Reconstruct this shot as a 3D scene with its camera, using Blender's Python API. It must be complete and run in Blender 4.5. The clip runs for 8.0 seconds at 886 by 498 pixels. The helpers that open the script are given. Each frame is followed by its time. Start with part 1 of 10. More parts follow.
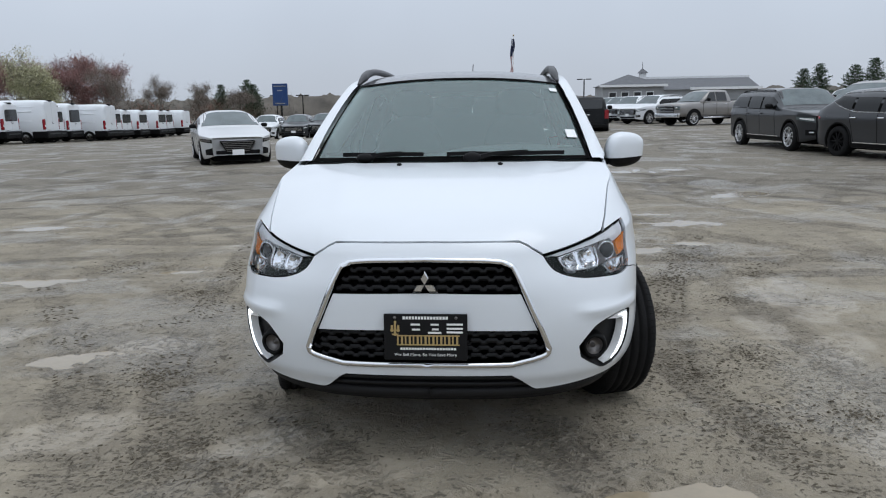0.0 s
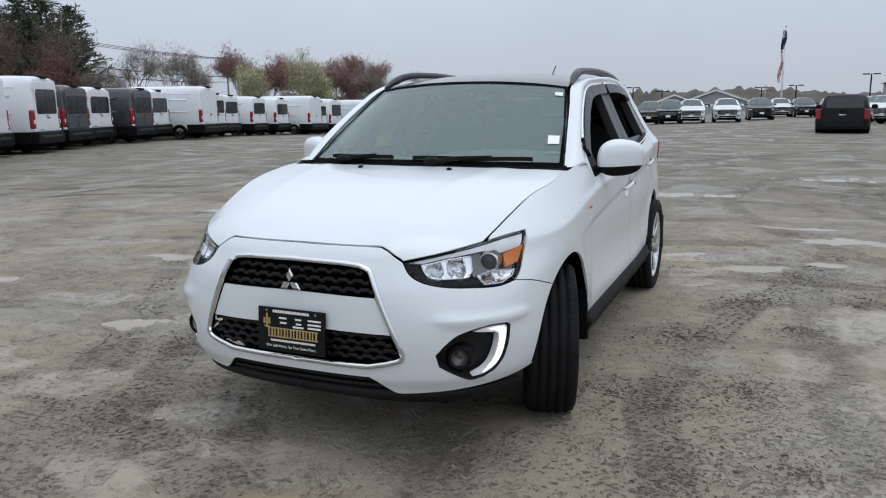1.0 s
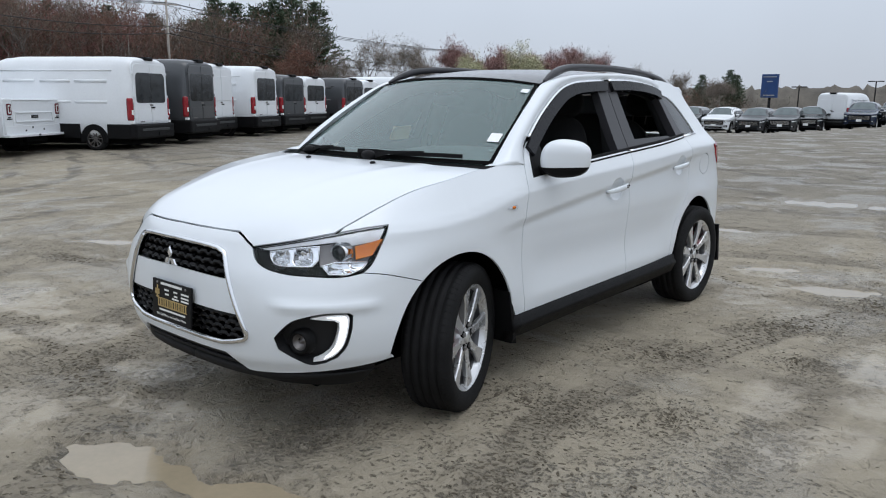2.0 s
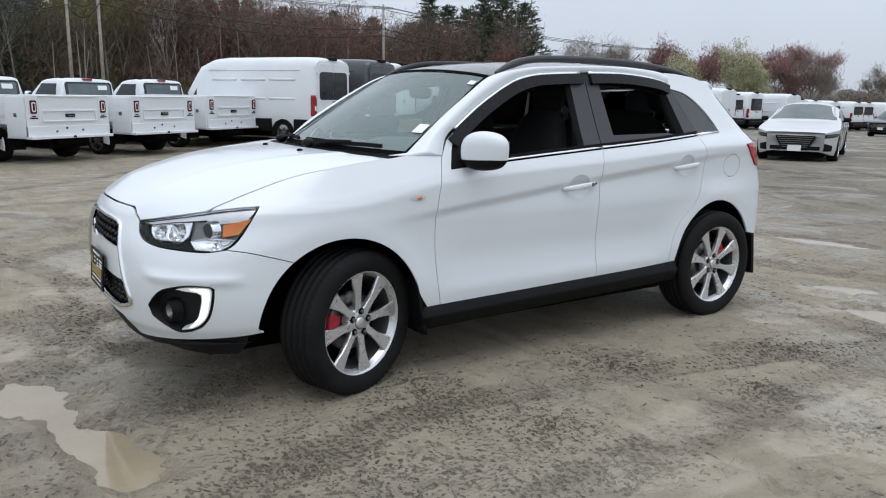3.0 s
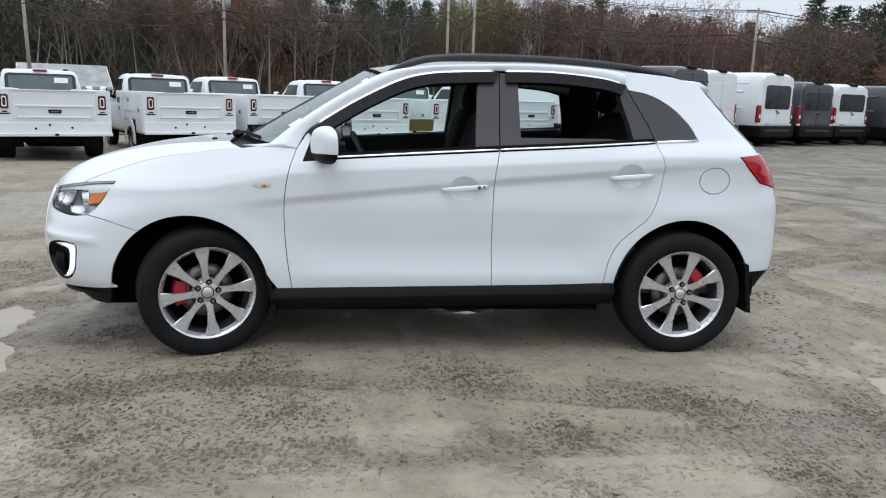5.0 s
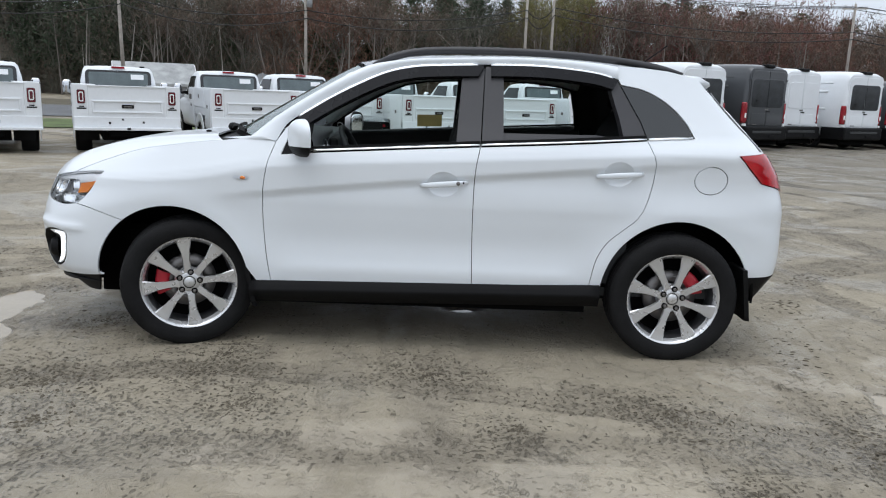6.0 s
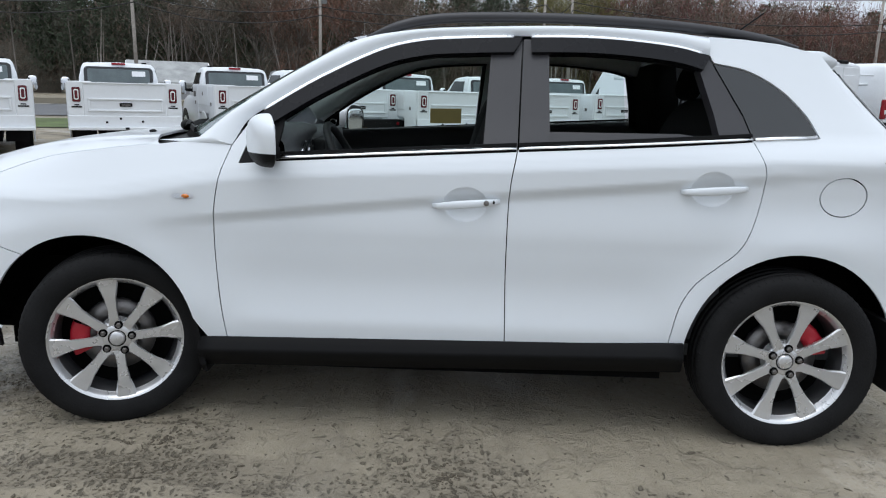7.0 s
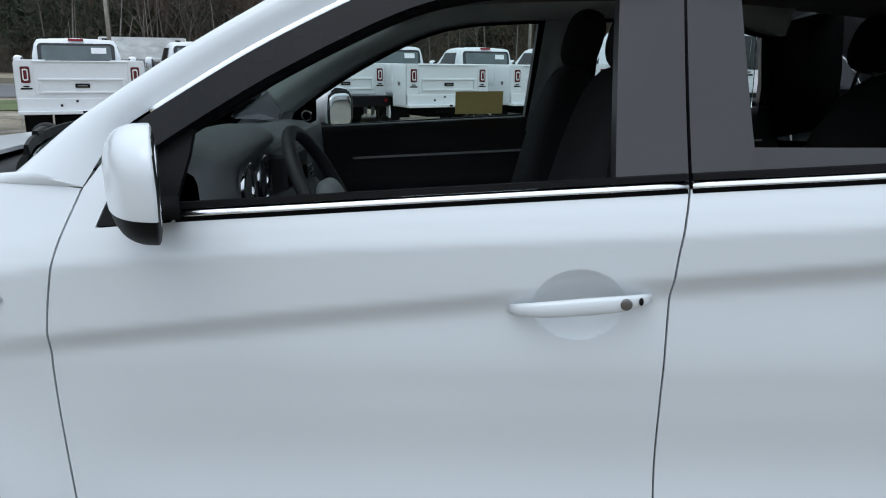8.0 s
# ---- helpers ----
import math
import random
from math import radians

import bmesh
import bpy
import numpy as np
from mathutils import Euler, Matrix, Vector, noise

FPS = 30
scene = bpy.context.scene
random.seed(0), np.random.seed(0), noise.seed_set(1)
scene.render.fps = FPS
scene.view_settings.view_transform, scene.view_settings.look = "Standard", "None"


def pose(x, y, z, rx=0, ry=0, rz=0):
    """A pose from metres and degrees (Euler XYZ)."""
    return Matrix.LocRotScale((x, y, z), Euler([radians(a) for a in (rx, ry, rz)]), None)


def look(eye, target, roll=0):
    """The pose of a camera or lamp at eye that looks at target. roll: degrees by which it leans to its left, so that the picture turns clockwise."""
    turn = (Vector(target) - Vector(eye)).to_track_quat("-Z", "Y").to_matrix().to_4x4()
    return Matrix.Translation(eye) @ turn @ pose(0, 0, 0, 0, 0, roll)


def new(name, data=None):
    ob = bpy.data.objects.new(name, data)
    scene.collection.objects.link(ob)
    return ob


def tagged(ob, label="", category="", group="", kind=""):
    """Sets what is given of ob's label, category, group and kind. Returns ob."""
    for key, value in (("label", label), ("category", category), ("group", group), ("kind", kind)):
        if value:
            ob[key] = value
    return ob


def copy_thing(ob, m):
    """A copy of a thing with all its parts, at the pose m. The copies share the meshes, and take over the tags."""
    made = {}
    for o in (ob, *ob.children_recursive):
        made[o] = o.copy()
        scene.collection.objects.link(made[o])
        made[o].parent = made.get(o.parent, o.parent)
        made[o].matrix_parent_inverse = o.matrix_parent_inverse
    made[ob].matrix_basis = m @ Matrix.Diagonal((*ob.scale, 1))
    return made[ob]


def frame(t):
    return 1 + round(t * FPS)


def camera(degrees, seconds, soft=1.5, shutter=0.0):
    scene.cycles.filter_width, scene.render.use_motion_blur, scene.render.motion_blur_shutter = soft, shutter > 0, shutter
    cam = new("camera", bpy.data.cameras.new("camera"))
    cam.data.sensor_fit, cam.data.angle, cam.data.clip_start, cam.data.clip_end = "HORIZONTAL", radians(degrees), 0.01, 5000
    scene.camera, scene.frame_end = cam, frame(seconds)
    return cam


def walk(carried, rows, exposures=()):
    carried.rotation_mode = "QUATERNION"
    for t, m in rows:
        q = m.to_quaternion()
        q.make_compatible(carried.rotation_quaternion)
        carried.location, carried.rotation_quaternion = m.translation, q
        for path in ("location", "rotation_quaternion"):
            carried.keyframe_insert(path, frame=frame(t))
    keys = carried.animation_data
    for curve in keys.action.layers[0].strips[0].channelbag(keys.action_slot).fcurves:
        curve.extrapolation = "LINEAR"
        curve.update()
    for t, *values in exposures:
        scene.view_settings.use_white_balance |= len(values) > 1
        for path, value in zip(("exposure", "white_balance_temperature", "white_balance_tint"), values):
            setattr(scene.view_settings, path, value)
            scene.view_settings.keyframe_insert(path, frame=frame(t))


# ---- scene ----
import mathutils.geometry
cam = camera(60.5, 8.0, soft=1.1)
PATH = [
    (0, (0.31, -3.702, 1.415), (0.138, -1.744, 1.045), -1.0),
    (0.5, (1.012, -3.599, 1.425), (0.514, -1.698, 1.056), -0.9),
    (1, (1.729, -3.392, 1.438), (0.932, -1.595, 1.067), -0.6),
    (1.5, (2.366, -3.044, 1.45), (1.312, -1.387, 1.07), 0.0),
    (2, (2.989, -2.661, 1.454), (1.715, -1.169, 1.064), 0.5),
    (2.2, (3.201, -2.466, 1.431), (1.847, -1.047, 1.037), 0.7),
    (3.3, (4.227, -1.237, 1.423), (2.512, -0.285, 1.03), 1.0),
    (3.5, (4.377, -0.988, 1.444), (2.612, -0.132, 1.052), 1.1),
    (4, (4.731, -0.362, 1.434), (2.868, 0.253, 1.045), 1.3),
    (4.5, (4.883, 0.297, 1.41), (2.962, 0.693, 1.02), 1.6),
    (4.7, (4.915, 0.541, 1.424), (2.979, 0.859, 1.033), 1.7),
    (5.8, (4.909, 1.331, 1.432), (2.952, 1.365, 1.023), 2.0),
    (6, (4.874, 1.382, 1.419), (2.915, 1.393, 1.013), 2.1),
    (6.5, (4.427, 1.384, 1.383), (2.469, 1.362, 0.975), 2.0),
    (6.7, (4.168, 1.357, 1.368), (2.206, 1.331, 0.976), 2.2),
    (7, (3.708, 1.363, 1.362), (1.752, 1.33, 0.949), 1.7),
    (7.5, (2.898, 1.261, 1.371), (0.947, 1.232, 0.934), 1.2),
    (8, (2.169, 1.149, 1.358), (0.227, 1.15, 0.878), 0.7),
]
EXPOSURE = [(0.0, 0.10, 6330, 10), (1.0, 0.12, 6330, 10), (2.0, 0.20, 6360, 10), (3.5, 0.33, 6430, 10), (4.5, 0.42, 6470, 10), (6.5, 0.38, 6450, 10), (7.2, 0.33, 6350, 9), (8.0, 0.28, 6180, 7)]
walk(cam, [(t, look(eye, target, roll)) for t, eye, target, roll in PATH], EXPOSURE)


# ---------- world, sun ----------
world = bpy.data.worlds.new("overcast")
world.use_nodes = True
scene.world = world
wn, wl = world.node_tree.nodes, world.node_tree.links
wn.clear()
w_out, w_bg = wn.new("ShaderNodeOutputWorld"), wn.new("ShaderNodeBackground")
w_sky, w_mix, w_grad = wn.new("ShaderNodeTexSky"), wn.new("ShaderNodeMix"), wn.new("ShaderNodeValToRGB")
w_geo, w_sep, w_noise, w_add = wn.new("ShaderNodeTexCoord"), wn.new("ShaderNodeSeparateXYZ"), wn.new("ShaderNodeTexNoise"), wn.new("ShaderNodeMath")
w_sky.sky_type, w_sky.sun_disc = "NISHITA", False
w_sky.sun_elevation, w_sky.sun_rotation = radians(71), radians(119)
w_mix.data_type, w_mix.inputs["Factor"].default_value = "RGBA", 0.93
w_noise.inputs["Scale"].default_value, w_noise.inputs["Detail"].default_value = 2.2, 4
w_add.operation = "MULTIPLY_ADD"
w_add.inputs[1].default_value = 0.20
# cloud cover: brighter high up, greyer towards the horizon
for el, (pos, col) in zip((w_grad.color_ramp.elements[0], w_grad.color_ramp.elements[1]), ((0.0, (6.35, 6.9, 7.8)), (1.0, (14.2, 15.2, 16.5)))):
    el.position, el.color = pos, (*col, 1)
el = w_grad.color_ramp.elements.new(0.10)
el.color = (7.3, 8.0, 9.05, 1)
el = w_grad.color_ramp.elements.new(0.30)
el.color = (9.8, 10.6, 11.75, 1)
wl.new(w_geo.outputs["Generated"], w_sep.inputs[0])
wl.new(w_geo.outputs["Generated"], w_noise.inputs["Vector"])
wl.new(w_noise.outputs["Fac"], w_add.inputs[0])
wl.new(w_sep.outputs["Z"], w_add.inputs[2])
w_sub = wn.new("ShaderNodeMath")
w_sub.operation = "SUBTRACT"
w_sub.inputs[1].default_value = 0.10
wl.new(w_add.outputs[0], w_sub.inputs[0])
wl.new(w_sub.outputs[0], w_grad.inputs["Fac"])
wl.new(w_sky.outputs["Color"], w_mix.inputs["A"])
wl.new(w_grad.outputs["Color"], w_mix.inputs["B"])
wl.new(w_mix.outputs["Result"], w_bg.inputs["Color"])
w_bg.inputs["Strength"].default_value = 0.075
wl.new(w_bg.outputs[0], w_out.inputs["Surface"])
sun = new("sun", bpy.data.lights.new("sun", "SUN"))
sun.data.energy, sun.data.angle, sun.data.color = 0.6, radians(40), (1.0, 0.985, 0.96)
sun.matrix_basis = look((9, -5, 30), (0, 0, 0))


# ---------- materials ----------
def mat(name, col, rough=0.5, metal=0.0, vary=0.0, scale=6.0, bump=0.0, bump_scale=60.0, coat=0.0, spec=0.5, glow=None, glow_power=0.0, fine=0.0):
    """A principled surface, with large and small variation of tone and a fine relief."""
    m = bpy.data.materials.new(name)
    m.use_nodes = True
    nt = m.node_tree
    b = nt.nodes["Principled BSDF"]
    b.inputs["Base Color"].default_value = (*col, 1)
    b.inputs["Roughness"].default_value, b.inputs["Metallic"].default_value = rough, metal
    b.inputs["Coat Weight"].default_value, b.inputs["Coat Roughness"].default_value = coat, 0.06
    b.inputs["Specular IOR Level"].default_value = spec
    if glow:
        b.inputs["Emission Color"].default_value, b.inputs["Emission Strength"].default_value = (*glow, 1), glow_power
    co = nt.nodes.new("ShaderNodeTexCoord")
    if vary or fine:
        n1, n2, mx, ad = (nt.nodes.new(k) for k in ("ShaderNodeTexNoise", "ShaderNodeTexNoise", "ShaderNodeMix", "ShaderNodeMath"))
        n1.inputs["Scale"].default_value, n1.inputs["Detail"].default_value = scale, 5
        n2.inputs["Scale"].default_value, n2.inputs["Detail"].default_value = scale * 14, 3
        nt.links.new(co.outputs["Object"], n1.inputs["Vector"])
        nt.links.new(co.outputs["Object"], n2.inputs["Vector"])
        ad.operation = "MULTIPLY_ADD"
        ad.inputs[1].default_value = 0.45
        nt.links.new(n2.outputs["Fac"], ad.inputs[0])
        nt.links.new(n1.outputs["Fac"], ad.inputs[2])
        mp = nt.nodes.new("ShaderNodeMapRange")
        mp.inputs["From Min"].default_value, mp.inputs["From Max"].default_value = 0.45, 1.0
        nt.links.new(ad.outputs[0], mp.inputs["Value"])
        mx.data_type = "RGBA"
        mx.inputs["A"].default_value = (*(c * (1 - vary) for c in col), 1)
        mx.inputs["B"].default_value = (*(min(1, c * (1 + vary)) for c in col), 1)
        nt.links.new(mp.outputs[0], mx.inputs["Factor"])
        nt.links.new(mx.outputs["Result"], b.inputs["Base Color"])
        rr = nt.nodes.new("ShaderNodeMapRange")
        rr.inputs["To Min"].default_value, rr.inputs["To Max"].default_value = max(0.02, rough - 0.08), min(1, rough + 0.1)
        nt.links.new(n1.outputs["Fac"], rr.inputs["Value"])
        nt.links.new(rr.outputs[0], b.inputs["Roughness"])
    if bump:
        n3, bp = nt.nodes.new("ShaderNodeTexNoise"), nt.nodes.new("ShaderNodeBump")
        n3.inputs["Scale"].default_value, n3.inputs["Detail"].default_value = bump_scale, 4
        bp.inputs["Strength"].default_value, bp.inputs["Distance"].default_value = bump, 0.01
        nt.links.new(co.outputs["Object"], n3.inputs["Vector"])
        nt.links.new(n3.outputs["Fac"], bp.inputs["Height"])
        nt.links.new(bp.outputs[0], b.inputs["Normal"])
    return m


def glass(name, tint, clear, rough=0.02, painted_sheen=0.03, ior=1.5):
    """A thin pane: it lets part of the light straight through, mirrors part by Fresnel, and a diffuse share paints in a
    pale sky sheen.
    """
    m = bpy.data.materials.new(name)
    m.use_nodes = True
    nt = m.node_tree
    nt.nodes.clear()
    out, tr, gl, mx, fr, dk, mx2 = (nt.nodes.new(k) for k in ("ShaderNodeOutputMaterial", "ShaderNodeBsdfTransparent", "ShaderNodeBsdfGlossy",
                                                          "ShaderNodeMixShader", "ShaderNodeFresnel", "ShaderNodeBsdfDiffuse", "ShaderNodeMixShader"))
    tr.inputs["Color"].default_value = (*(t * clear for t in tint), 1)
    gl.inputs["Roughness"].default_value = rough
    fr.inputs["IOR"].default_value = ior
    dk.inputs["Color"].default_value = (0.34, 0.50, 0.49, 1)
    mx2.inputs["Fac"].default_value = painted_sheen
    nt.links.new(tr.outputs[0], mx2.inputs[1])
    nt.links.new(dk.outputs[0], mx2.inputs[2])
    nt.links.new(fr.outputs[0], mx.inputs["Fac"])
    nt.links.new(mx2.outputs[0], mx.inputs[1])
    nt.links.new(gl.outputs[0], mx.inputs[2])
    nt.links.new(mx.outputs[0], out.inputs["Surface"])
    return m


WHITE = mat("white_paint", (0.715, 0.75, 0.785), 0.30, coat=0.6, spec=0.5)
WHITE_FLEET = mat("white_fleet_paint", (0.73, 0.755, 0.78), 0.32, vary=0.05, scale=1.2, coat=0.3)
GREY_PAINT = mat("grey_metal_paint", (0.050, 0.053, 0.058), 0.3, 0.35, vary=0.08, scale=1.5, coat=0.6)
SLATE_PAINT = mat("slate_metal_paint", (0.024, 0.026, 0.030), 0.32, 0.05, vary=0.08, scale=1.5, coat=0.6, spec=0.3)
SILVER_PAINT = mat("silver_paint", (0.64, 0.65, 0.66), 0.3, 0.4, vary=0.05, scale=1.5, coat=0.6)
PEWTER_PAINT = mat("pewter_paint", (0.27, 0.26, 0.25), 0.32, 0.45, vary=0.06, scale=1.5, coat=0.5)
BLACK_PAINT = mat("black_paint", (0.012, 0.013, 0.016), 0.2, vary=0.1, scale=2, coat=0.6)
MATT_BLACK = mat("dusty_black_paint", (0.010, 0.011, 0.013), 0.4, vary=0.15, scale=2, spec=0.25)
NAVY_PAINT = mat("navy_paint", (0.02, 0.03, 0.06), 0.2, vary=0.1, scale=2, coat=0.6)
PLASTIC = mat("black_plastic", (0.0055, 0.0055, 0.006), 0.55, vary=0.15, scale=8, bump=0.15, bump_scale=400, spec=0.14)
SATIN = mat("satin_black_trim", (0.031, 0.030, 0.034), 0.38, vary=0.08, scale=5)
VISOR = mat("smoked_acrylic", (0.008, 0.008, 0.010), 0.26, vary=0.15, scale=9, spec=0.20)
# near-black for seals and seams, and for shade painted into cavities
DARK = mat("seal_and_shade_black", (0.004, 0.004, 0.004), 0.95, vary=0.2, spec=0.05)
RUBBER = mat("tyre_rubber", (0.012, 0.012, 0.0125), 0.7, vary=0.3, scale=10, bump=0.2, bump_scale=120, spec=0.12)
CHROME = mat("chrome", (0.75, 0.76, 0.78), 0.07, 1.0, vary=0.03, scale=8)
ALLOY = mat("machined_alloy", (0.66, 0.665, 0.675), 0.27, 0.68, vary=0.06, scale=9)
STEEL = mat("brake_steel", (0.20, 0.19, 0.185), 0.4, 0.9, vary=0.2, scale=14)
RED_PAINT = mat("red_caliper_paint", (0.40, 0.012, 0.025), 0.35, vary=0.1, scale=9)
RED_LENS = mat("red_lens", (0.42, 0.006, 0.012), 0.12, vary=0.25, scale=14, coat=0.8)
LAMP_RED = mat("deep_red_lens", (0.26, 0.006, 0.014), 0.15, vary=0.35, scale=9, coat=0.7)
LAMP_DEEP = mat("shaded_red_lens", (0.10, 0.006, 0.012), 0.25, vary=0.3, scale=12, coat=0.4)
AMBER = mat("amber_lens", (1.0, 0.27, 0.015), 0.22, vary=0.10, scale=20, coat=0.4)
LED = mat("daytime_led", (0.9, 0.92, 0.95), 0.3, glow=(0.93, 0.97, 1.0), glow_power=1.6, vary=0.02)
REFLECTOR = mat("lamp_reflector", (0.86, 0.87, 0.88), 0.10, 1.0, vary=0.06, scale=25)
# opaque white puts the bright gleam of lenses and bracket into the colour
FROST = mat("white_gleam_lens", (0.86, 0.87, 0.88), 0.15, vary=0.10, scale=18, coat=0.6)
BRIGHT = mat("bright_trim", (0.88, 0.89, 0.90), 0.16, 1.0, vary=0.04, scale=12)
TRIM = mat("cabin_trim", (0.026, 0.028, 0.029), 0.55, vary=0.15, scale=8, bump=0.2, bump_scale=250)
DASH = mat("dash_grain", (0.21, 0.225, 0.23), 0.5, vary=0.12, scale=8, bump=0.25, bump_scale=300)
CLOTH = mat("seat_cloth", (0.012, 0.012, 0.013), 0.9, vary=0.2, scale=12, bump=0.4, bump_scale=500)
HEADLINER = mat("headliner", (0.42, 0.42, 0.41), 0.9, vary=0.06, scale=8)
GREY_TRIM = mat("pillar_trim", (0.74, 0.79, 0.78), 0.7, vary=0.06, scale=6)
PAPER = mat("paper_label", (0.82, 0.83, 0.84), 0.6, vary=0.04, scale=30)
TAN_PAPER = mat("tan_window_label", (0.42, 0.32, 0.13), 0.7, vary=0.08, scale=30)
tan = TAN_PAPER.node_tree
t_mix, t_thin = tan.nodes.new("ShaderNodeMixShader"), tan.nodes.new("ShaderNodeBsdfTranslucent")
t_thin.inputs["Color"].default_value = (0.42, 0.32, 0.13, 1)
tan.links.new(tan.nodes["Principled BSDF"].outputs[0], t_mix.inputs[1])
tan.links.new(t_thin.outputs[0], t_mix.inputs[2])
tan.links.new(t_mix.outputs[0], tan.nodes["Material Output"].inputs["Surface"])
PLATE_BLACK = mat("printed_black", (0.006, 0.006, 0.007), 0.5, vary=0.15, scale=20, spec=0.2)
INK = mat("printed_white", (0.80, 0.80, 0.78), 0.5, vary=0.03)
GOLD = mat("printed_gold", (0.42, 0.30, 0.12), 0.4, vary=0.08, scale=30)
PLATE_BLACK = mat("printed_black", (0.006, 0.006, 0.007), 0.5, vary=0.15, scale=20, spec=0.2)
# the windscreen's diffuse share puts the sky's pale reflection into the colour
GLASS = glass("windscreen_glass", (0.84, 0.95, 0.93), 0.94, painted_sheen=0.23, ior=1.8)
CLEAR = glass("clear_lens", (0.97, 0.98, 1.0), 0.98, painted_sheen=0.01, ior=1.33)
TINT = glass("privacy_glass", (0.35, 0.36, 0.38), 0.30)
GREENGLASS = glass("door_glass", (0.88, 0.985, 0.955), 0.92, painted_sheen=0.012)
GLASS_ROOF = mat("black_roof_panel", (0.008, 0.008, 0.010), 0.07, vary=0.1, scale=5, coat=0.4, bump=0.12, bump_scale=90)
VAN_GLASS = mat("tinted_van_glass", (0.028, 0.031, 0.034), 0.08, vary=0.5, scale=3.0, spec=0.4)
# sky light on panes and lamp covers is put into this pale base colour
PALE_GLASS = mat("painted_sky_glass", (0.10, 0.125, 0.13), 0.08, vary=0.25, scale=2.5, spec=0.6)
SIDE_GLASS = mat("tinted_side_glass", (0.006, 0.007, 0.008), 0.04, vary=0.1, spec=0.28)
DARK_GLASS = mat("dark_vehicle_glass", (0.012, 0.014, 0.016), 0.05, vary=0.1, spec=0.7)

# ---------- ground: one sheet of wet, rutted gravel ----------
def fall(x, y):
    """The lie of the land: the lot drops towards the parked fleet and its far corner."""
    ease = lambda v: np.clip(v, 0, 1) ** 2 * (3 - 2 * np.clip(v, 0, 1))
    h = np.clip((y - 12) / 22, 0, 1) * np.clip((x + 6) / 8, 0, 1)
    return ease((-x - 5.0) / 10.0) * (-0.33 + 0.22 * ease((y - 3) / 7) - 0.92 * ease((y - 20) / 50)) + 0.10 * h * h * (3 - 2 * h)


# shallow water: middle, half axes, turn in degrees
PUDDLES = [(-3.62, 2.35, 0.44, 0.15, 15), (-2.34, 0.31, 0.30, 0.15, 5), (-2.50, 2.76, 0.40, 0.12, 20), (2.37, 5.45, 0.40, 0.24, -10), (1.0, 4.27, 0.36, 0.18, 30),
           (1.65, 3.77, 0.32, 0.15, 20), (0.17, -1.30, 0.34, 0.15, 12), (0.80, -1.13, 0.34, 0.14, 10), (0.46, -1.24, 0.24, 0.10, 0),
           (2.05, 4.13, 0.28, 0.12, 5), (-0.37, 5.9, 0.5, 0.16, 10), (-0.01, 1.55, 0.12, 0.06, 90), (2.6, 3.46, 0.30, 0.09, 10),
           (2.1, 6.28, 0.50, 0.18, 0), (0.2, 9.3, 0.9, 0.3, 10), (3.9, 8.4, 0.8, 0.25, 30), (-5.5, 5.3, 0.9, 0.25, 20), (3.2, 12.8, 1.3, 0.35, 20), (-4.7, 0.85, 0.45, 0.16, 30)]
# smooth, pale patches, some silt, some thin water with its sheen painted pale: middle, half axes, turn
SILT_SHEEN = [(-0.70, -0.76, 0.34, 0.16, 10), (-0.58, -1.39, 0.34, 0.16, -5), (1.21, 2.95, 0.24, 0.16, 40), (1.20, 3.42, 0.34, 0.18, 80), (2.20, 0.68, 0.42, 0.20, 70), (1.92, 1.09, 0.26, 0.12, 90), (2.29, 2.09, 0.40, 0.22, 90),
        (2.08, -0.69, 0.34, 0.22, 60), (-1.77, -0.74, 0.46, 0.20, 40), (-1.77, 0.63, 0.34, 0.14, 30), (-2.6, -0.64, 0.50, 0.20, 0), (-3.08, 0.71, 0.40, 0.16, 10), (-4.95, 2.67, 0.5, 0.2, 10), (2.47, 1.53, 0.34, 0.16, 60),
        (1.03, 4.01, 0.5, 0.22, 10), (-0.35, -1.0, 0.30, 0.12, 20)]
# wheel tracks: centre, radius, first and last bearing in degrees, width
TRACKS = [(-9.0, -5.5, 8.9, 10, 75, 0.24), (-9.0, -5.5, 7.3, 10, 75, 0.24), (6.5, -7.0, 9.2, 70, 160, 0.24), (6.5, -7.0, 7.7, 60, 150, 0.24), (-3, 16.5, 10.8, 200, 330, 0.28), (-3, 16.5, 12.4, 200, 330, 0.28), (-3, 16.0, 8.6, 190, 330, 0.28),
          (9, 9, 6.3, 90, 260, 0.25), (9, 9, 7.9, 90, 260, 0.25), (4.5, -14, 15.2, 60, 130, 0.22), (4.5, -14, 16.7, 60, 130, 0.22), (-12, 6, 6.5, -60, 60, 0.26), (-12, 6, 8.0, -60, 60, 0.26), (3, 24, 14, 180, 300, 0.3), (3, 24, 15.6, 180, 300, 0.3), (16, 2, 12.4, 120, 230, 0.25), (16, 2, 14.0, 120, 230, 0.25),
          (-20, -6, 19.6, -10, 50, 0.24), (-20, -6, 21.2, -10, 50, 0.24)]


def lattice(px, py, seed):
    """Smooth value noise on an array."""
    r = np.random.RandomState(seed)
    tab = r.rand(256, 256)
    ix, iy = np.floor(px).astype(int), np.floor(py).astype(int)
    fx, fy = px - ix, py - iy
    fx, fy = fx * fx * (3 - 2 * fx), fy * fy * (3 - 2 * fy)
    a, b, c, d = tab[ix % 256, iy % 256], tab[(ix + 1) % 256, iy % 256], tab[ix % 256, (iy + 1) % 256], tab[(ix + 1) % 256, (iy + 1) % 256]
    return (a * (1 - fx) + b * fx) * (1 - fy) + (c * (1 - fx) + d * fx) * fy


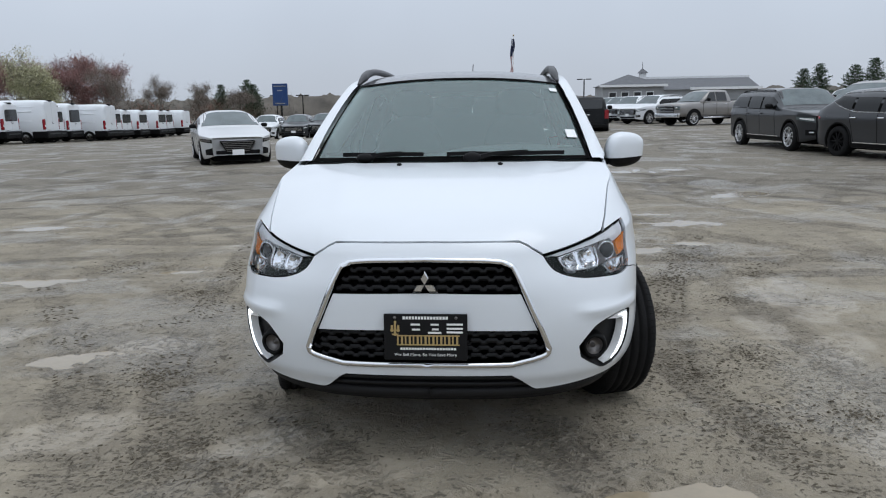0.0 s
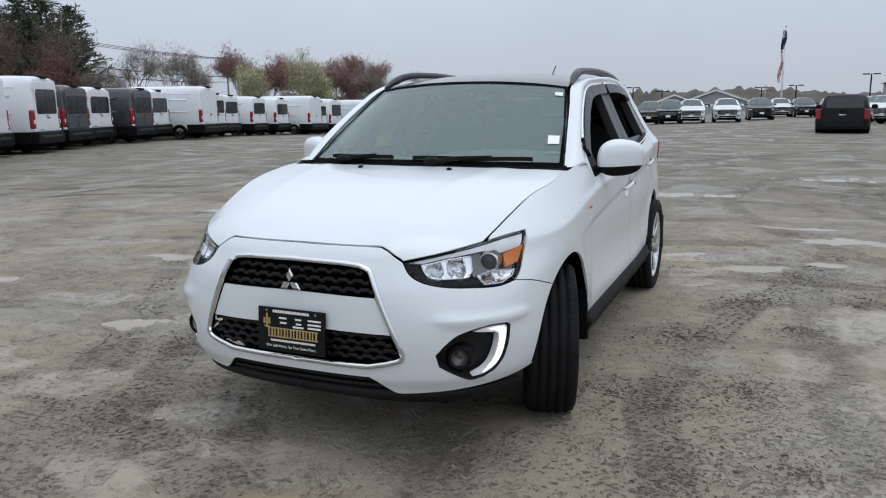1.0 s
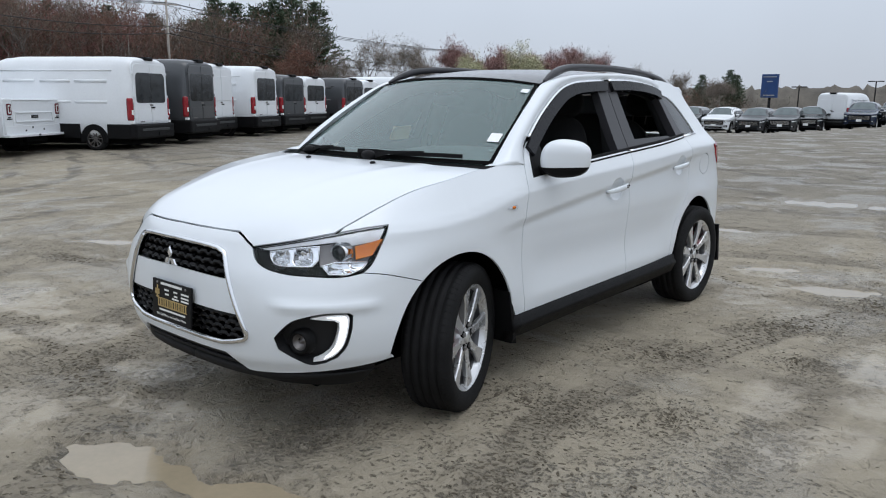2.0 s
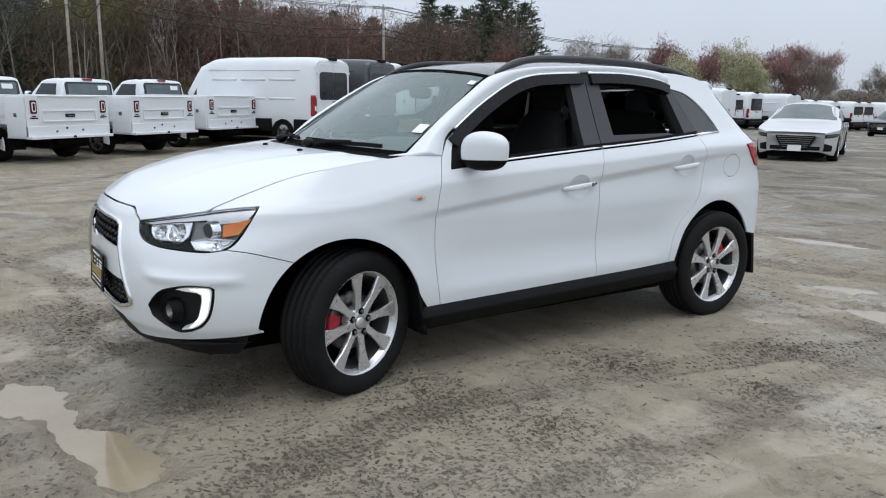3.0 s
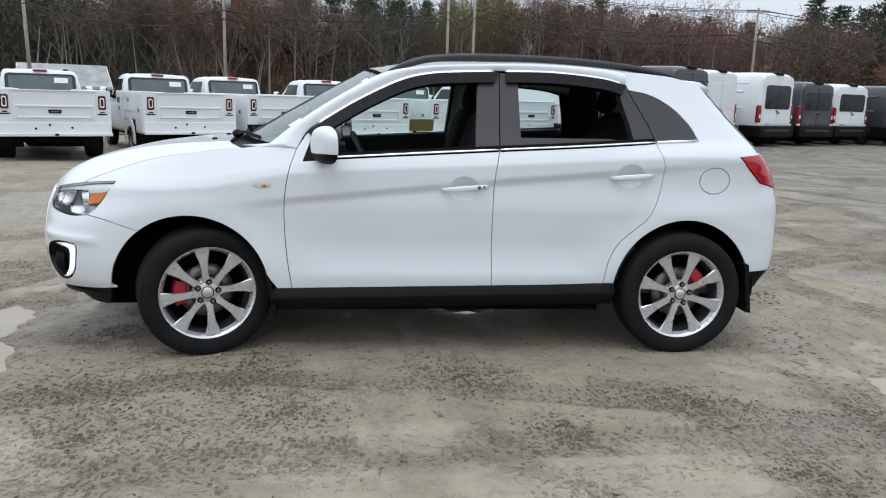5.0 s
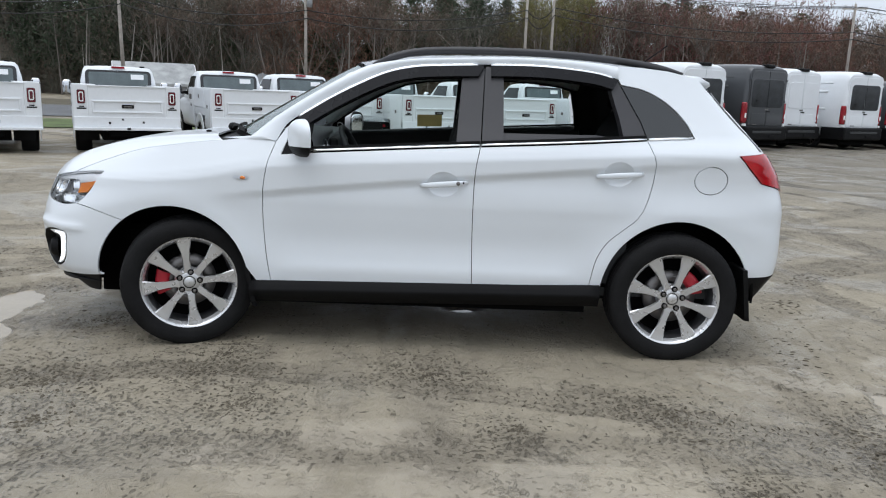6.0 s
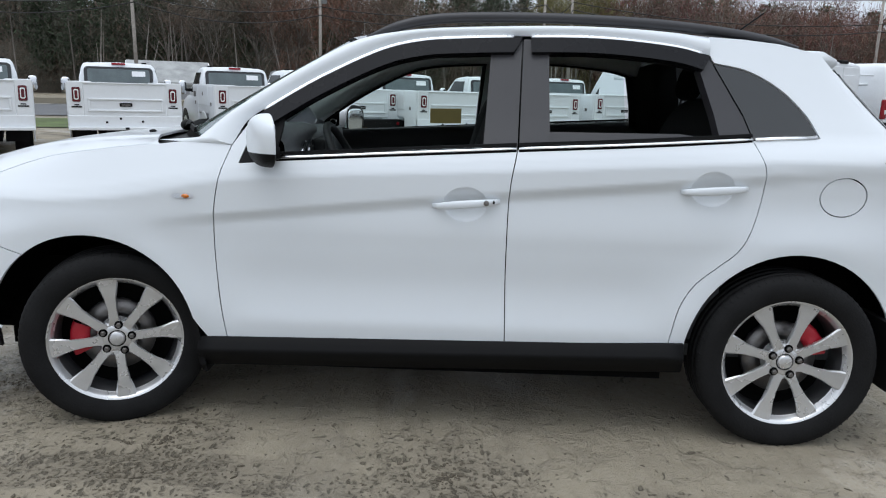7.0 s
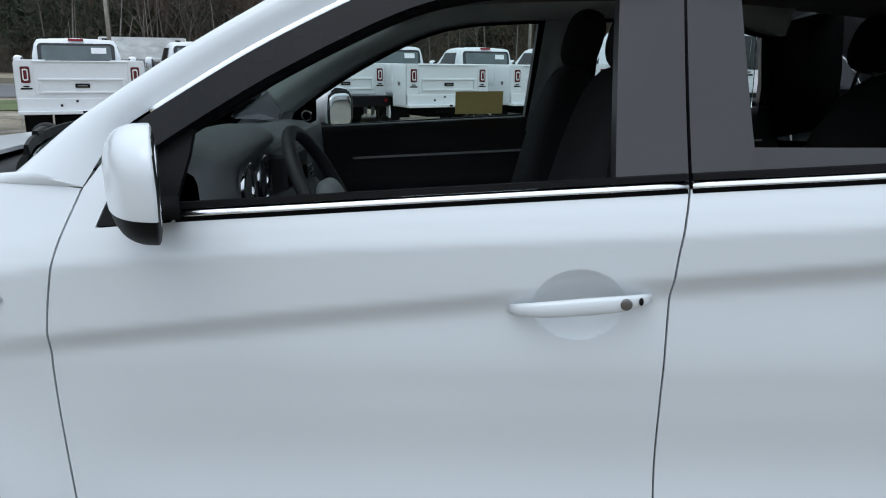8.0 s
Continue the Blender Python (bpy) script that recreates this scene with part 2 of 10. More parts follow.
# tracks near the car as lines, all 0.22 m wide
LINES = [[(-2.5, 4.6), (-2.16, 2.88), (-1.96, 1.91), (-1.80, 1.1), (-1.50, 0.0), (-1.05, -0.9), (-0.5, -1.8)], [(-3.6, 2.2), (-2.6, 0.9), (-1.9, -0.2), (-1.45, -1.1), (-1.2, -2.2)], [(-0.80, -0.3), (-0.55, -0.62), (-0.2, -1.1), (0.3, -1.9)],
         [(2.3, 4.6), (1.97, 3.43), (1.60, 2.3), (1.40, 1.4), (1.22, 0.3), (1.34, -0.3), (1.48, -1.0), (1.4, -2.1)], [(3.2, 3.5), (2.3, 2.75), (1.75, 2.5), (1.35, 2.1)],
         [(-4.2, 0.2), (-3.0, 0.5), (-2.0, 1.1), (-1.3, 2.2), (-1.1, 3.6)], [(-2.0, 6.0), (-1.2, 4.4), (0.6, 3.5), (2.4, 3.2), (4.2, 3.3)], [(-3.8, -1.4), (-2.4, -0.9), (-1.2, -0.9), (0.2, -1.5)]]
CHURNED = [(1.0, 0.28, 0.26), (1.24, 1.36, 0.32), (1.60, 2.45, 0.28), (1.66, 0.52, 0.30), (1.86, 1.75, 0.20), (-1.6, 0.1, 0.34), (-1.0, -0.75, 0.30), (-0.55, -0.75, 0.28), (1.3, 0.2, 0.35), (1.45, -0.5, 0.45), (2.4, 1.7, 0.20), (1.88, -0.3, 0.3), (-2.1, 1.9, 0.4), (1.95, 3.4, 0.4), (2.3, 2.6, 0.22), (-3.2, 2.9, 0.5), (0.5, -0.6, 0.3)]


def tracks_at(x, y):
    """Length along, place across and strength of the wheel track that runs through each point."""
    along, side, on = 0 * x, 0 * x, 0 * x
    worn = np.clip((lattice(x * 0.8, y * 0.8, 6) - 0.22) * 3, 0, 1)

    def lay(d, ln, ok, w):
        m = np.clip(1.25 - np.abs(d) / (w / 2), 0, 0.25) * 4 * ok
        hit = (m > on) | ((np.abs(d) < w) & (ok > 0) & (on == 0))
        along[hit], side[hit] = ln[hit], d[hit]
        on[:] = np.maximum(on, m)
    for cx, cy, r, a0, a1, w in TRACKS:
        d, a = np.hypot(x - cx, y - cy) - r, np.degrees(np.arctan2(y - cy, x - cx)) % 360
        lay(d, (a - a0) % 360 / 57.3 * r, ((a - a0) % 360 < (a1 - a0)) * np.clip((lattice(x * 0.35 + cx, y * 0.35 + cy, 6) - 0.3) * 4, 0, 1), w)
    for pts in LINES:
        p = np.array(spline(pts))
        near = (x > p[:, 0].min() - 0.3) & (x < p[:, 0].max() + 0.3) & (y > p[:, 1].min() - 0.3) & (y < p[:, 1].max() + 0.3)
        xs, ys = x[near], y[near]
        best, bl = np.full(xs.shape, 9.0), np.zeros(xs.shape)
        run = 0.0
        for (x0, y0), (x1, y1) in zip(p, p[1:]):
            ln = math.hypot(x1 - x0, y1 - y0)
            u = np.clip(((xs - x0) * (x1 - x0) + (ys - y0) * (y1 - y0)) / ln ** 2, 0, 1)
            sd = (xs - x0) * (y1 - y0) - (ys - y0) * (x1 - x0)
            dd = np.hypot(xs - x0 - u * (x1 - x0), ys - y0 - u * (y1 - y0)) * np.where(sd < 0, -1, 1)
            up = np.abs(dd) < np.abs(best)
            best, bl = np.where(up, dd, best), np.where(up, run + u * ln, bl)
            run += ln
        d, ln = np.full(x.shape, 9.0), 0 * x
        d[near], ln[near] = best, bl
        lay(d, ln, worn, 0.22)
    return along, side, on


def spline(pts, n=10):
    p = [np.array(q, float) for q in pts]
    q = [2 * p[0] - p[1]] + p + [2 * p[-1] - p[-2]]
    out = []
    for i in range(1, len(q) - 2):
        for u in np.arange(n) / n:
            out.append(0.5 * (2 * q[i] + (q[i + 1] - q[i - 1]) * u + (2 * q[i - 1] - 5 * q[i] + 4 * q[i + 1] - q[i + 2]) * u * u + (3 * q[i] - q[i - 1] - 3 * q[i + 1] + q[i + 2]) * u ** 3))
    return out + [p[-1]]


def churned(x, y):
    c = np.clip((0.5 * lattice(x * 0.6 + 7, y * 0.6, 4) + 0.3 * lattice(x * 1.7 + y * 0.6, y * 1.7, 14) + 0.2 * lattice(x * 4.3, y * 4.3 - x, 15) - 0.58) * 5, 0, 0.55)
    for cx, cy, r in CHURNED:
        q = np.hypot(x - cx, y - cy) / r + 0.9 * (lattice(x * 5, y * 5, 8) - 0.5)
        c = np.maximum(c, np.clip(1.3 - q, 0, 1))
    return c


def hollow(x, y):
    dip = 0 * x
    for cx, cy, a, b, t in PUDDLES:
        c, s = math.cos(math.radians(t)), math.sin(math.radians(t))
        u, v = ((x - cx) * c + (y - cy) * s) / a, (-(x - cx) * s + (y - cy) * c) / b
        q = np.hypot(u, v) + 1.0 * (lattice(x * 3.6, y * 3.6, 7) - 0.5) + 0.5 * (lattice(x * 10, y * 10, 9) - 0.5) + 0.3 * (lattice(x * 23, y * 23, 10) - 0.5)
        dip = np.maximum(dip, np.clip(1.35 - q, 0, 1))
    return dip


def silt_sheen_at(x, y):
    q = 0 * x
    for cx, cy, a, b, t in SILT_SHEEN:
        c, s = math.cos(math.radians(t)), math.sin(math.radians(t))
        u, v = ((x - cx) * c + (y - cy) * s) / a, (-(x - cx) * s + (y - cy) * c) / b
        r = np.hypot(u, v) + 1.1 * (lattice(x * 3.1 + 9, y * 3.1, 17) - 0.5) + 0.7 * (lattice(x * 9.5, y * 9.5 + 4, 18) - 0.5)
        q = np.maximum(q, np.clip(1.35 - r, 0, 1))
    return q


def ground_z(x, y, on, side, churn, dip):
    z = fall(x, y) + 0.010 + 0.016 * (lattice(x * 0.9, y * 0.9, 1) - 0.5) + 0.008 * (lattice(x * 3.1, y * 3.1, 2) - 0.5) + 0.003 * (lattice(x * 9, y * 9, 3) - 0.5)
    z = z + churn * 0.05 * (np.clip(lattice(x * 12, y * 12, 5) - 0.5, 0, 1) ** 1.1 - 0.12)
    z = z - 0.008 * on + 0.0045 * np.exp(-((np.abs(side) - 0.135) / 0.02) ** 2) * (np.abs(side) > 0.1) * (np.abs(side) < 0.2) * np.clip(lattice(x * 2, y * 2, 11) * 2 - 0.6, 0, 1)
    return z * (1 - 0.6 * np.clip(dip * 2, 0, 1)) - 0.034 * dip


def steps(lo, hi, fine, far):
    mid = list(np.arange(lo, hi, fine))
    a, d = [], fine
    v = hi
    while v < far:
        d *= 1.085
        v += d
        a.append(v)
    b, d, v = [], fine, lo
    while v > -far:
        d *= 1.085
        v -= d
        b.append(v)
    return np.array(b[::-1] + mid + a)


def lot_material():
    m = mat("wet_gravel_lot", (0.19, 0.172, 0.145), 0.6)
    nt = m.node_tree
    b = nt.nodes["Principled BSDF"]
    geo, sep = nt.nodes.new("ShaderNodeNewGeometry"), nt.nodes.new("ShaderNodeSeparateXYZ")
    nt.links.new(geo.outputs["Position"], sep.inputs[0])

    def noise_node(scale, detail, rough=0.55, dist=0.0, stretch=None):
        n = nt.nodes.new("ShaderNodeTexNoise")
        n.inputs["Scale"].default_value, n.inputs["Detail"].default_value, n.inputs["Roughness"].default_value, n.inputs["Distortion"].default_value = scale, detail, rough, dist
        if stretch:
            mp = nt.nodes.new("ShaderNodeMapping")
            mp.inputs["Scale"].default_value, mp.inputs["Rotation"].default_value = (*stretch[:2], 1), (0, 0, radians(stretch[2]))
            nt.links.new(geo.outputs["Position"], mp.inputs["Vector"])
            nt.links.new(mp.outputs[0], n.inputs["Vector"])
        else:
            nt.links.new(geo.outputs["Position"], n.inputs["Vector"])
        return n.outputs["Fac"]

    def ramp(src, lo, hi, a=0.0, c=1.0):
        r = nt.nodes.new("ShaderNodeMapRange")
        r.interpolation_type = "SMOOTHSTEP"
        for k, v in (("From Min", lo), ("From Max", hi), ("To Min", a), ("To Max", c)):
            r.inputs[k].default_value = v
        nt.links.new(src, r.inputs["Value"])
        return r.outputs[0]

    def blend(fac, a, c):
        x = nt.nodes.new("ShaderNodeMix")
        x.data_type = "RGBA"
        nt.links.new(fac, x.inputs["Factor"])
        for sock, v in (("A", a), ("B", c)):
            if isinstance(v, tuple):
                x.inputs[sock].default_value = (*v, 1)
            else:
                nt.links.new(v, x.inputs[sock])
        return x.outputs["Result"]

    def maths(op, a, c):
        x = nt.nodes.new("ShaderNodeMath")
        x.operation = op
        for i, v in enumerate((a, c)):
            if isinstance(v, (int, float)):
                x.inputs[i].default_value = v
            else:
                nt.links.new(v, x.inputs[i])
        return x.outputs[0]
    lie, state = nt.nodes.new("ShaderNodeAttribute"), nt.nodes.new("ShaderNodeAttribute")
    lie.attribute_name, state.attribute_name = "lie", "state"
    s1, s2 = nt.nodes.new("ShaderNodeSeparateXYZ"), nt.nodes.new("ShaderNodeSeparateXYZ")
    nt.links.new(lie.outputs["Vector"], s1.inputs[0])
    nt.links.new(state.outputs["Vector"], s2.inputs[0])
    along, side, track = s1.outputs
    damp, churn, silt = s2.outputs
    patches = ramp(noise_node(0.55, 5, 0.6, 0.8), 0.40, 0.62)
    streaks = ramp(noise_node(1.0, 6, 0.65, 1.2, (0.35, 2.2, 25)), 0.46, 0.66)
    streaks2 = ramp(noise_node(1.3, 5, 0.6, 0.9, (2.0, 0.3, 10)), 0.50, 0.68)
    clods = ramp(noise_node(7.0, 5, 0.7, 0.6), 0.50, 0.64)
    cluster = ramp(noise_node(0.85, 5, 0.66, 1.2), 0.47, 0.66)
    def dashes(scale, sx, sy, turn, thick, density):
        """Short torn marks in the mud, one to a cell, thrown on by density."""
        wb = nt.nodes.new("ShaderNodeTexNoise")
        wb.inputs["Scale"].default_value, wb.inputs["Detail"].default_value = scale * 0.9, 3
        nt.links.new(geo.outputs["Position"], wb.inputs["Vector"])
        off = nt.nodes.new("ShaderNodeVectorMath")
        off.operation = "MULTIPLY_ADD"
        off.inputs[1].default_value = (1.1 / scale, 1.1 / scale, 0)
        nt.links.new(wb.outputs["Color"], off.inputs[0])
        nt.links.new(geo.outputs["Position"], off.inputs[2])
        mp = nt.nodes.new("ShaderNodeMapping")
        mp.inputs["Scale"].default_value, mp.inputs["Rotation"].default_value = (sx, sy, 0), (0, 0, radians(turn))
        nt.links.new(off.outputs[0], mp.inputs["Vector"])
        vo = nt.nodes.new("ShaderNodeTexVoronoi")
        vo.voronoi_dimensions = "2D"
        vo.inputs["Scale"].default_value = scale
        nt.links.new(mp.outputs[0], vo.inputs["Vector"])
        rgb = nt.nodes.new("ShaderNodeSeparateColor")
        nt.links.new(vo.outputs["Color"], rgb.inputs[0])
        gate = ramp(maths("SUBTRACT", maths("ADD", rgb.outputs[0], density), 1.0), 0.0, 0.06)
        reach = maths("ADD", thick * 0.6, maths("MULTIPLY", rgb.outputs[1], thick * 0.7))
        core = ramp(maths("SUBTRACT", vo.outputs["Distance"], reach), 0.05, -0.05)
        rim = maths("MULTIPLY", ramp(maths("SUBTRACT", vo.outputs["Distance"], reach), 0.16, 0.07), maths("SUBTRACT", 1.0, core))
        return maths("MULTIPLY", core, gate), maths("MULTIPLY", rim, gate)
    torn = maths("MINIMUM", maths("ADD", maths("MULTIPLY", cluster, 0.19), maths("ADD", maths("MULTIPLY", churn, 0.42), maths("MULTIPLY", track, 0.20))), 0.70)
    fleck, rim1 = dashes(23.0, 1.0, 1.9, 12, 0.27, torn)
    fleck2, rim2 = dashes(41.0, 1.7, 1.0, -25, 0.27, torn)
    stray = ramp(noise_node(12.0, 3, 0.55, 0.8), 0.665, 0.70)
    grit = noise_node(95.0, 4, 0.7)
    fines = ramp(noise_node(28.0, 4, 0.6), 0.35, 0.75)
    # tread prints: slanting bars on each half of a track, broken up by noise
    bars_ = maths("SINE", maths("ADD", maths("MULTIPLY", along, 128.0), maths("ADD", maths("MULTIPLY", maths("ABSOLUTE", side, 0.0), 52.0), maths("MULTIPLY", noise_node(9.0, 3, 0.6), 9.0))), 0.0)
    ribs = maths("SINE", maths("MULTIPLY", side, 115.0), 0.0)
    prints = ramp(maths("ADD", bars_, maths("MULTIPLY", ribs, 0.5)), 0.25, 0.75)
    prints = maths("MULTIPLY", maths("MULTIPLY", prints, track), maths("MULTIPLY", ramp(noise_node(3.5, 5, 0.65), 0.46, 0.60), ramp(noise_node(24.0, 3, 0.6), 0.40, 0.56)))
    col = blend(patches, (0.322, 0.282, 0.212), (0.262, 0.229, 0.172))
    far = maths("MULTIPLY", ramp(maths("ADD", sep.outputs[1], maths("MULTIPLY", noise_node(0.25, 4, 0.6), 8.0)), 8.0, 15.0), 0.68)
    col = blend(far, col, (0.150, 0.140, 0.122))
    # long curved ruts over the open lot
    ruts = None
    for (cx, cy), pitch, off, sd in (((-14.0, 24.0), 1.35, 0.0, 3.1), ((9.0, 22.0), 1.7, 1.0, 9.7), ((-22.0, -10.0), 1.5, 2.0, 17.3), ((18.0, 4.0), 1.55, 0.5, 23.9)):
        dn = nt.nodes.new("ShaderNodeVectorMath")
        dn.operation = "DISTANCE"
        dn.inputs[1].default_value = (cx, cy, 0)
        nt.links.new(geo.outputs["Position"], dn.inputs[0])
        wob = maths("ADD", dn.outputs["Value"], maths("MULTIPLY", noise_node(0.16 + sd * 0.001, 3, 0.5), 2.6))
        ln = ramp(maths("SINE", maths("ADD", maths("MULTIPLY", wob, 6.2832 / pitch), off), 0.0), 0.72, 0.97)
        mk = nt.nodes.new("ShaderNodeMapping")
        mk.inputs["Location"].default_value = (sd, -sd * 1.7, 0)
        nt.links.new(geo.outputs["Position"], mk.inputs["Vector"])
        nz = nt.nodes.new("ShaderNodeTexNoise")
        nz.inputs["Scale"].default_value, nz.inputs["Detail"].default_value = 0.16, 4
        nt.links.new(mk.outputs[0], nz.inputs["Vector"])
        ln = maths("MULTIPLY", ln, ramp(nz.outputs["Fac"], 0.50, 0.62))
        ruts = ln if ruts is None else maths("MAXIMUM", ruts, ln)
    # two single ruts that sweep across the open side
    for cx, cy, r in ((-17.7, 37.8, 27.85), (-14.2, 28.7, 21.52)):
        dn = nt.nodes.new("ShaderNodeVectorMath")
        dn.operation = "DISTANCE"
        dn.inputs[1].default_value = (cx, cy, 0)
        nt.links.new(geo.outputs["Position"], dn.inputs[0])
        wob = maths("ADD", maths("SUBTRACT", dn.outputs["Value"], r + 0.2), maths("MULTIPLY", noise_node(0.6, 4, 0.6), 0.4))
        ln = ramp(maths("ABSOLUTE", wob, 0.0), 0.16, 0.06)
        ruts = maths("MAXIMUM", ruts, maths("MULTIPLY", ln, ramp(sep.outputs[0], -2.0, -3.5)))
    open_lot = ramp(maths("ADD", maths("ABSOLUTE", maths("SUBTRACT", sep.outputs[0], 0.5), 0.0), sep.outputs[1]), 5.0, 9.0)
    ruts = maths("MULTIPLY", maths("MULTIPLY", ruts, open_lot), ramp(noise_node(2.2, 5, 0.7), 0.36, 0.56))
    col = blend(maths("MULTIPLY", ruts, 0.85), col, (0.060, 0.053, 0.043))
    col = blend(maths("MULTIPLY", streaks, 0.45), col, (0.185, 0.162, 0.128))
    col = blend(maths("MULTIPLY", streaks2, 0.36), col, (0.180, 0.157, 0.124))
    col = blend(maths("MULTIPLY", maths("MULTIPLY", clods, patches), 0.30), col, (0.150, 0.130, 0.101))
    col = blend(maths("MULTIPLY", fines, 0.28), col, (0.41, 0.365, 0.30))
    col = blend(maths("MULTIPLY", track, 0.34), col, (0.150, 0.130, 0.102))
    col = blend(maths("MULTIPLY", churn, 0.20), col, (0.150, 0.129, 0.100))
    col = blend(ramp(grit, 0.62, 0.78, 0.0, 0.45), col, (0.46, 0.42, 0.35))
    col = blend(ramp(grit, 0.36, 0.26, 0.0, 0.6), col, (0.085, 0.074, 0.059))
    # shade in pits and tread prints is painted dark, as relief alone shows weakly
    dark = maths("MAXIMUM", fleck, maths("MULTIPLY", fleck2, 0.85))
    dark = maths("MAXIMUM", maths("MULTIPLY", dark, 0.58), maths("MAXIMUM", maths("MULTIPLY", stray, 0.50), maths("MULTIPLY", prints, 0.36)))
    raised = maths("MAXIMUM", rim1, rim2)
    # pit rims get their lit edge as a paler colour
    col = blend(maths("MULTIPLY", raised, 0.10), col, (0.43, 0.38, 0.30))
    skin = maths("MULTIPLY", ramp(silt, 0.08, 0.62), ramp(noise_node(6.0, 5, 0.7), 0.30, 0.52))
    # pale tone for silt and for the painted sheen of thin water
    col = blend(maths("MULTIPLY", skin, 0.30), col, (0.42, 0.372, 0.300))
    dark = maths("MULTIPLY", dark, maths("SUBTRACT", 1.0, maths("MULTIPLY", skin, 0.75)))
    col = blend(dark, col, (0.060, 0.051, 0.039))
    wetness = ramp(damp, 0.03, 0.30)
    col = blend(maths("MULTIPLY", wetness, 0.45), col, (0.19, 0.155, 0.105))
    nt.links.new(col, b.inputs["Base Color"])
    wet = maths("MAXIMUM", ramp(noise_node(0.8, 5, 0.6, 0.7), 0.46, 0.62), wetness)
    nt.links.new(maths("MAXIMUM", maths("SUBTRACT", maths("SUBTRACT", 0.75, maths("MULTIPLY", wet, 0.40)), maths("MULTIPLY", skin, 0.34)), 0.14), b.inputs["Roughness"])
    nt.links.new(maths("ADD", 0.16, maths("MULTIPLY", wet, 0.30)), b.inputs["Specular IOR Level"])
    h = maths("ADD", maths("MULTIPLY", noise_node(26.0, 6, 0.7), 0.8), maths("MULTIPLY", grit, 0.4))
    h = maths("ADD", h, maths("MULTIPLY", clods, 0.6))
    h = maths("SUBTRACT", maths("MULTIPLY", h, maths("SUBTRACT", 1.0, maths("MULTIPLY", skin, 0.7))), maths("SUBTRACT", maths("ADD", maths("MULTIPLY", dark, 2.2), maths("MULTIPLY", ruts, 1.2)), maths("MULTIPLY", raised, 0.35)))
    bp = nt.nodes.new("ShaderNodeBump")
    bp.inputs["Strength"].default_value, bp.inputs["Distance"].default_value = 0.9, 0.018
    nt.links.new(h, bp.inputs["Height"])
    nt.links.new(bp.outputs[0], b.inputs["Normal"])
    return m


GROUND = lot_material()
gx, gy = steps(-4.2, 4.6, 0.024, 900), steps(-2.8, 6.0, 0.024, 900)
GX, GY = np.meshgrid(gx, gy, indexing="ij")
ALONG, SIDE, ON = tracks_at(GX, GY)
CHURN, DIP = churned(GX, GY), hollow(GX, GY)
GZ = ground_z(GX, GY, ON, SIDE, CHURN, DIP)
nx, ny = GX.shape
me = bpy.data.meshes.new("ground")
me.vertices.add(nx * ny)
me.vertices.foreach_set("co", np.stack([GX, GY, GZ], -1).ravel())
ii, jj = np.meshgrid(np.arange(nx - 1), np.arange(ny - 1), indexing="ij")
q = (ii * ny + jj).ravel()
quads = np.stack([q, q + ny, q + ny + 1, q + 1], 1)
me.loops.add(quads.size)
me.loops.foreach_set("vertex_index", quads.ravel())
me.polygons.add(len(quads))
me.polygons.foreach_set("loop_start", np.arange(0, quads.size, 4))
me.polygons.foreach_set("use_smooth", np.ones(len(quads), bool))
me.update()
me.validate()
me.materials.append(GROUND)
for nm, cols in (("lie", (ALONG, SIDE, ON)), ("state", (DIP, CHURN, silt_sheen_at(GX, GY)))):
    me.attributes.new(nm, "FLOAT_VECTOR", "POINT").data.foreach_set("vector", np.stack(cols, -1).astype(np.float32).ravel())
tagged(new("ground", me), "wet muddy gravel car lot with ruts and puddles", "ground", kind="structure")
WATER = mat("muddy_water", (0.29, 0.24, 0.165), 0.02, vary=0.12, scale=3, spec=0.55)
for cx, cy, a, b, t in PUDDLES:
    n, rim = 40, []
    c, s = math.cos(math.radians(t)), math.sin(math.radians(t))
    for i in range(n):
        u, v = 1.55 * a * math.cos(2 * math.pi * i / n), 1.55 * b * math.sin(2 * math.pi * i / n)
        rim.append((cx + u * c - v * s, cy + u * s + v * c, 0))
    pm = bpy.data.meshes.new("puddle")
    lvl = float(fall(np.array(cx), np.array(cy))) - 0.0115 - 0.0012 * PUDDLES.index((cx, cy, a, b, t)) / len(PUDDLES) * 5
    pm.from_pydata([(x, y, lvl) for x, y, _ in rim], [], [tuple(range(n))])
    pm.materials.append(WATER)
    tagged(new("puddle", pm), "shallow muddy puddle reflecting the grey sky", "puddle", "puddles on the lot", "structure")


# crumbs of mud: lumps in the churned places, cleats pressed up along the tracks
MUD = mat("mud_crumbs", (0.12, 0.102, 0.076), 0.75, vary=0.35, scale=9, bump=0.5, bump_scale=160, spec=0.2)
gold_r = (1 + 5 ** 0.5) / 2
ICO = np.array([(-1, gold_r, 0), (1, gold_r, 0), (-1, -gold_r, 0), (1, -gold_r, 0), (0, -1, gold_r), (0, 1, gold_r), (0, -1, -gold_r), (0, 1, -gold_r), (gold_r, 0, -1), (gold_r, 0, 1), (-gold_r, 0, -1), (-gold_r, 0, 1)]) / 1.9
ICO_F = np.array([(0, 11, 5), (0, 5, 1), (0, 1, 7), (0, 7, 10), (0, 10, 11), (1, 5, 9), (5, 11, 4), (11, 10, 2), (10, 7, 6), (7, 1, 8), (3, 9, 4), (3, 4, 2), (3, 2, 6), (3, 6, 8), (3, 8, 9), (4, 9, 5), (2, 4, 11), (6, 2, 10), (8, 6, 7), (9, 8, 1)])
rs = np.random.RandomState(5)
lumps = []
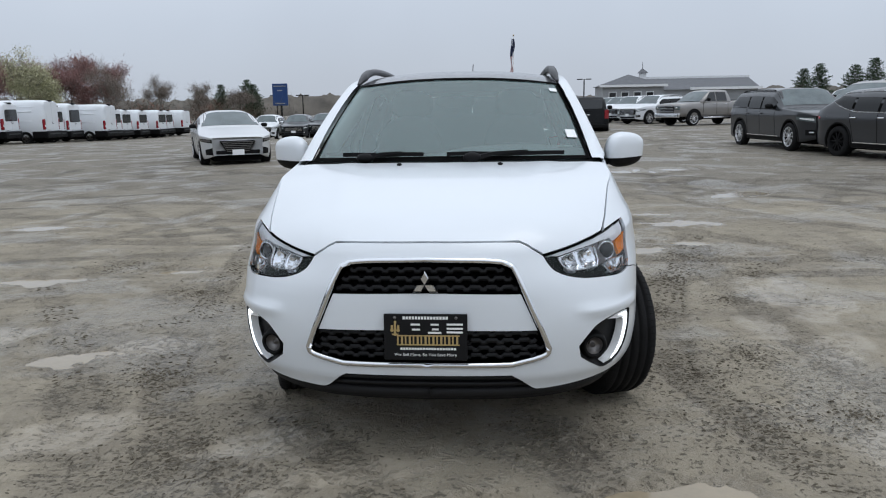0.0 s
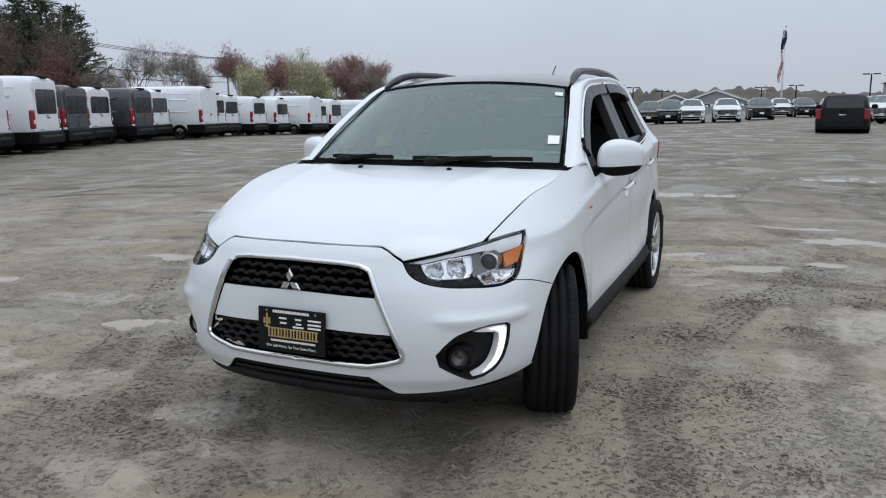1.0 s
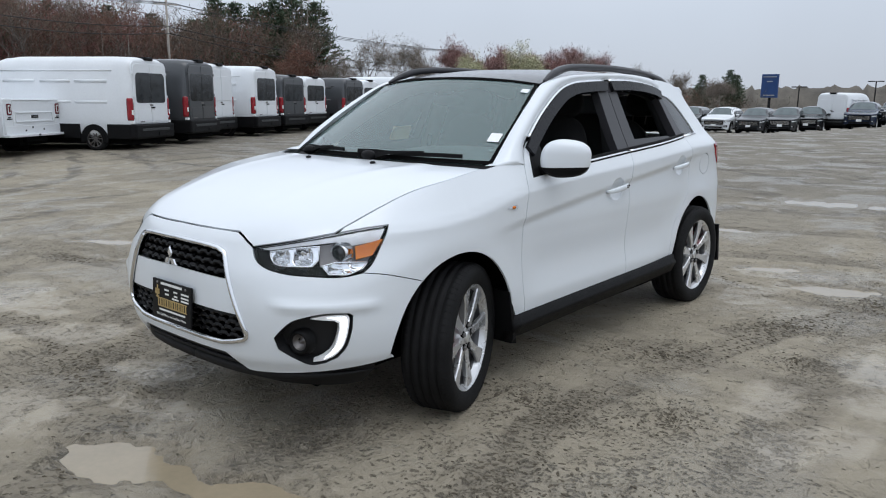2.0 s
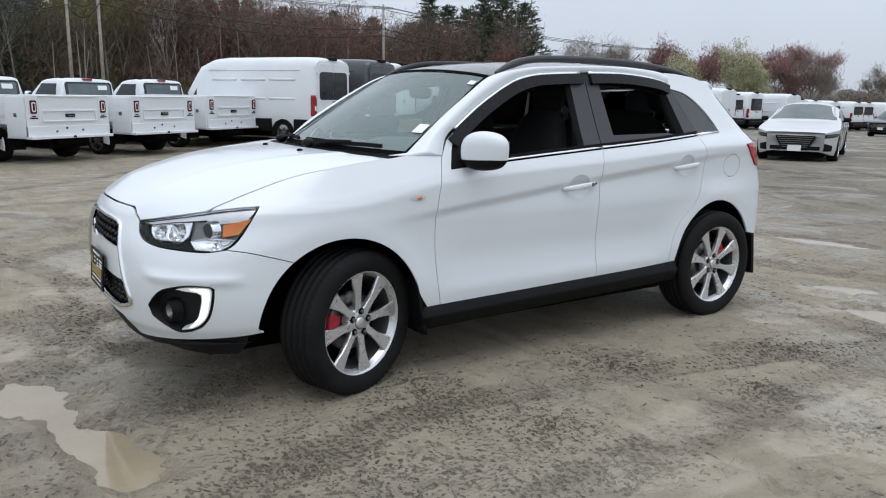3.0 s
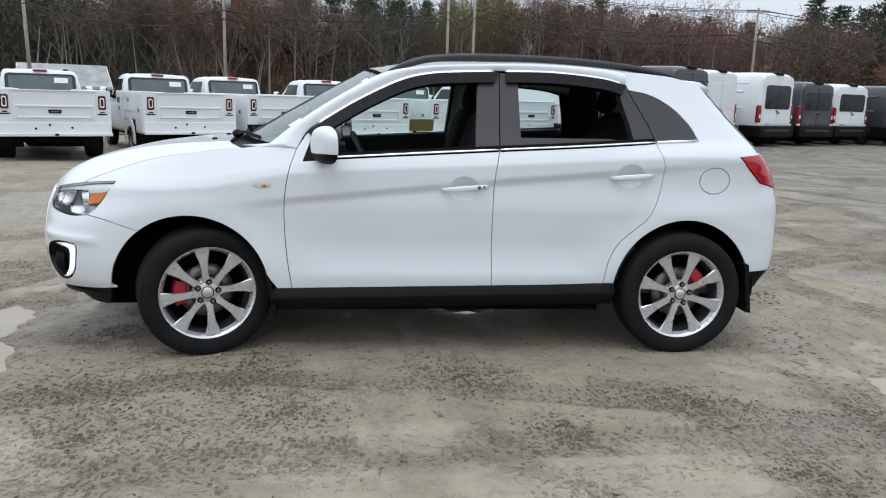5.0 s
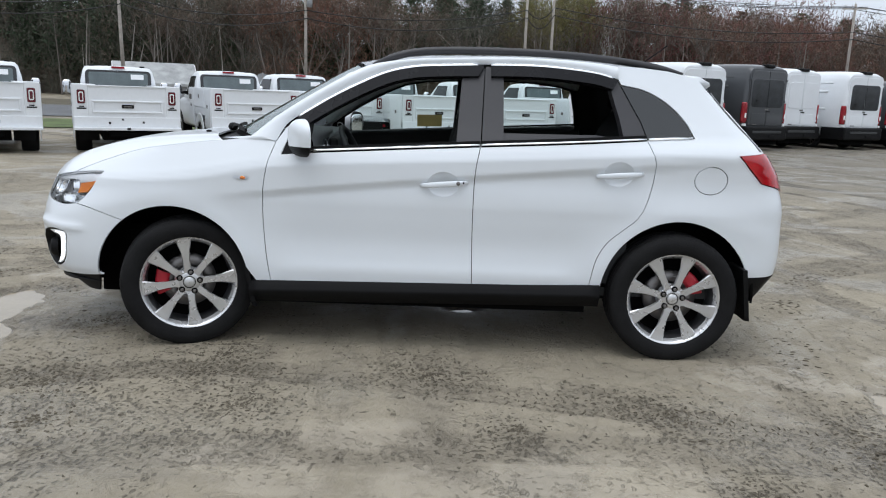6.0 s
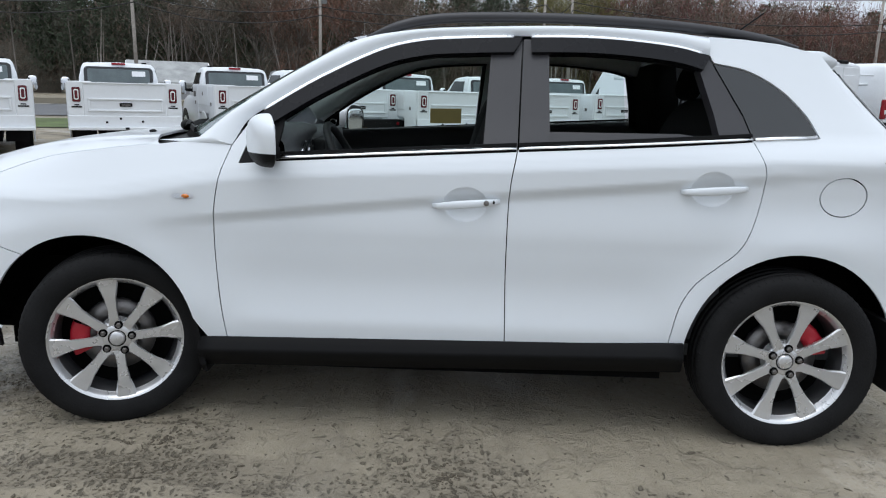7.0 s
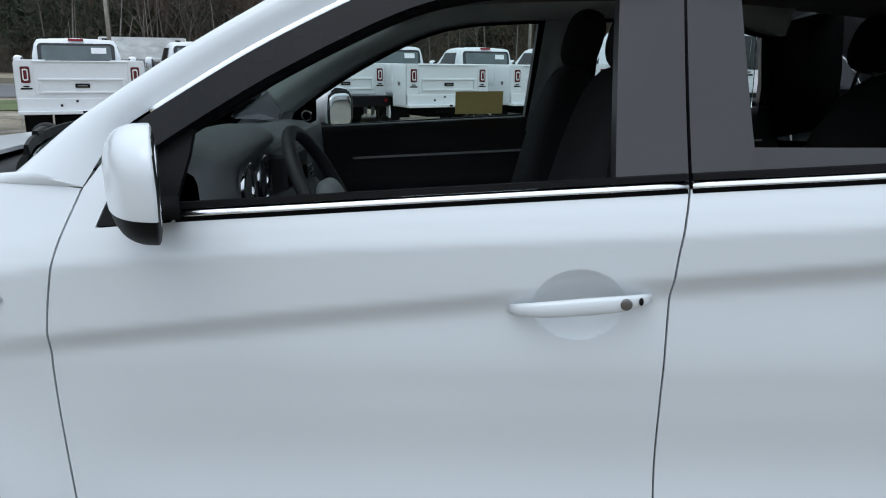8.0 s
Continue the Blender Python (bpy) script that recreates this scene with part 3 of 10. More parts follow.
for cx, cy, r in CHURNED:
    n = int(550 * r)
    a, q = rs.uniform(0, 6.28, n), np.abs(rs.normal(0, 0.55, n)) * r
    sz = rs.uniform(0.0020, 0.0048, n) * rs.choice([1, 1, 1, 1.7], n)
    lumps += list(zip(cx + q * np.cos(a), cy + q * np.sin(a), sz * rs.uniform(1.0, 2.2, n), sz, sz * 0.75, rs.uniform(0, 3.14, n)))
n = 9000
xs, ys = rs.uniform(-4.0, 4.4, n), rs.uniform(-2.6, 6.0, n)
keep = lattice(xs * 0.9 + 3, ys * 0.9, 12) > rs.uniform(0.35, 0.95, n)
sz = rs.uniform(0.002, 0.0048, n)
lumps += list(zip(xs[keep], ys[keep], (sz * rs.uniform(1.2, 3.6, n))[keep], sz[keep], (sz * 0.7)[keep], rs.normal(0.15, 0.5, n)[keep]))
for pts in LINES:
    p = np.array(spline(pts))
    run = np.r_[0, np.cumsum(np.linalg.norm(np.diff(p, axis=0), axis=1))]
    for d in np.arange(0, run[-1], 0.046):
        x, y = np.interp(d, run, p[:, 0]), np.interp(d, run, p[:, 1])
        x2, y2 = np.interp(d + 0.05, run, p[:, 0]), np.interp(d + 0.05, run, p[:, 1])
        t = math.atan2(y2 - y, x2 - x)
        if math.sin(d * 2.3 + pts[0][0]) + math.sin(d * 5.1 + pts[0][1]) < -0.35:
            continue
        for row, slant in ((-0.085, 0.5), (-0.03, 0.25), (0.03, -0.25), (0.085, -0.5)):
            if rs.rand() < 0.55:
                o = row + rs.normal(0, 0.008)
                lumps.append((x - math.sin(t) * o + rs.normal(0, 0.006), y + math.cos(t) * o + rs.normal(0, 0.006), rs.uniform(0.010, 0.021), rs.uniform(0.0025, 0.0048), rs.uniform(0.003, 0.0055), t + math.pi / 2 + slant + rs.normal(0, 0.15)))
lumps = np.array(lumps)
lumps = lumps[(hollow(lumps[:, 0], lumps[:, 1]) < 0.12) & (silt_sheen_at(lumps[:, 0], lumps[:, 1]) < 0.3)]
lx, ly = lumps[:, 0], lumps[:, 1]
la_, ls_, lo_ = tracks_at(lx, ly)
lz = ground_z(lx, ly, lo_, ls_, churned(lx, ly), hollow(lx, ly)) + lumps[:, 4] * 0.25
v = ICO[None] * (1 + rs.normal(0, 0.16, (len(lumps), 12, 1))) * lumps[:, None, 2:5]
c, s_ = np.cos(lumps[:, 5])[:, None], np.sin(lumps[:, 5])[:, None]
v = np.stack([v[..., 0] * c - v[..., 1] * s_ + lx[:, None], v[..., 0] * s_ + v[..., 1] * c + ly[:, None], v[..., 2] + lz[:, None]], -1).reshape(-1, 3)
f = (ICO_F[None] + 12 * np.arange(len(lumps))[:, None, None]).reshape(-1, 3)
me = bpy.data.meshes.new("mud_crumbs")
me.from_pydata(v.tolist(), [], f.tolist())
me.materials.append(MUD)
tagged(new("mud_crumbs", me), "dark wet crumbs of mud strewn over the lot", "mud", kind="stuff")

# ---------- mesh tools ----------
def part(name, verts, faces, material, parent=None, label="", normals=None, smooth=True):
    """One mesh object under a thing or a part."""
    me = bpy.data.meshes.new(name)
    me.from_pydata([tuple(map(float, v)) for v in verts], [], [tuple(map(int, f)) for f in faces])
    me.materials.append(material)
    if smooth:
        me.polygons.foreach_set("use_smooth", [True] * len(me.polygons))
    if normals is not None:
        me.normals_split_custom_set_from_vertices([tuple(map(float, n)) for n in normals])
    me.update()
    ob = new(name, me)
    if parent is not None:
        ob.parent = parent
    if label:
        ob["label"] = label
    return ob


def part_bm(name, bm, material, parent=None, label="", smooth=False):
    me = bpy.data.meshes.new(name)
    bm.normal_update()
    bm.to_mesh(me)
    bm.free()
    me.materials.append(material)
    if smooth:
        me.polygons.foreach_set("use_smooth", [True] * len(me.polygons))
    ob = new(name, me)
    if parent is not None:
        ob.parent = parent
    if label:
        ob["label"] = label
    return ob


def thing(name, label, category, group="", at=None, kind=""):
    ob = new(name)
    ob.empty_display_size = 0.2
    if at is not None:
        ob.matrix_basis = at
    return tagged(ob, label, category, group, kind)


def spl(*pts, n=8):
    """A smooth open line through the points."""
    p = [np.array(q, float) for q in pts]
    if len(p) < 3:
        return [tuple(q) for q in p]
    q = [2 * p[0] - p[1]] + p + [2 * p[-1] - p[-2]]
    out = []
    for i in range(1, len(q) - 2):
        a, b, c, d = q[i - 1], q[i], q[i + 1], q[i + 2]
        for k in range(n):
            u = k / n
            out.append(tuple(0.5 * (2 * b + (c - a) * u + (2 * a - 5 * b + 4 * c - d) * u * u + (3 * b - a - 3 * c + d) * u ** 3)))
    out.append(tuple(p[-1]))
    return out


def dense(loop, step):
    out = []
    for a, b in zip(loop, loop[1:] + loop[:1]):
        a, b = np.array(a), np.array(b)
        ln = np.linalg.norm(b - a)
        if ln < 1e-5:
            continue
        k = max(1, int(math.ceil(ln / step)))
        out += [tuple(a + (b - a) * i / k) for i in range(k)]
    return out


def shrink(loop, d):
    p = np.array(loop)
    area = 0.5 * np.sum(p[:, 0] * np.roll(p[:, 1], -1) - np.roll(p[:, 0], -1) * p[:, 1])
    t = np.roll(p, -1, 0) - np.roll(p, 1, 0)
    t /= np.linalg.norm(t, axis=1)[:, None] + 1e-9
    nrm = np.stack([-t[:, 1], t[:, 0]], 1) * (1 if area > 0 else -1)
    return [tuple(q) for q in p + nrm * d]


def inside(px, py, loops):
    c = np.zeros(px.shape, bool)
    for lp in loops:
        p = np.array(lp)
        x1, y1, x2, y2 = p[:, 0], p[:, 1], np.roll(p[:, 0], -1), np.roll(p[:, 1], -1)
        for a, b, e, f in zip(x1, y1, x2, y2):
            if b != f:
                c ^= ((b > py) != (f > py)) & (px < (e - a) * (py - b) / (f - b) + a)
    return c


def panel(name, outer, surf, material, parent, sides=(1,), holes=(), step=0.025, gap=0.002, depth=0.012, label=""):
    """A skin panel: a flat outline filled with a fine net and laid on a surface, with returned edges."""
    loops = [dense(shrink(dense(outer, step), gap), step)] + [dense(shrink(dense(h, step), -gap), step) for h in holes]
    pts, edges = [], []
    for lp in loops:
        o = len(pts)
        pts += [Vector(q) for q in lp]
        edges += [(o + i, o + (i + 1) % len(lp)) for i in range(len(lp))]
    rim = np.array([tuple(q) for q in pts])
    lo, hi = rim.min(0), rim.max(0)
    gx, gy = np.meshgrid(np.arange(lo[0] + step / 2, hi[0], step), np.arange(lo[1] + step / 2, hi[1], step), indexing="ij")
    gx, gy = gx.ravel(), gy.ravel()
    ok = inside(gx, gy, loops)
    gx, gy = gx[ok], gy[ok]
    near = np.array([np.min((rim[:, 0] - a) ** 2 + (rim[:, 1] - b) ** 2) for a, b in zip(gx, gy)]) if len(gx) else np.zeros(0)
    pts += [Vector((a, b)) for a, b, d in zip(gx, gy, near) if d > (0.45 * step) ** 2]
    vs, _, fs = mathutils.geometry.delaunay_2d_cdt(pts, edges, [], 0, 1e-6)[:3]
    p2 = np.array([tuple(v) for v in vs])
    tri = np.array(fs)
    cen = p2[tri].mean(1)
    tri = tri[inside(cen[:, 0], cen[:, 1], loops)]
    p3 = surf(p2[:, 0], p2[:, 1])
    e = 0.003
    du = surf(p2[:, 0] + e, p2[:, 1]) - surf(p2[:, 0] - e, p2[:, 1])
    dv = surf(p2[:, 0], p2[:, 1] + e) - surf(p2[:, 0], p2[:, 1] - e)
    nr = np.cross(du, dv)
    nr /= np.linalg.norm(nr, axis=1)[:, None] + 1e-12
    count = {}
    for t in tri:
        for a, b in ((t[0], t[1]), (t[1], t[2]), (t[2], t[0])):
            count[(min(a, b), max(a, b))] = count.get((min(a, b), max(a, b)), 0) + 1
    verts, norms, faces = list(p3), list(nr), [tuple(t) for t in tri]
    seen = {}

    def rimv(i, j):
        if (i, j) not in seen:
            seen[(i, j)] = len(verts)
            verts.append(p3[i] - nr[i] * (depth if j else 0.0))
            norms.append(-nr[i])
        return seen[(i, j)]
    for t in tri:
        for a, b in ((t[0], t[1]), (t[1], t[2]), (t[2], t[0])):
            if count[(min(a, b), max(a, b))] == 1:
                faces.append((rimv(b, 0), rimv(a, 0), rimv(a, 1), rimv(b, 1)))
                m = np.cross(p3[b] - p3[a], nr[a])
                m /= np.linalg.norm(m) + 1e-12
                for k in (rimv(a, 0), rimv(b, 0), rimv(a, 1), rimv(b, 1)):
                    norms[k] = m
    made = []
    for sg in sides:
        k = np.array((sg, 1, 1))
        made.append(part(name, np.array(verts) * k, faces if sg > 0 else [f[::-1] for f in faces], material, parent, label, np.array(norms) * k))
    return made


def loft(rings, closed=True, caps=False):
    """Faces over rows of equally many points."""
    v, f, m = [], [], len(rings[0])
    for r in rings:
        v += [tuple(q) for q in r]
    for i in range(len(rings) - 1):
        for j in range(m if closed else m - 1):
            k = (j + 1) % m
            f.append((i * m + j, i * m + k, (i + 1) * m + k, (i + 1) * m + j))
    if caps:
        f.append(tuple(range(m))[::-1])
        f.append(tuple((len(rings) - 1) * m + j for j in range(m)))
    return v, f


def sweep(path, profile, up=(0, 0, 1), scale=None, closed=False):
    """Carries a flat profile (side, up) along a line."""
    p = [Vector(q) for q in path]
    rings = []
    for i, q in enumerate(p):
        a, b = p[i - 1] if i or closed else p[0], p[(i + 1) % len(p)] if i < len(p) - 1 or closed else p[-1]
        t = (b - a).normalized()
        sd = t.cross(Vector(up)).normalized()
        u = sd.cross(t)
        k = scale[i] if scale else 1
        rings.append([q + sd * x * k + u * z * k for x, z in profile])
    if closed:
        rings.append(rings[0])
    return loft(rings, True, not closed)


def circle(r, n=8, rz=None):
    return [(r * math.cos(2 * math.pi * i / n), (rz or r) * math.sin(2 * math.pi * i / n)) for i in range(n)]


def lathe(profile, n=48, axis="x", arc=(0, 2 * math.pi)):
    """Turns (along, radius) points about an axis through the origin."""
    full = abs(arc[1] - arc[0] - 2 * math.pi) < 1e-6
    rings = []
    for i in range(n + (0 if full else 1)):
        a = arc[0] + (arc[1] - arc[0]) * i / n
        c, s = math.cos(a), math.sin(a)
        rings.append([(h, r * c, r * s) if axis == "x" else (r * c, r * s, h) for h, r in profile])
    if full:
        rings.append(rings[0])
    return loft(rings, False)


def mirrored(v, f, sg):
    if sg > 0:
        return v, f
    return [(-a, b, c) for a, b, c in v], [tuple(q)[::-1] for q in f]


def slab(bm, x0, x1, y0, y1, z0, z1, bevel=0.0, m=None, taper_top=None):
    """A box with bevelled edges added to bm."""
    tx, ty = taper_top or (1, 1)
    cx, cy, vs = (x0 + x1) / 2, (y0 + y1) / 2, []
    for z, kx, ky in ((z0, 1, 1), (z1, tx, ty)):
        for x, y in ((x0, y0), (x1, y0), (x1, y1), (x0, y1)):
            vs.append(bm.verts.new((cx + (x - cx) * kx, cy + (y - cy) * ky, z)))
    fs = [bm.faces.new([vs[i] for i in q]) for q in ((3, 2, 1, 0), (4, 5, 6, 7), (0, 1, 5, 4), (1, 2, 6, 5), (2, 3, 7, 6), (3, 0, 4, 7))]
    if bevel:
        es = list({e for f in fs for e in f.edges})
        res = bmesh.ops.bevel(bm, geom=es, offset=bevel, segments=2, affect="EDGES", profile=0.5)
        vs = list({v for f in res["faces"] for v in f.verts} | {v for v in vs if v.is_valid})
    if m is not None:
        bmesh.ops.transform(bm, matrix=m, verts=[v for v in vs if v.is_valid])


def box_part(name, x0, x1, y0, y1, z0, z1, material, parent=None, bevel=0.0, label="", m=None, taper_top=None, smooth=False):
    bm = bmesh.new()
    slab(bm, x0, x1, y0, y1, z0, z1, bevel, m, taper_top)
    return part_bm(name, bm, material, parent, label, smooth)


def both(*parts):
    """Joins (verts, faces) pairs into one."""
    v, f = [], []
    for pv, pf in parts:
        o = len(v)
        v += list(pv)
        f += [tuple(i + o for i in q) for q in pf]
    return v, f


def ball(c, r, n=16, m=10, squash=2.0):
    """A rounded solid; squash above 2 makes it boxier."""
    def pw(x):
        return math.copysign(abs(x) ** (2 / squash), x)
    rings = []
    for i in range(m + 1):
        a = -math.pi / 2 + math.pi * i / m
        rings.append([(c[0] + r[0] * pw(math.cos(a)) * pw(math.cos(2 * math.pi * j / n)), c[1] + r[1] * pw(math.cos(a)) * pw(math.sin(2 * math.pi * j / n)),
                       c[2] + r[2] * pw(math.sin(a))) for j in range(n)])
    return loft(rings)


def writing(name, text, size, m, material, parent, label="", width=None):
    """Raised letters in the built-in font, as a mesh."""
    cu = bpy.data.curves.new(name, "FONT")
    cu.body, cu.size, cu.align_x, cu.align_y, cu.extrude = text, size, "CENTER", "CENTER", 0.0006
    tmp = new(name, cu)
    bpy.context.view_layer.update()
    me = bpy.data.meshes.new_from_object(tmp.evaluated_get(bpy.context.evaluated_depsgraph_get()))
    bpy.data.objects.remove(tmp)
    bpy.data.curves.remove(cu)
    me.name = name
    if width:
        xs = [v.co.x for v in me.vertices]
        k = width / (max(xs) - min(xs))
        me.transform(Matrix.Diagonal((k, 1, 1, 1)))
    me.transform(m)
    me.materials.clear()
    me.materials.append(material)
    ob = new(name, me)
    ob.parent = parent
    if label:
        ob["label"] = label
    return ob

# ---------- the white crossover: its form ----------
def curve(*pts):
    """A smooth, monotone curve through (t, value) points."""
    tx, vy = np.array([p[0] for p in pts], float), np.array([p[1] for p in pts], float)
    h, d = np.diff(tx), np.diff(vy) / np.diff(tx)
    m = np.zeros(len(tx))
    m[0], m[-1] = d[0], d[-1]
    for i in range(1, len(tx) - 1):
        if d[i - 1] * d[i] > 0:
            w1, w2 = 2 * h[i] + h[i - 1], h[i] + 2 * h[i - 1]
            m[i] = (w1 + w2) / (w1 / d[i - 1] + w2 / d[i])

    def at(t):
        t = np.clip(np.asarray(t, float), tx[0], tx[-1])
        i = np.clip(np.searchsorted(tx, t, side="right") - 1, 0, len(tx) - 2)
        u = (t - tx[i]) / h[i]
        return ((1 + 2 * u) * (1 - u) ** 2 * vy[i] + u * (1 - u) ** 2 * h[i] * m[i]
                + u * u * (3 - 2 * u) * vy[i + 1] + u * u * (u - 1) * h[i] * m[i + 1])
    return at


WHEELBASE, FRONT_K, REAR_K = 2.67, 0.95, 0.7
S_FRONT, S_REAR = -FRONT_K * math.pi / 2, WHEELBASE + REAR_K * math.pi / 2
ARCH_F, ARCH_R, ARCH_RAD = (-0.06, 0.357), (2.68, 0.36), 0.415
half_width = curve((0.15, 0.80), (0.25, 0.835), (0.36, 0.862), (0.44, 0.868), (0.6, 0.865), (0.75, 0.872), (0.86, 0.882),
                   (0.91, 0.882), (0.95, 0.869), (0.99, 0.848), (1.03, 0.827), (1.1, 0.790), (1.6, 0.56))
nose = curve((0.15, 0.74), (0.20, 0.80), (0.25, 0.86), (0.31, 0.92), (0.36, 0.94), (0.44, 0.955), (0.6, 0.968), (0.7, 0.968),
             (0.8, 0.957), (0.86, 0.942), (0.90, 0.918), (0.95, 0.865), (1.0, 0.77), (1.05, 0.64), (1.1, 0.5), (1.6, 0.4))
nose_n = curve((0.2, 3.0), (0.6, 3.3), (0.74, 2.9), (0.86, 2.4), (1.1, 2.3))
tail_y = curve((0.2, 0.45), (0.35, 0.55), (0.48, 0.64), (0.6, 0.655), (0.8, 0.65), (1.0, 0.60), (1.15, 0.50), (1.22, 0.44), (1.36, 0.31), (1.47, 0.205), (1.6, 0.14))
rise = curve((-1.0, -0.13), (-0.3, -0.05), (0.1, 0.017), (0.5, 0.085), (1.57, 0.150), (2.7, 0.215), (3.4, 0.24))
taper = curve((0.6, 0.0), (1.8, 0.0), (2.44, 0.026), (2.75, 0.055), (3.0, 0.066), (3.4, 0.08))


def smooth01(v):
    v = np.clip(v, 0, 1)
    return v * v * (3 - 2 * v)


def crease_z(y):
    return 0.857 + 0.115 * (y - 0.44) - 0.008 * (y - 0.44) ** 2


def side_x(y, z):
    """Half width of the body's side at length y and height z."""
    w = smooth01((z - 0.80) / 0.20)
    ze = z - rise(y) * w
    x = half_width(ze) - taper(y) - 0.025 * smooth01((ze - 0.9) / 0.12) * smooth01((y - 2.0) / 0.7)
    # the shoulder crease with its undercut, the rocker bulge and the flared wheel arches
    d = z - crease_z(y)
    on = smooth01((y - 0.12) / 0.45) * (1 - 0.6 * smooth01((y - 2.3) / 0.7))
    x = x - on * 0.019 * np.exp(-np.maximum(-d, 0) / 0.16) * smooth01(-d / 0.055 + 0.4) * smooth01((z - 0.5) / 0.2)
    inner = smooth01((y - 0.42) / 0.2) * (1 - smooth01((y - 2.02) / 0.2))
    x = x - inner * 0.010 * np.exp(-((z - 0.60) / 0.11) ** 2) + inner * 0.004 * np.exp(-((z - 0.455) / 0.04) ** 2)
    for cy, cz in (ARCH_F, ARCH_R):
        r = np.hypot(y - cy, z - cz) - ARCH_RAD
        x = x + 0.016 * np.exp(-(np.maximum(r, 0) / 0.085) ** 2) * smooth01((z - 0.34) / 0.2)
    return x


def body(s, z):
    """A point of the outer skin on the left: s runs from the nose's middle back along the side, z is the height."""
    s, z = np.asarray(s, float), np.asarray(z, float)
    y = np.clip(s, 0, WHEELBASE)
    x0 = side_x(y, z)
    th = np.clip(-s / FRONT_K, 0, math.pi / 2)
    n = nose_n(z)
    cx = side_x(np.minimum(-np.sin(th) * 0.5, 0), z)
    r = ((np.cos(th) / cx) ** n + (np.sin(th) / nose(z)) ** n) ** (-1 / n)
    ph = np.clip((s - WHEELBASE) / REAR_K, 0, math.pi / 2)
    rx = side_x(WHEELBASE + np.sin(ph) * 0.55, z)
    rr = ((np.cos(ph) / rx) ** 7 + (np.sin(ph) / tail_y(z)) ** 7) ** (-1 / 7)
    fr, bk = s < 0, s > WHEELBASE
    x = np.where(fr, r * np.cos(th), np.where(bk, rr * np.cos(ph), x0))
    yy = np.where(fr, -r * np.sin(th), np.where(bk, WHEELBASE + rr * np.sin(ph), y))
    return np.stack([x, yy, z + 0 * x], -1)


def s_of(axis, value, z, lo, hi):
    for _ in range(40):
        mid = (lo + hi) / 2
        v = body(mid, z)[axis]
        if v < value:
            lo = mid
        else:
            hi = mid
    return (lo + hi) / 2


def FX(x, z):
    """(s, z) on the nose from the front view's x, z."""
    return (s_of(0, x, z, S_FRONT, -0.02), z)


def SY(y, z):
    """(s, z) from the side view's y, z."""
    if 0 <= y <= WHEELBASE:
        return (y, z)
    return (s_of(1, y, z, S_FRONT, 0.0) if y < 0 else s_of(1, y, z, WHEELBASE, S_REAR), z)


hood_mid = curve((-0.96, 0.86), (-0.905, 0.913), (-0.8, 0.975), (-0.65, 1.035), (-0.34, 1.105), (0.07, 1.140), (0.3, 1.15))
hood_xe = curve((-0.91, 0.36), (-0.85, 0.44), (-0.66, 0.70), (-0.6, 0.718), (-0.3, 0.762), (0.1, 0.797), (0.4, 0.81))
hood_ze = curve((-0.91, 0.898), (-0.85, 0.848), (-0.66, 0.902), (-0.6, 0.916), (-0.3, 1.003), (0.1, 1.092), (0.4, 1.13))


def hood_z(x, y):
    m, q = hood_mid(y), np.abs(x) / hood_xe(y)
    return m - (m - hood_ze(y)) * q ** curve((-0.9, 5.0), (-0.6, 3.4), (0.1, 3.0))(y)

# ---------- the white crossover: its parts ----------
def inset_body(d):
    """The outer skin moved inward by d."""
    def surf(s, z):
        e = 0.004
        p = body(s, z)
        n = np.cross(body(s + e, z) - body(s - e, z), body(s, z + e) - body(s, z - e))
        return p - n / (np.linalg.norm(n, axis=-1)[..., None] + 1e-12) * d
    return surf


def arch_line(c, y0, z0, y1, z1, n=26):
    """Points on a wheel arch between two points near it, clockwise as seen from the left."""
    a0, a1 = math.atan2(z0 - c[1], y0 - c[0]), math.atan2(z1 - c[1], y1 - c[0])
    return [SY(c[0] + ARCH_RAD * math.cos(a0 + (a1 - a0) * i / n), c[1] + ARCH_RAD * math.sin(a0 + (a1 - a0) * i / n)) for i in range(n + 1)]


def across(outline):
    """A half outline that starts and ends on the middle line, completed on the other side."""
    return list(outline) + [(2 * MID - a, b) for a, b in outline[::-1]]


def both_sides(surf):
    """A surface of the left half, continued over the nose to the right."""
    def full(s, z):
        p = surf(np.maximum(s, 2 * S_FRONT - s), z)
        p[..., 0] *= np.where(s < S_FRONT, -1.0, 1.0)
        return p
    return full


MID = S_FRONT
crossover = thing("crossover_suv", "white compact crossover with black roof and roof rails, front wheels turned", "car")
MID = S_FRONT
LAMP_LOW = spl((-1.045, 0.853), (-1.022, 0.808), (-0.975, 0.779), (-0.90, 0.761), (-0.80, 0.752), (-0.69, 0.746), (-0.605, 0.757))
LAMP_BACK = spl((-0.605, 0.757), (-0.565, 0.79), (-0.52, 0.86), (-0.478, 0.935))
LAMP_TOP = spl((-0.478, 0.935), (-0.60, 0.926), (-0.732, 0.908), (-0.883, 0.882), (-1.045, 0.853))
GRILLE = spl((MID, 0.853), FX(0.20, 0.848), FX(0.285, 0.840)) + spl(FX(0.318, 0.828), FX(0.338, 0.80), FX(0.40, 0.66), FX(0.452, 0.535)) \
    + spl(FX(0.463, 0.508), FX(0.452, 0.484), FX(0.40, 0.466)) + spl(FX(0.325, 0.449), FX(0.20, 0.447), (MID, 0.447))
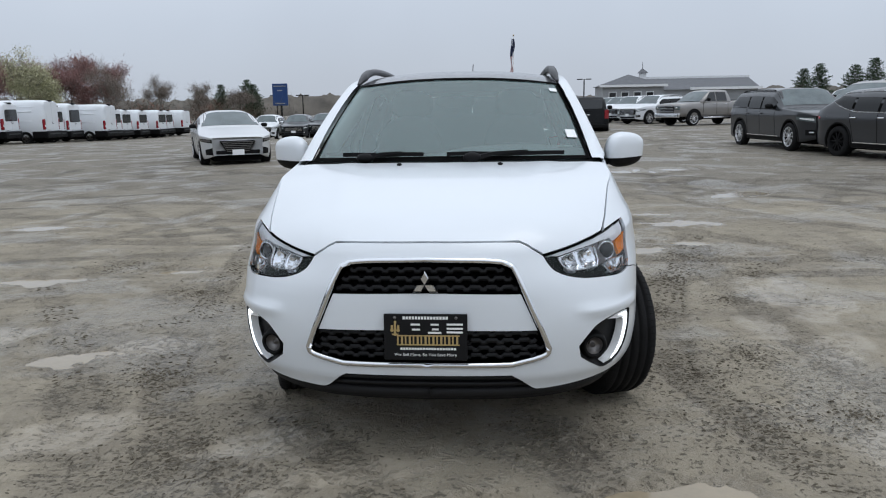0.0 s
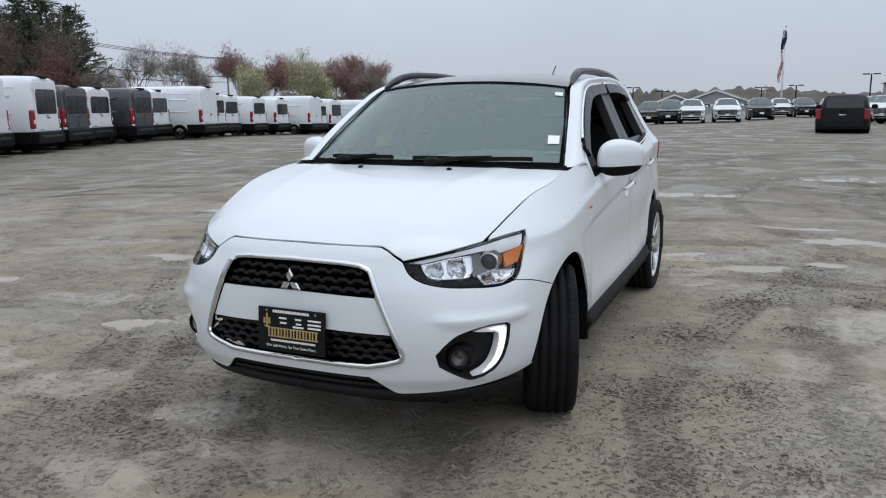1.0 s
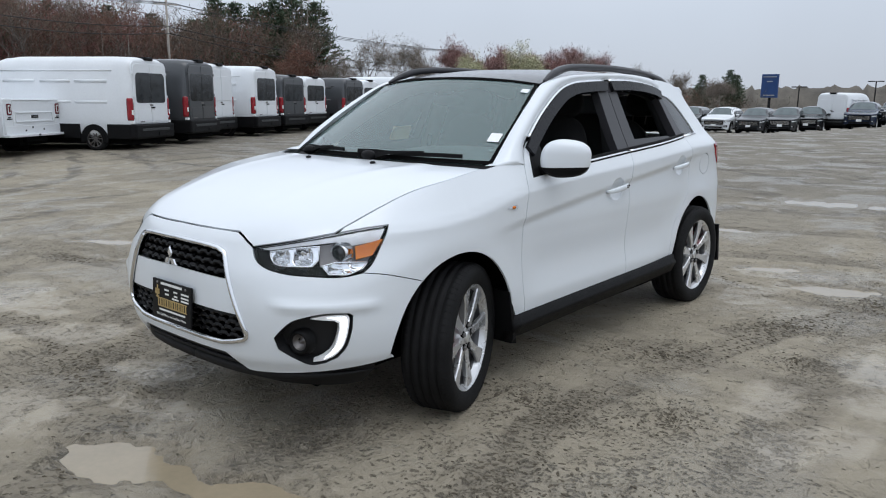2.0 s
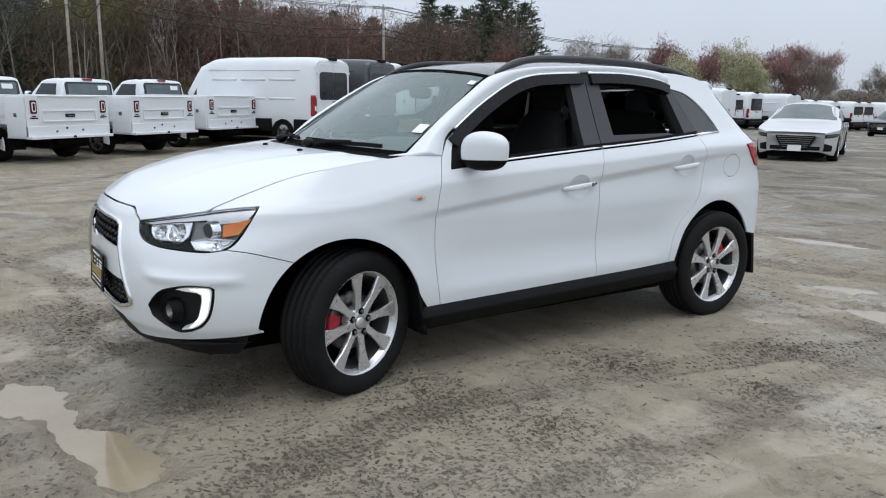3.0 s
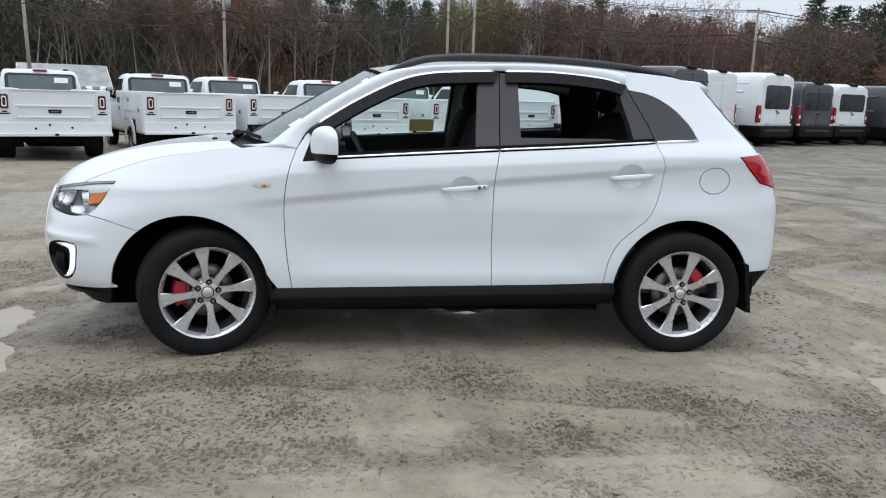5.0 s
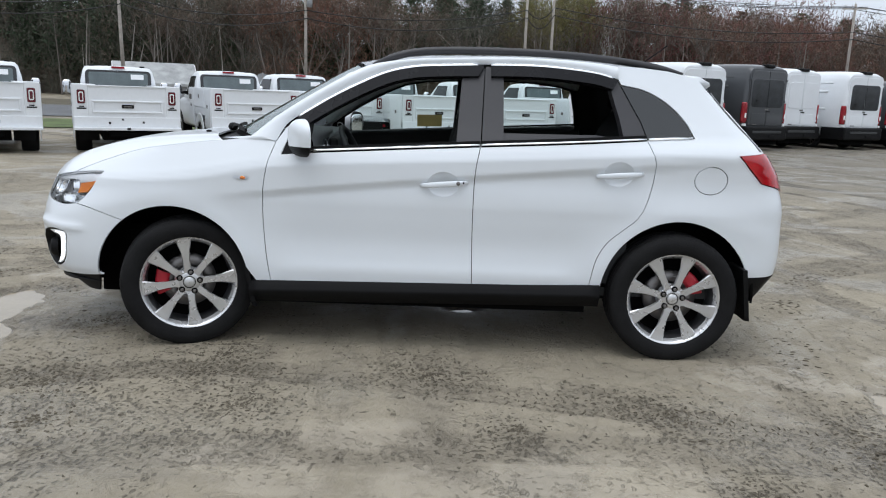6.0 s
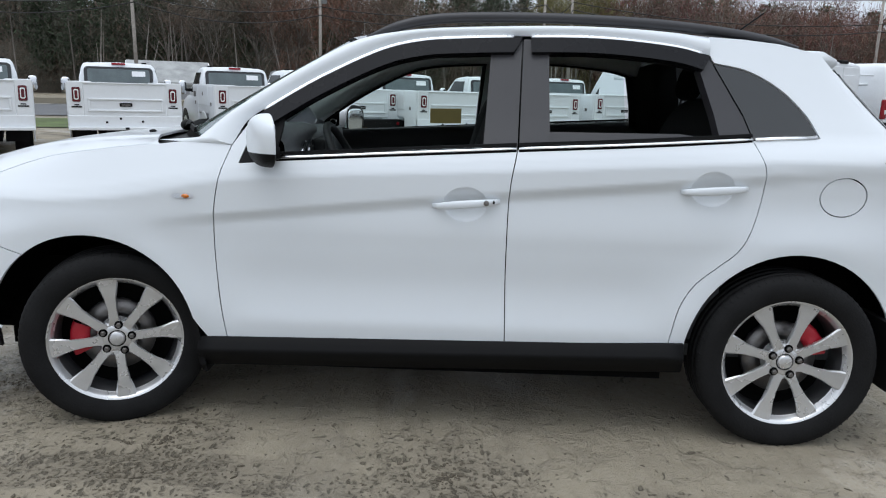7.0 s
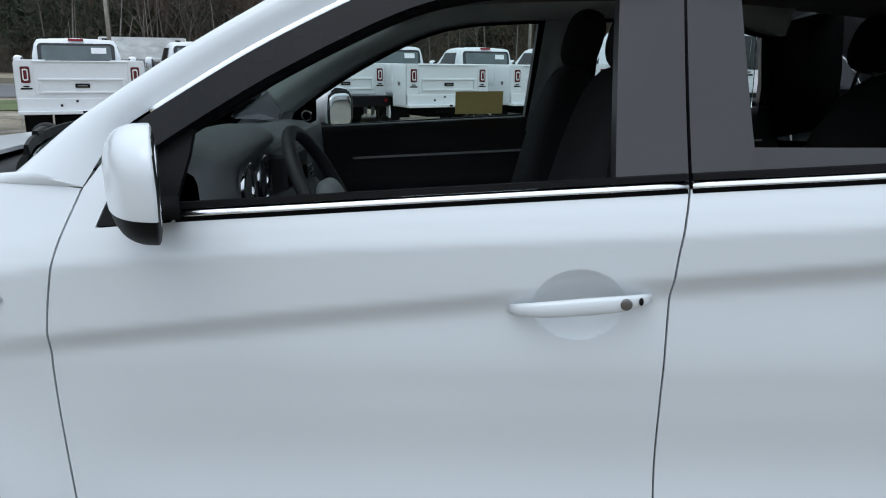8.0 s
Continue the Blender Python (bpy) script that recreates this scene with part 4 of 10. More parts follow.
FOG = spl((-0.938, 0.503), (-0.90, 0.548), (-0.855, 0.582), (-0.755, 0.606), (-0.665, 0.602)) + spl((-0.650, 0.590), (-0.655, 0.53), (-0.675, 0.46), (-0.71, 0.415)) \
    + spl((-0.755, 0.393), (-0.81, 0.387), (-0.87, 0.418), (-0.925, 0.455))
SKIRT = spl((MID, 0.398), FX(0.32, 0.400)) + spl(FX(0.345, 0.385), FX(0.41, 0.334), FX(0.45, 0.328)) + spl(FX(0.55, 0.335), (-0.70, 0.352), (-0.55, 0.362), (-0.468, 0.372))
BUMPER_SEAM = spl((-0.605, 0.757), (-0.50, 0.738), SY(-0.3133, 0.6858))
HOOD_LIP = spl((-1.045, 0.853), FX(0.405, 0.876), FX(0.365, 0.899), FX(0.31, 0.908), (MID, 0.912))

bumper = SKIRT + arch_line(ARCH_F, -0.47, 0.385, -0.3133, 0.6858) + BUMPER_SEAM[::-1] + LAMP_LOW[::-1] + HOOD_LIP


def bumper_skin(s, z):
    """The nose, with a raised rim round the grille and a crease over the fog lamps."""
    p = body(s, z)
    up = 0.012 * np.exp(-((z - 0.645 - 0.02 * np.sin(s * 3)) / 0.022) ** 2) * smooth01((s + 0.98) / 0.1) * (1 - smooth01((s + 0.62) / 0.12))
    lip = 0.014 * smooth01((0.40 - z) / 0.06)
    d = np.stack([np.cos(-s / FRONT_K), -np.sin(-s / FRONT_K), 0 * s], -1)
    return p + d * (up - lip)[..., None]


panel("front_bumper", across(bumper), both_sides(bumper_skin), WHITE, crossover, holes=(FOG, [(2 * MID - a, b) for a, b in FOG], across(GRILLE)), step=0.018, label="white front bumper")
VALANCE = mat("valance_black", (0.008, 0.008, 0.009), 0.6, vary=0.25, scale=10, bump=0.03, bump_scale=220, spec=0.3)
low = [(MID, 0.20), (-1.0, 0.205), (-0.7, 0.215), (-0.60, 0.225), (-0.545, 0.29)] + [(-0.525, 0.368), (-0.7, 0.372), (-1.0, 0.36), FX(0.40, 0.41), (MID, 0.42)]
panel("lower_valance", across(low), both_sides(inset_body(0.045)), VALANCE, crossover, step=0.04, gap=0, label="black plastic lower valance")
for sg in (1, -1):
    bar = [inset_body(0.038)(np.array(s), np.array(0.285 + 0.02 * (s + 1.49)))  for s in np.linspace(MID, -0.52, 24)]
    v, f = sweep(bar, [(-0.016, -0.03), (0.014, -0.022), (0.014, 0.01), (-0.016, 0.022)], scale=[min(1.0, 0.05 + 0.09 * (23 - i)) for i in range(24)])
    part("chin_spoiler", *mirrored(v, f, sg), VALANCE, crossover)
for k, z in enumerate((0.345, 0.375)):
    v, f = sweep([inset_body(0.034)(np.array(s), np.array(z)) * np.array((m, 1, 1)) for m, ss in ((-1, np.linspace(-1.13, MID, 14)), (1, np.linspace(MID, -1.13, 14)[1:])) for s in ss],
                 [(-0.012, -0.006), (0.012, -0.006), (0.012, 0.006), (-0.012, 0.006)])
    part("intake_slat", v, f, VALANCE, crossover)

GRILLE_BLACK = mat("grille_black", (0.004, 0.004, 0.0045), 0.40, vary=0.15, scale=12, spec=0.2)
# grille: chrome surround, painted bar, two black honeycomb bands
rimline = [both_sides(inset_body(0.0))(np.array(a), np.array(z)) for a, z in across(GRILLE)[:-1]]
v, f = sweep(rimline, [(0.010, -0.012), (0.010, 0.008), (0.0, 0.013), (-0.010, 0.008), (-0.010, -0.012)], up=(0, -1, 0.05), closed=True)
part("grille_surround", v, f, CHROME, crossover, "polished chrome grille surround")


def grille_half(z):
    zs = [q[1] for q in GRILLE][::-1]
    xs = [body(*q)[0] for q in GRILLE][::-1]
    return float(np.interp(z, zs, xs))


BAR = [(MID, 0.586), FX(0.42, 0.580), FX(0.357, 0.722), (MID, 0.728)]
panel("grille_bar", across(BAR), both_sides(inset_body(0.004)), WHITE, crossover, gap=0.001, step=0.03, label="white painted bar across the grille")
panel("grille_backing", across([(MID, 0.45), FX(0.45, 0.47), FX(0.46, 0.51), FX(0.33, 0.82), (MID, 0.85)]), both_sides(inset_body(0.06)), DARK, crossover, step=0.05)
for nm, z0, z1, rows in (("upper_mesh", 0.730, 0.832, 3), ("lower_mesh", 0.462, 0.582, 4)):
    pieces = []
    for k in range(rows):
        zc = z0 + (z1 - z0) * (k + 0.5) / rows
        hw = grille_half(zc) - 0.010
        line = []
        for i in range(-9, 10):
            for dx, dz in ((-0.024, -1), (-0.016, 1), (0.016, 1), (0.024, -1)):
                x = i * 0.062 + (0.031 if k % 2 else 0) + dx
                if abs(x) < hw:
                    s, _ = FX(max(abs(x), 0.001), zc)
                    q = inset_body(0.020)(np.array(s), np.array(zc + dz * 0.0045))
                    line.append((math.copysign(q[0], x), q[1], q[2]))
        pieces.append(sweep(line, [(-0.022, -0.006), (0.002, -0.0095), (0.006, -0.002), (0.002, 0.0075), (-0.022, 0.006)]))
    part(nm, *both(*pieces), GRILLE_BLACK, crossover, "black grille mesh of wavy bars", smooth=False)

# three-lozenge badge as a plain shape
pieces = []
for a in (90, 210, 330):
    c, s = math.cos(radians(a)), math.sin(radians(a))
    k = 0.028
    rh = [(0.001, 0), (k, 0.56 * k), (2 * k, 0), (k, -0.56 * k)]
    q = [(x * c - y * s, x * s + y * c) for x, y in rh]
    v = [(x, -0.978, 0.763 + z) for x, z in q] + [(x * 0.82, -0.984, 0.763 + z * 0.82 + 0.002) for x, z in q]
    f = [(4, 5, 6, 7), (0, 1, 5, 4), (1, 2, 6, 5), (2, 3, 7, 6), (3, 0, 4, 7)]
    pieces.append((v, f))
part("badge", *both(*pieces), CHROME, crossover, "chrome three-lozenge badge", smooth=False)

# headlamps
def dished_lamp(centres, deep):
    """Reflector bowls sunk into the lamp, with facets."""
    def surf(s, z):
        k = 0 * s
        for cs, cz, r in centres:
            q = np.hypot(s - cs, z - cz) / r
            k = np.maximum(k, np.clip(1 - q * q, 0, 1) * (1 + 0.06 * np.sign(np.sin(9 * np.arctan2(z - cz, s - cs)))))
        return inset_body(0.018)(s, z) * (1 - k[..., None]) + inset_body(0.018 + deep)(s, z) * k[..., None]
    return surf


LAMP = LAMP_LOW + LAMP_BACK[1:] + LAMP_TOP[1:-1]
for sg in (1, -1):
    lamp = new("headlamp")
    lamp.parent = crossover
    lamp["label"] = "clear headlamp with chrome reflectors and amber indicator"
    panel("bowl", LAMP, inset_body(0.055), PLASTIC, lamp, (sg,), step=0.04, gap=-0.004)
    panel("lens", LAMP, inset_body(0.0), CLEAR, lamp, (sg,), step=0.025, gap=0.003, depth=0.03)
    panel("chrome_brow", [(-0.495, 0.928), (-0.60, 0.921), (-0.732, 0.903), (-0.883, 0.877), (-1.025, 0.852), (-0.973, 0.848), (-0.875, 0.863), (-0.777, 0.873), (-0.709, 0.879), (-0.642, 0.862), (-0.525, 0.876)],
          inset_body(0.014), FROST, lamp, (sg,), step=0.03, gap=0.001, label="pale ribbed upper lens")
    DISH = spl((-0.975, 0.843), (-0.962, 0.815), (-0.940, 0.799), (-0.90, 0.794), (-0.80, 0.793)) + [(-0.778, 0.815), (-0.774, 0.866), (-0.875, 0.858)]
    panel("bulb_reflector", DISH, dished_lamp(((-0.925, 0.824, 0.034), (-0.838, 0.828, 0.040)), 0.026), REFLECTOR, lamp, (sg,), step=0.007, gap=0.0, label="faceted chrome reflectors")
    LOWER = [(-0.764, 0.794), (-0.709, 0.806), (-0.579, 0.800), (-0.602, 0.777), (-0.657, 0.759), (-0.735, 0.762)]
    panel("lower_reflector", LOWER, dished_lamp(((-0.66, 0.782, 0.085),), 0.022), REFLECTOR, lamp, (sg,), step=0.010, gap=0.0)
    SURROUND = [(-0.772, 0.796), (-0.70, 0.809), (-0.575, 0.806), (-0.53, 0.872), (-0.70, 0.878), (-0.775, 0.872)]
    panel("projector_surround", SURROUND, inset_body(0.034), STEEL, lamp, (sg,), step=0.03, gap=0.0)
    for nm, loop in (("reflector_rim", DISH), ("reflector_rim", LOWER)):
        line = [tuple(inset_body(0.018)(np.array(a), np.array(b))) for a, b in dense(loop, 0.02)]
        v, f = sweep(line, circle(0.0035, 6), up=(0.5, -0.8, 0.1), closed=True)
        part(nm, *mirrored(v, f, sg), BRIGHT, lamp)
    panel("amber_indicator", [(-0.630, 0.810), (-0.560, 0.821), (-0.510, 0.884), (-0.632, 0.860)], inset_body(0.008), AMBER, lamp, (sg,), step=0.03, gap=0.001,
          label="amber turn indicator")
    for bs, bz in ((-0.925, 0.824), (-0.838, 0.828)):
        c = inset_body(0.036)(np.array(bs), np.array(bz))
        v, f = ball(tuple(c), (0.010, 0.014, 0.009), 14, 8)
        part("bulb", *mirrored(v, f, sg), BRIGHT, lamp)
    r = 0.031
    c = inset_body(0.034)(np.array(-0.690), np.array(0.842))
    dr = Vector((c[0] * 0.55, -1, 0.05)).normalized()
    rot = Matrix.Translation(c) @ Vector((1, 0, 0)).rotation_difference(dr).to_matrix().to_4x4()
    v, f = lathe([(-0.012, r * 1.75), (0.006, r * 1.45), (0.018, r * 1.20), (0.021, r * 1.08), (0.014, r * 1.0), (-0.01, r * 0.9)], 28)
    part("projector", *mirrored([tuple(rot @ Vector(q)) for q in v], f, sg), REFLECTOR, lamp)
    v, f = ball((0, 0, 0), (0.016, r * 0.98, r * 0.98))
    part("projector_lens", *mirrored([tuple(rot @ (Vector(q) + Vector((0.012, 0, 0)))) for q in v], f, sg), DARK_GLASS, lamp)
    # fog lamp pocket with its bracket of light
    fog = new("fog_lamp")
    fog.parent = crossover
    fog["label"] = "round fog lamp in a black pocket with a lit white bracket"
    panel("pocket", FOG, inset_body(0.05), VALANCE, fog, (sg,), step=0.04, gap=-0.004)
    wall_o = [inset_body(0.0)(np.array(s), np.array(z)) for s, z in FOG]
    wall_i = [inset_body(0.05)(np.array(s), np.array(z)) for s, z in shrink(FOG, 0.012)]
    v, f = loft([wall_o, wall_i])
    part("pocket_wall", *mirrored(v, f, sg), VALANCE, fog)
    BRK = spl((-0.805, 0.587), (-0.755, 0.597), (-0.690, 0.596), (-0.663, 0.586), (-0.666, 0.53), (-0.684, 0.465), (-0.716, 0.424), (-0.757, 0.403), (-0.80, 0.397)) \
        + spl((-0.765, 0.414), (-0.737, 0.437), (-0.718, 0.47), (-0.702, 0.53), (-0.701, 0.562)) + [(-0.718, 0.574), (-0.76, 0.579)]
    panel("bracket", BRK, inset_body(0.006), FROST, fog, (sg,), step=0.025, gap=0.0, depth=0.03, label="light bracket with chrome's bright reflection painted white")
    STRIP = spl((-0.745, 0.589), (-0.692, 0.589), (-0.671, 0.580), (-0.673, 0.53), (-0.690, 0.467), (-0.720, 0.431), (-0.760, 0.409)) + spl((-0.745, 0.428), (-0.713, 0.470), (-0.697, 0.53), (-0.695, 0.570)) + [(-0.712, 0.580)]
    panel("light_strip", STRIP, inset_body(0.002), LED, fog, (sg,), step=0.03, gap=0.001, depth=0.006, label="lit white daytime strip")
    c = inset_body(0.035)(np.array(-0.845), np.array(0.475))
    dr = Vector((0.28, -1, 0)).normalized()
    rot = Matrix.Translation(c) @ Vector((1, 0, 0)).rotation_difference(dr).to_matrix().to_4x4()
    v, f = lathe([(-0.02, 0.06), (0.012, 0.052), (0.022, 0.044), (0.022, 0.038), (0.012, 0.034)], 28)
    part("bezel", *mirrored([tuple(rot @ Vector(q)) for q in v], f, sg), PLASTIC, fog)
    v, f = lathe([(0.013, 0.036), (0.004, 0.031), (-0.010, 0.018), (-0.012, 0.008), (0.004, 0.007), (0.006, 0.001)], 24)
    part("fog_lens", *mirrored([tuple(rot @ Vector(q)) for q in v], f, sg), STEEL, fog)

# bonnet: its edge follows the lamp's top and then climbs along the wing
lamp_part = [q for q in LAMP_TOP[::-1] if q[0] < -0.70]
EDGE_Z = curve((-0.64, 0.914), (-0.46, 0.986), (-0.217, 1.064), (0.0, 1.100), (0.149, 1.120), (0.26, 1.130))
edge_sz = lamp_part + [SY(y, float(EDGE_Z(y))) for y in np.linspace(-0.60, 0.22, 18)]
edge_p = [body(np.array(a), np.array(z)) for a, z in edge_sz]
HOOD_EDGE = [(float(p[0]), float(p[1])) for p in edge_p]
LIP = [body(np.array(a), np.array(b)) for a, b in HOOD_LIP[::-1]]
FRONT_EDGE = [(max(0.0, float(p[0])), float(p[1]) + 0.002) for p in LIP[:-1]] + [HOOD_EDGE[0]]
REAR_EDGE = spl(HOOD_EDGE[-1], (0.70, 0.175), (0.45, 0.10), (0.0, 0.065))
hood_xe = curve(*sorted([(-0.915, 0.35)] + [(float(p[1]), float(p[0])) for p in edge_p[::2]]))
hood_ze = curve(*sorted([(-0.915, 0.905)] + [(float(p[1]), float(p[2])) for p in edge_p[::2]]))


LIP_X = [float(p[0]) for p in LIP]
LIP_DZ = [float(p[2]) + 0.001 - float(hood_z(p[0], p[1] + 0.002)) for p in LIP]


def hood_surf(x, y):
    fit = np.interp(np.abs(x), LIP_X, LIP_DZ) * smooth01(1 - (y - np.interp(np.abs(x), LIP_X, [float(p[1]) for p in LIP])) / 0.16)
    return np.stack([x, y, hood_z(x, y) + fit + 0.004 * np.exp(-((np.abs(x) - (0.33 + 0.16 * (y + 0.9))) / 0.05) ** 2) * smooth01((y + 0.9) / 0.3)], -1)


right = FRONT_EDGE[1:] + HOOD_EDGE[1:] + REAR_EDGE[1:-1]
panel("bonnet", [FRONT_EDGE[0]] + right + [REAR_EDGE[-1]] + [(-a, b) for a, b in right[::-1]], hood_surf, WHITE, crossover, step=0.025, gap=0.0042, depth=0.010, label="white bonnet")
for x in (-0.22, 0.27):
    v, f = ball((x, -0.02, float(hood_z(x, -0.02)) + 0.004), (0.013, 0.017, 0.008))
    part("washer_nozzle", v, f, PLASTIC, crossover)

# wings, doors, quarters
GAP_A = spl((0.474, 0.379), (0.45, 0.543), (0.437, 0.712), (0.439, 0.866), (0.464, 1.017), (0.50, 1.13))
GAP_B = spl((1.565, 0.396), (1.556, 0.752), (1.56, 1.0), (1.583, 1.146))
GAP_C = spl((2.205, 0.404), (2.211, 0.449), (2.236, 0.560), (2.288, 0.650), (2.368, 0.722), (2.440, 0.785), (2.484, 0.868), (2.512, 0.98), (2.514, 1.089), (2.470, 1.204))
BELT1 = spl((0.672, 1.0845), (1.1, 1.114), (1.583, 1.146))
BELT2 = spl((1.583, 1.146), (2.0, 1.172), (2.470, 1.204))
wing = LAMP_BACK + [q for q in LAMP_TOP[1:] if q[0] > -0.70] + edge_sz[len(lamp_part):] + [(0.30, 1.138), (0.42, 1.140), (0.50, 1.13)] + GAP_A[::-1][1:] + [(0.40, 0.372), (0.365, 0.42)] \
    + arch_line(ARCH_F, 0.365, 0.46, -0.3133, 0.6858) + BUMPER_SEAM[::-1][1:-1]
panel("front_wing", wing, body, WHITE, crossover, (1, -1), step=0.016, label="white front wing")


def dished(cy, cz):
    def surf(s, z):
        p = body(s, z)
        r2 = ((s - cy) / 0.083) ** 2 + ((z - cz) / 0.066) ** 2
        p[..., 0] -= 0.025 * np.clip(1 - r2, 0, 1) ** 0.7
        return p
    return surf


SAIL = [(0.535, 1.066), (0.668, 1.077), (0.690, 1.19), (0.700, 1.296), (0.605, 1.238), (0.565, 1.15)]
door_f = [(0.474, 0.379), (1.0, 0.386), (1.565, 0.396)] + GAP_B[1:] + BELT1[::-1][1:] + [(0.667, 1.0775), (0.535, 1.066), (0.565, 1.15), (0.605, 1.238), (0.60, 1.243), (0.55, 1.205)] + GAP_A[::-1][:-1]
door_r = [(1.565, 0.396), (2.205, 0.404)] + GAP_C[1:] + BELT2[::-1][1:] + GAP_B[::-1][1:-1]
doors = {}


def cup_loop(cy, cz):
    return [(cy + 0.084 * math.cos(a), cz + 0.067 * math.sin(a)) for a in np.linspace(0, 2 * math.pi, 49)[:-1]]


for sg in (1, -1):
    doors[sg, 0] = panel("front_door", door_f, body, WHITE, crossover, (sg,), holes=(cup_loop(1.394, 0.938),), step=0.0115, label="white front door")[0]
    panel("handle_cup", cup_loop(1.394, 0.938), dished(1.394, 0.938), WHITE, doors[sg, 0], (sg,), step=0.006, gap=-0.0019)
    doors[sg, 1] = panel("rear_door", door_r, body, WHITE, crossover, (sg,), holes=(cup_loop(2.322, 1.021),), step=0.0115, label="white rear door")[0]
    panel("handle_cup", cup_loop(2.322, 1.021), dished(2.322, 1.021), WHITE, doors[sg, 1], (sg,), step=0.006, gap=-0.0019)
    for k, (y0, y1, z0, z1) in enumerate(((1.272, 1.522, 0.929, 0.952), (2.203, 2.452, 1.008, 1.026))):
        d = doors[sg, k]
        pts, sc = [], []
        for i in range(15):
            u = i / 14
            y, z = y0 + (y1 - y0) * u, z0 + (z1 - z0) * u
            out = 0.004 + 0.024 * (1 - abs(2 * u - 1) ** 4)
            pts.append((float(side_x(np.array(y), np.array(z))) + out, y, z))
            sc.append(0.55 + 0.45 * (1 - abs(2 * u - 1) ** 3))
        v, f = sweep(pts, [(0.010 * math.copysign(abs(math.cos(a)) ** 0.7, math.cos(a)), 0.0155 * math.copysign(abs(math.sin(a)) ** 0.7, math.sin(a))) for a in np.linspace(0, 2 * math.pi, 13)[:-1]], scale=sc)
        h = part("door_handle", *mirrored(v, f, sg), WHITE, d, "white pull handle")
        if k == 0:
            xx = float(side_x(np.array(1.49), np.array(0.96)))
            v, f = lathe([(0.0, 0.0105), (0.004, 0.0105), (0.005, 0.009), (0.005, 0.0005)], 18)
            part("lock_cylinder", *mirrored([(a + xx + 0.029, b + 1.472, c + 0.948) for a, b, c in v], f, sg), STEEL, h)
            v, f = ball((xx + 0.023, 1.500, 0.951), (0.006, 0.004, 0.007))
            part("touch_button", *mirrored(v, f, sg), PLASTIC, h)
    # bright waist strips
    for nm, d, line in (("waist_strip", doors[sg, 0], BELT1), ("waist_strip", doors[sg, 1], BELT2)):
        pts = [(float(side_x(np.array(y), np.array(z))) + 0.001, y, z + 0.006) for y, z in line[(0 if d is doors[sg, 0] else 0):]]
        pts[0] = (pts[0][0], pts[0][1] + 0.004, pts[0][2])
        pts[-1] = (pts[-1][0], pts[-1][1] - 0.004, pts[-1][2])
        v, f = sweep(pts, [(-0.012, -0.006), (0.004, -0.006), (0.0065, -0.004), (0.0065, -0.002), (0.005, 0.001), (0.002, 0.004), (-0.004, 0.006), (-0.012, 0.007)])
        part(nm, *mirrored(v, f, sg), BRIGHT, d, "bright waist strip")
        v, f = sweep([(a + 0.002, b, c - 0.011) for a, b, c in pts], [(-0.012, -0.0035), (0.002, -0.0035), (0.002, 0.0035), (-0.012, 0.0035)])
        part("waist_seal", *mirrored(v, f, sg), DARK, d, smooth=False)
        v, f = sweep([(a - 0.004, b, c + 0.013) for a, b, c in pts], [(-0.012, -0.005), (0.004, -0.005), (0.002, 0.006), (-0.012, 0.006)])
        part("glass_seal", *mirrored(v, f, sg), PLASTIC, d, smooth=False)
    panel("mirror_sail", SAIL if sg > 0 else [(0.535, 1.066), (0.640, 1.075), (0.655, 1.15), (0.665, 1.268), (0.605, 1.238), (0.565, 1.15)], inset_body(0.0), PLASTIC, doors[sg, 0], (sg,), step=0.05, gap=0.001)

TOPLINE = spl((0.553, 1.222), (0.642, 1.285), (0.82, 1.394), (1.04, 1.502), (1.2, 1.545), (1.365, 1.560), (1.63, 1.571), (1.91, 1.573), (2.18, 1.550), (2.32, 1.517))


def under(line, d):
    """The line moved down its own normal by d."""
    p = np.array(line)
    t = np.gradient(p, axis=0)
    t /= np.linalg.norm(t, axis=1)[:, None]
    return [tuple(q) for q in p + np.stack([t[:, 1], -t[:, 0]], 1) * d]


QG = spl((2.335, 1.488), (2.470, 1.461), (2.592, 1.396), (2.684, 1.306), (2.728, 1.219))
quarter = [(2.205, 0.404)] + arch_line(ARCH_R, 2.235, 0.41, 3.068, 0.47)[::1] + [SY(3.15, 0.475), (3.2, 0.478), (S_REAR, 0.48), (S_REAR, 0.76), (3.30, 0.76), (3.20, 0.80), SY(3.235, 0.955), SY(3.105, 0.992), SY(2.964, 1.137),
                                                                                                SY(3.105, 1.150), SY(3.095, 1.213), SY(2.95, 1.36), SY(2.815, 1.475), (2.78, 1.535), (2.60, 1.572)] \
    + [(2.45, 1.585), (2.32, 1.590), (2.32, 1.517)] + QG + [(2.470, 1.204)] + GAP_C[::-1][1:-1]
FUEL = [(2.803 + 0.074 * math.cos(a), 1.000 + 0.074 * math.sin(a)) for a in np.linspace(0, 2 * math.pi, 41)[:-1]]
panel("rear_quarter", quarter, body, WHITE, crossover, (1,), holes=(FUEL,), step=0.025, label="white rear quarter")
panel("rear_quarter", quarter, body, WHITE, crossover, (-1,), step=0.03, label="white rear quarter")
panel("fuel_flap", FUEL, body, WHITE, crossover, (1,), step=0.03, gap=0.0022, label="round white fuel flap")
panel("tailgate", [(3.22, 0.77), (S_REAR, 0.77), (S_REAR, 1.20), (3.06, 1.20), SY(3.12, 1.145), SY(3.235, 0.955)], body, WHITE, crossover, (1, -1), step=0.06, label="white tailgate")
panel("rear_window", [SY(3.09, 1.215), (S_REAR, 1.21), (S_REAR, 1.50), SY(2.83, 1.485)], inset_body(0.004), TINT, crossover, (1, -1), step=0.06, gap=0.004, label="dark tinted rear window")
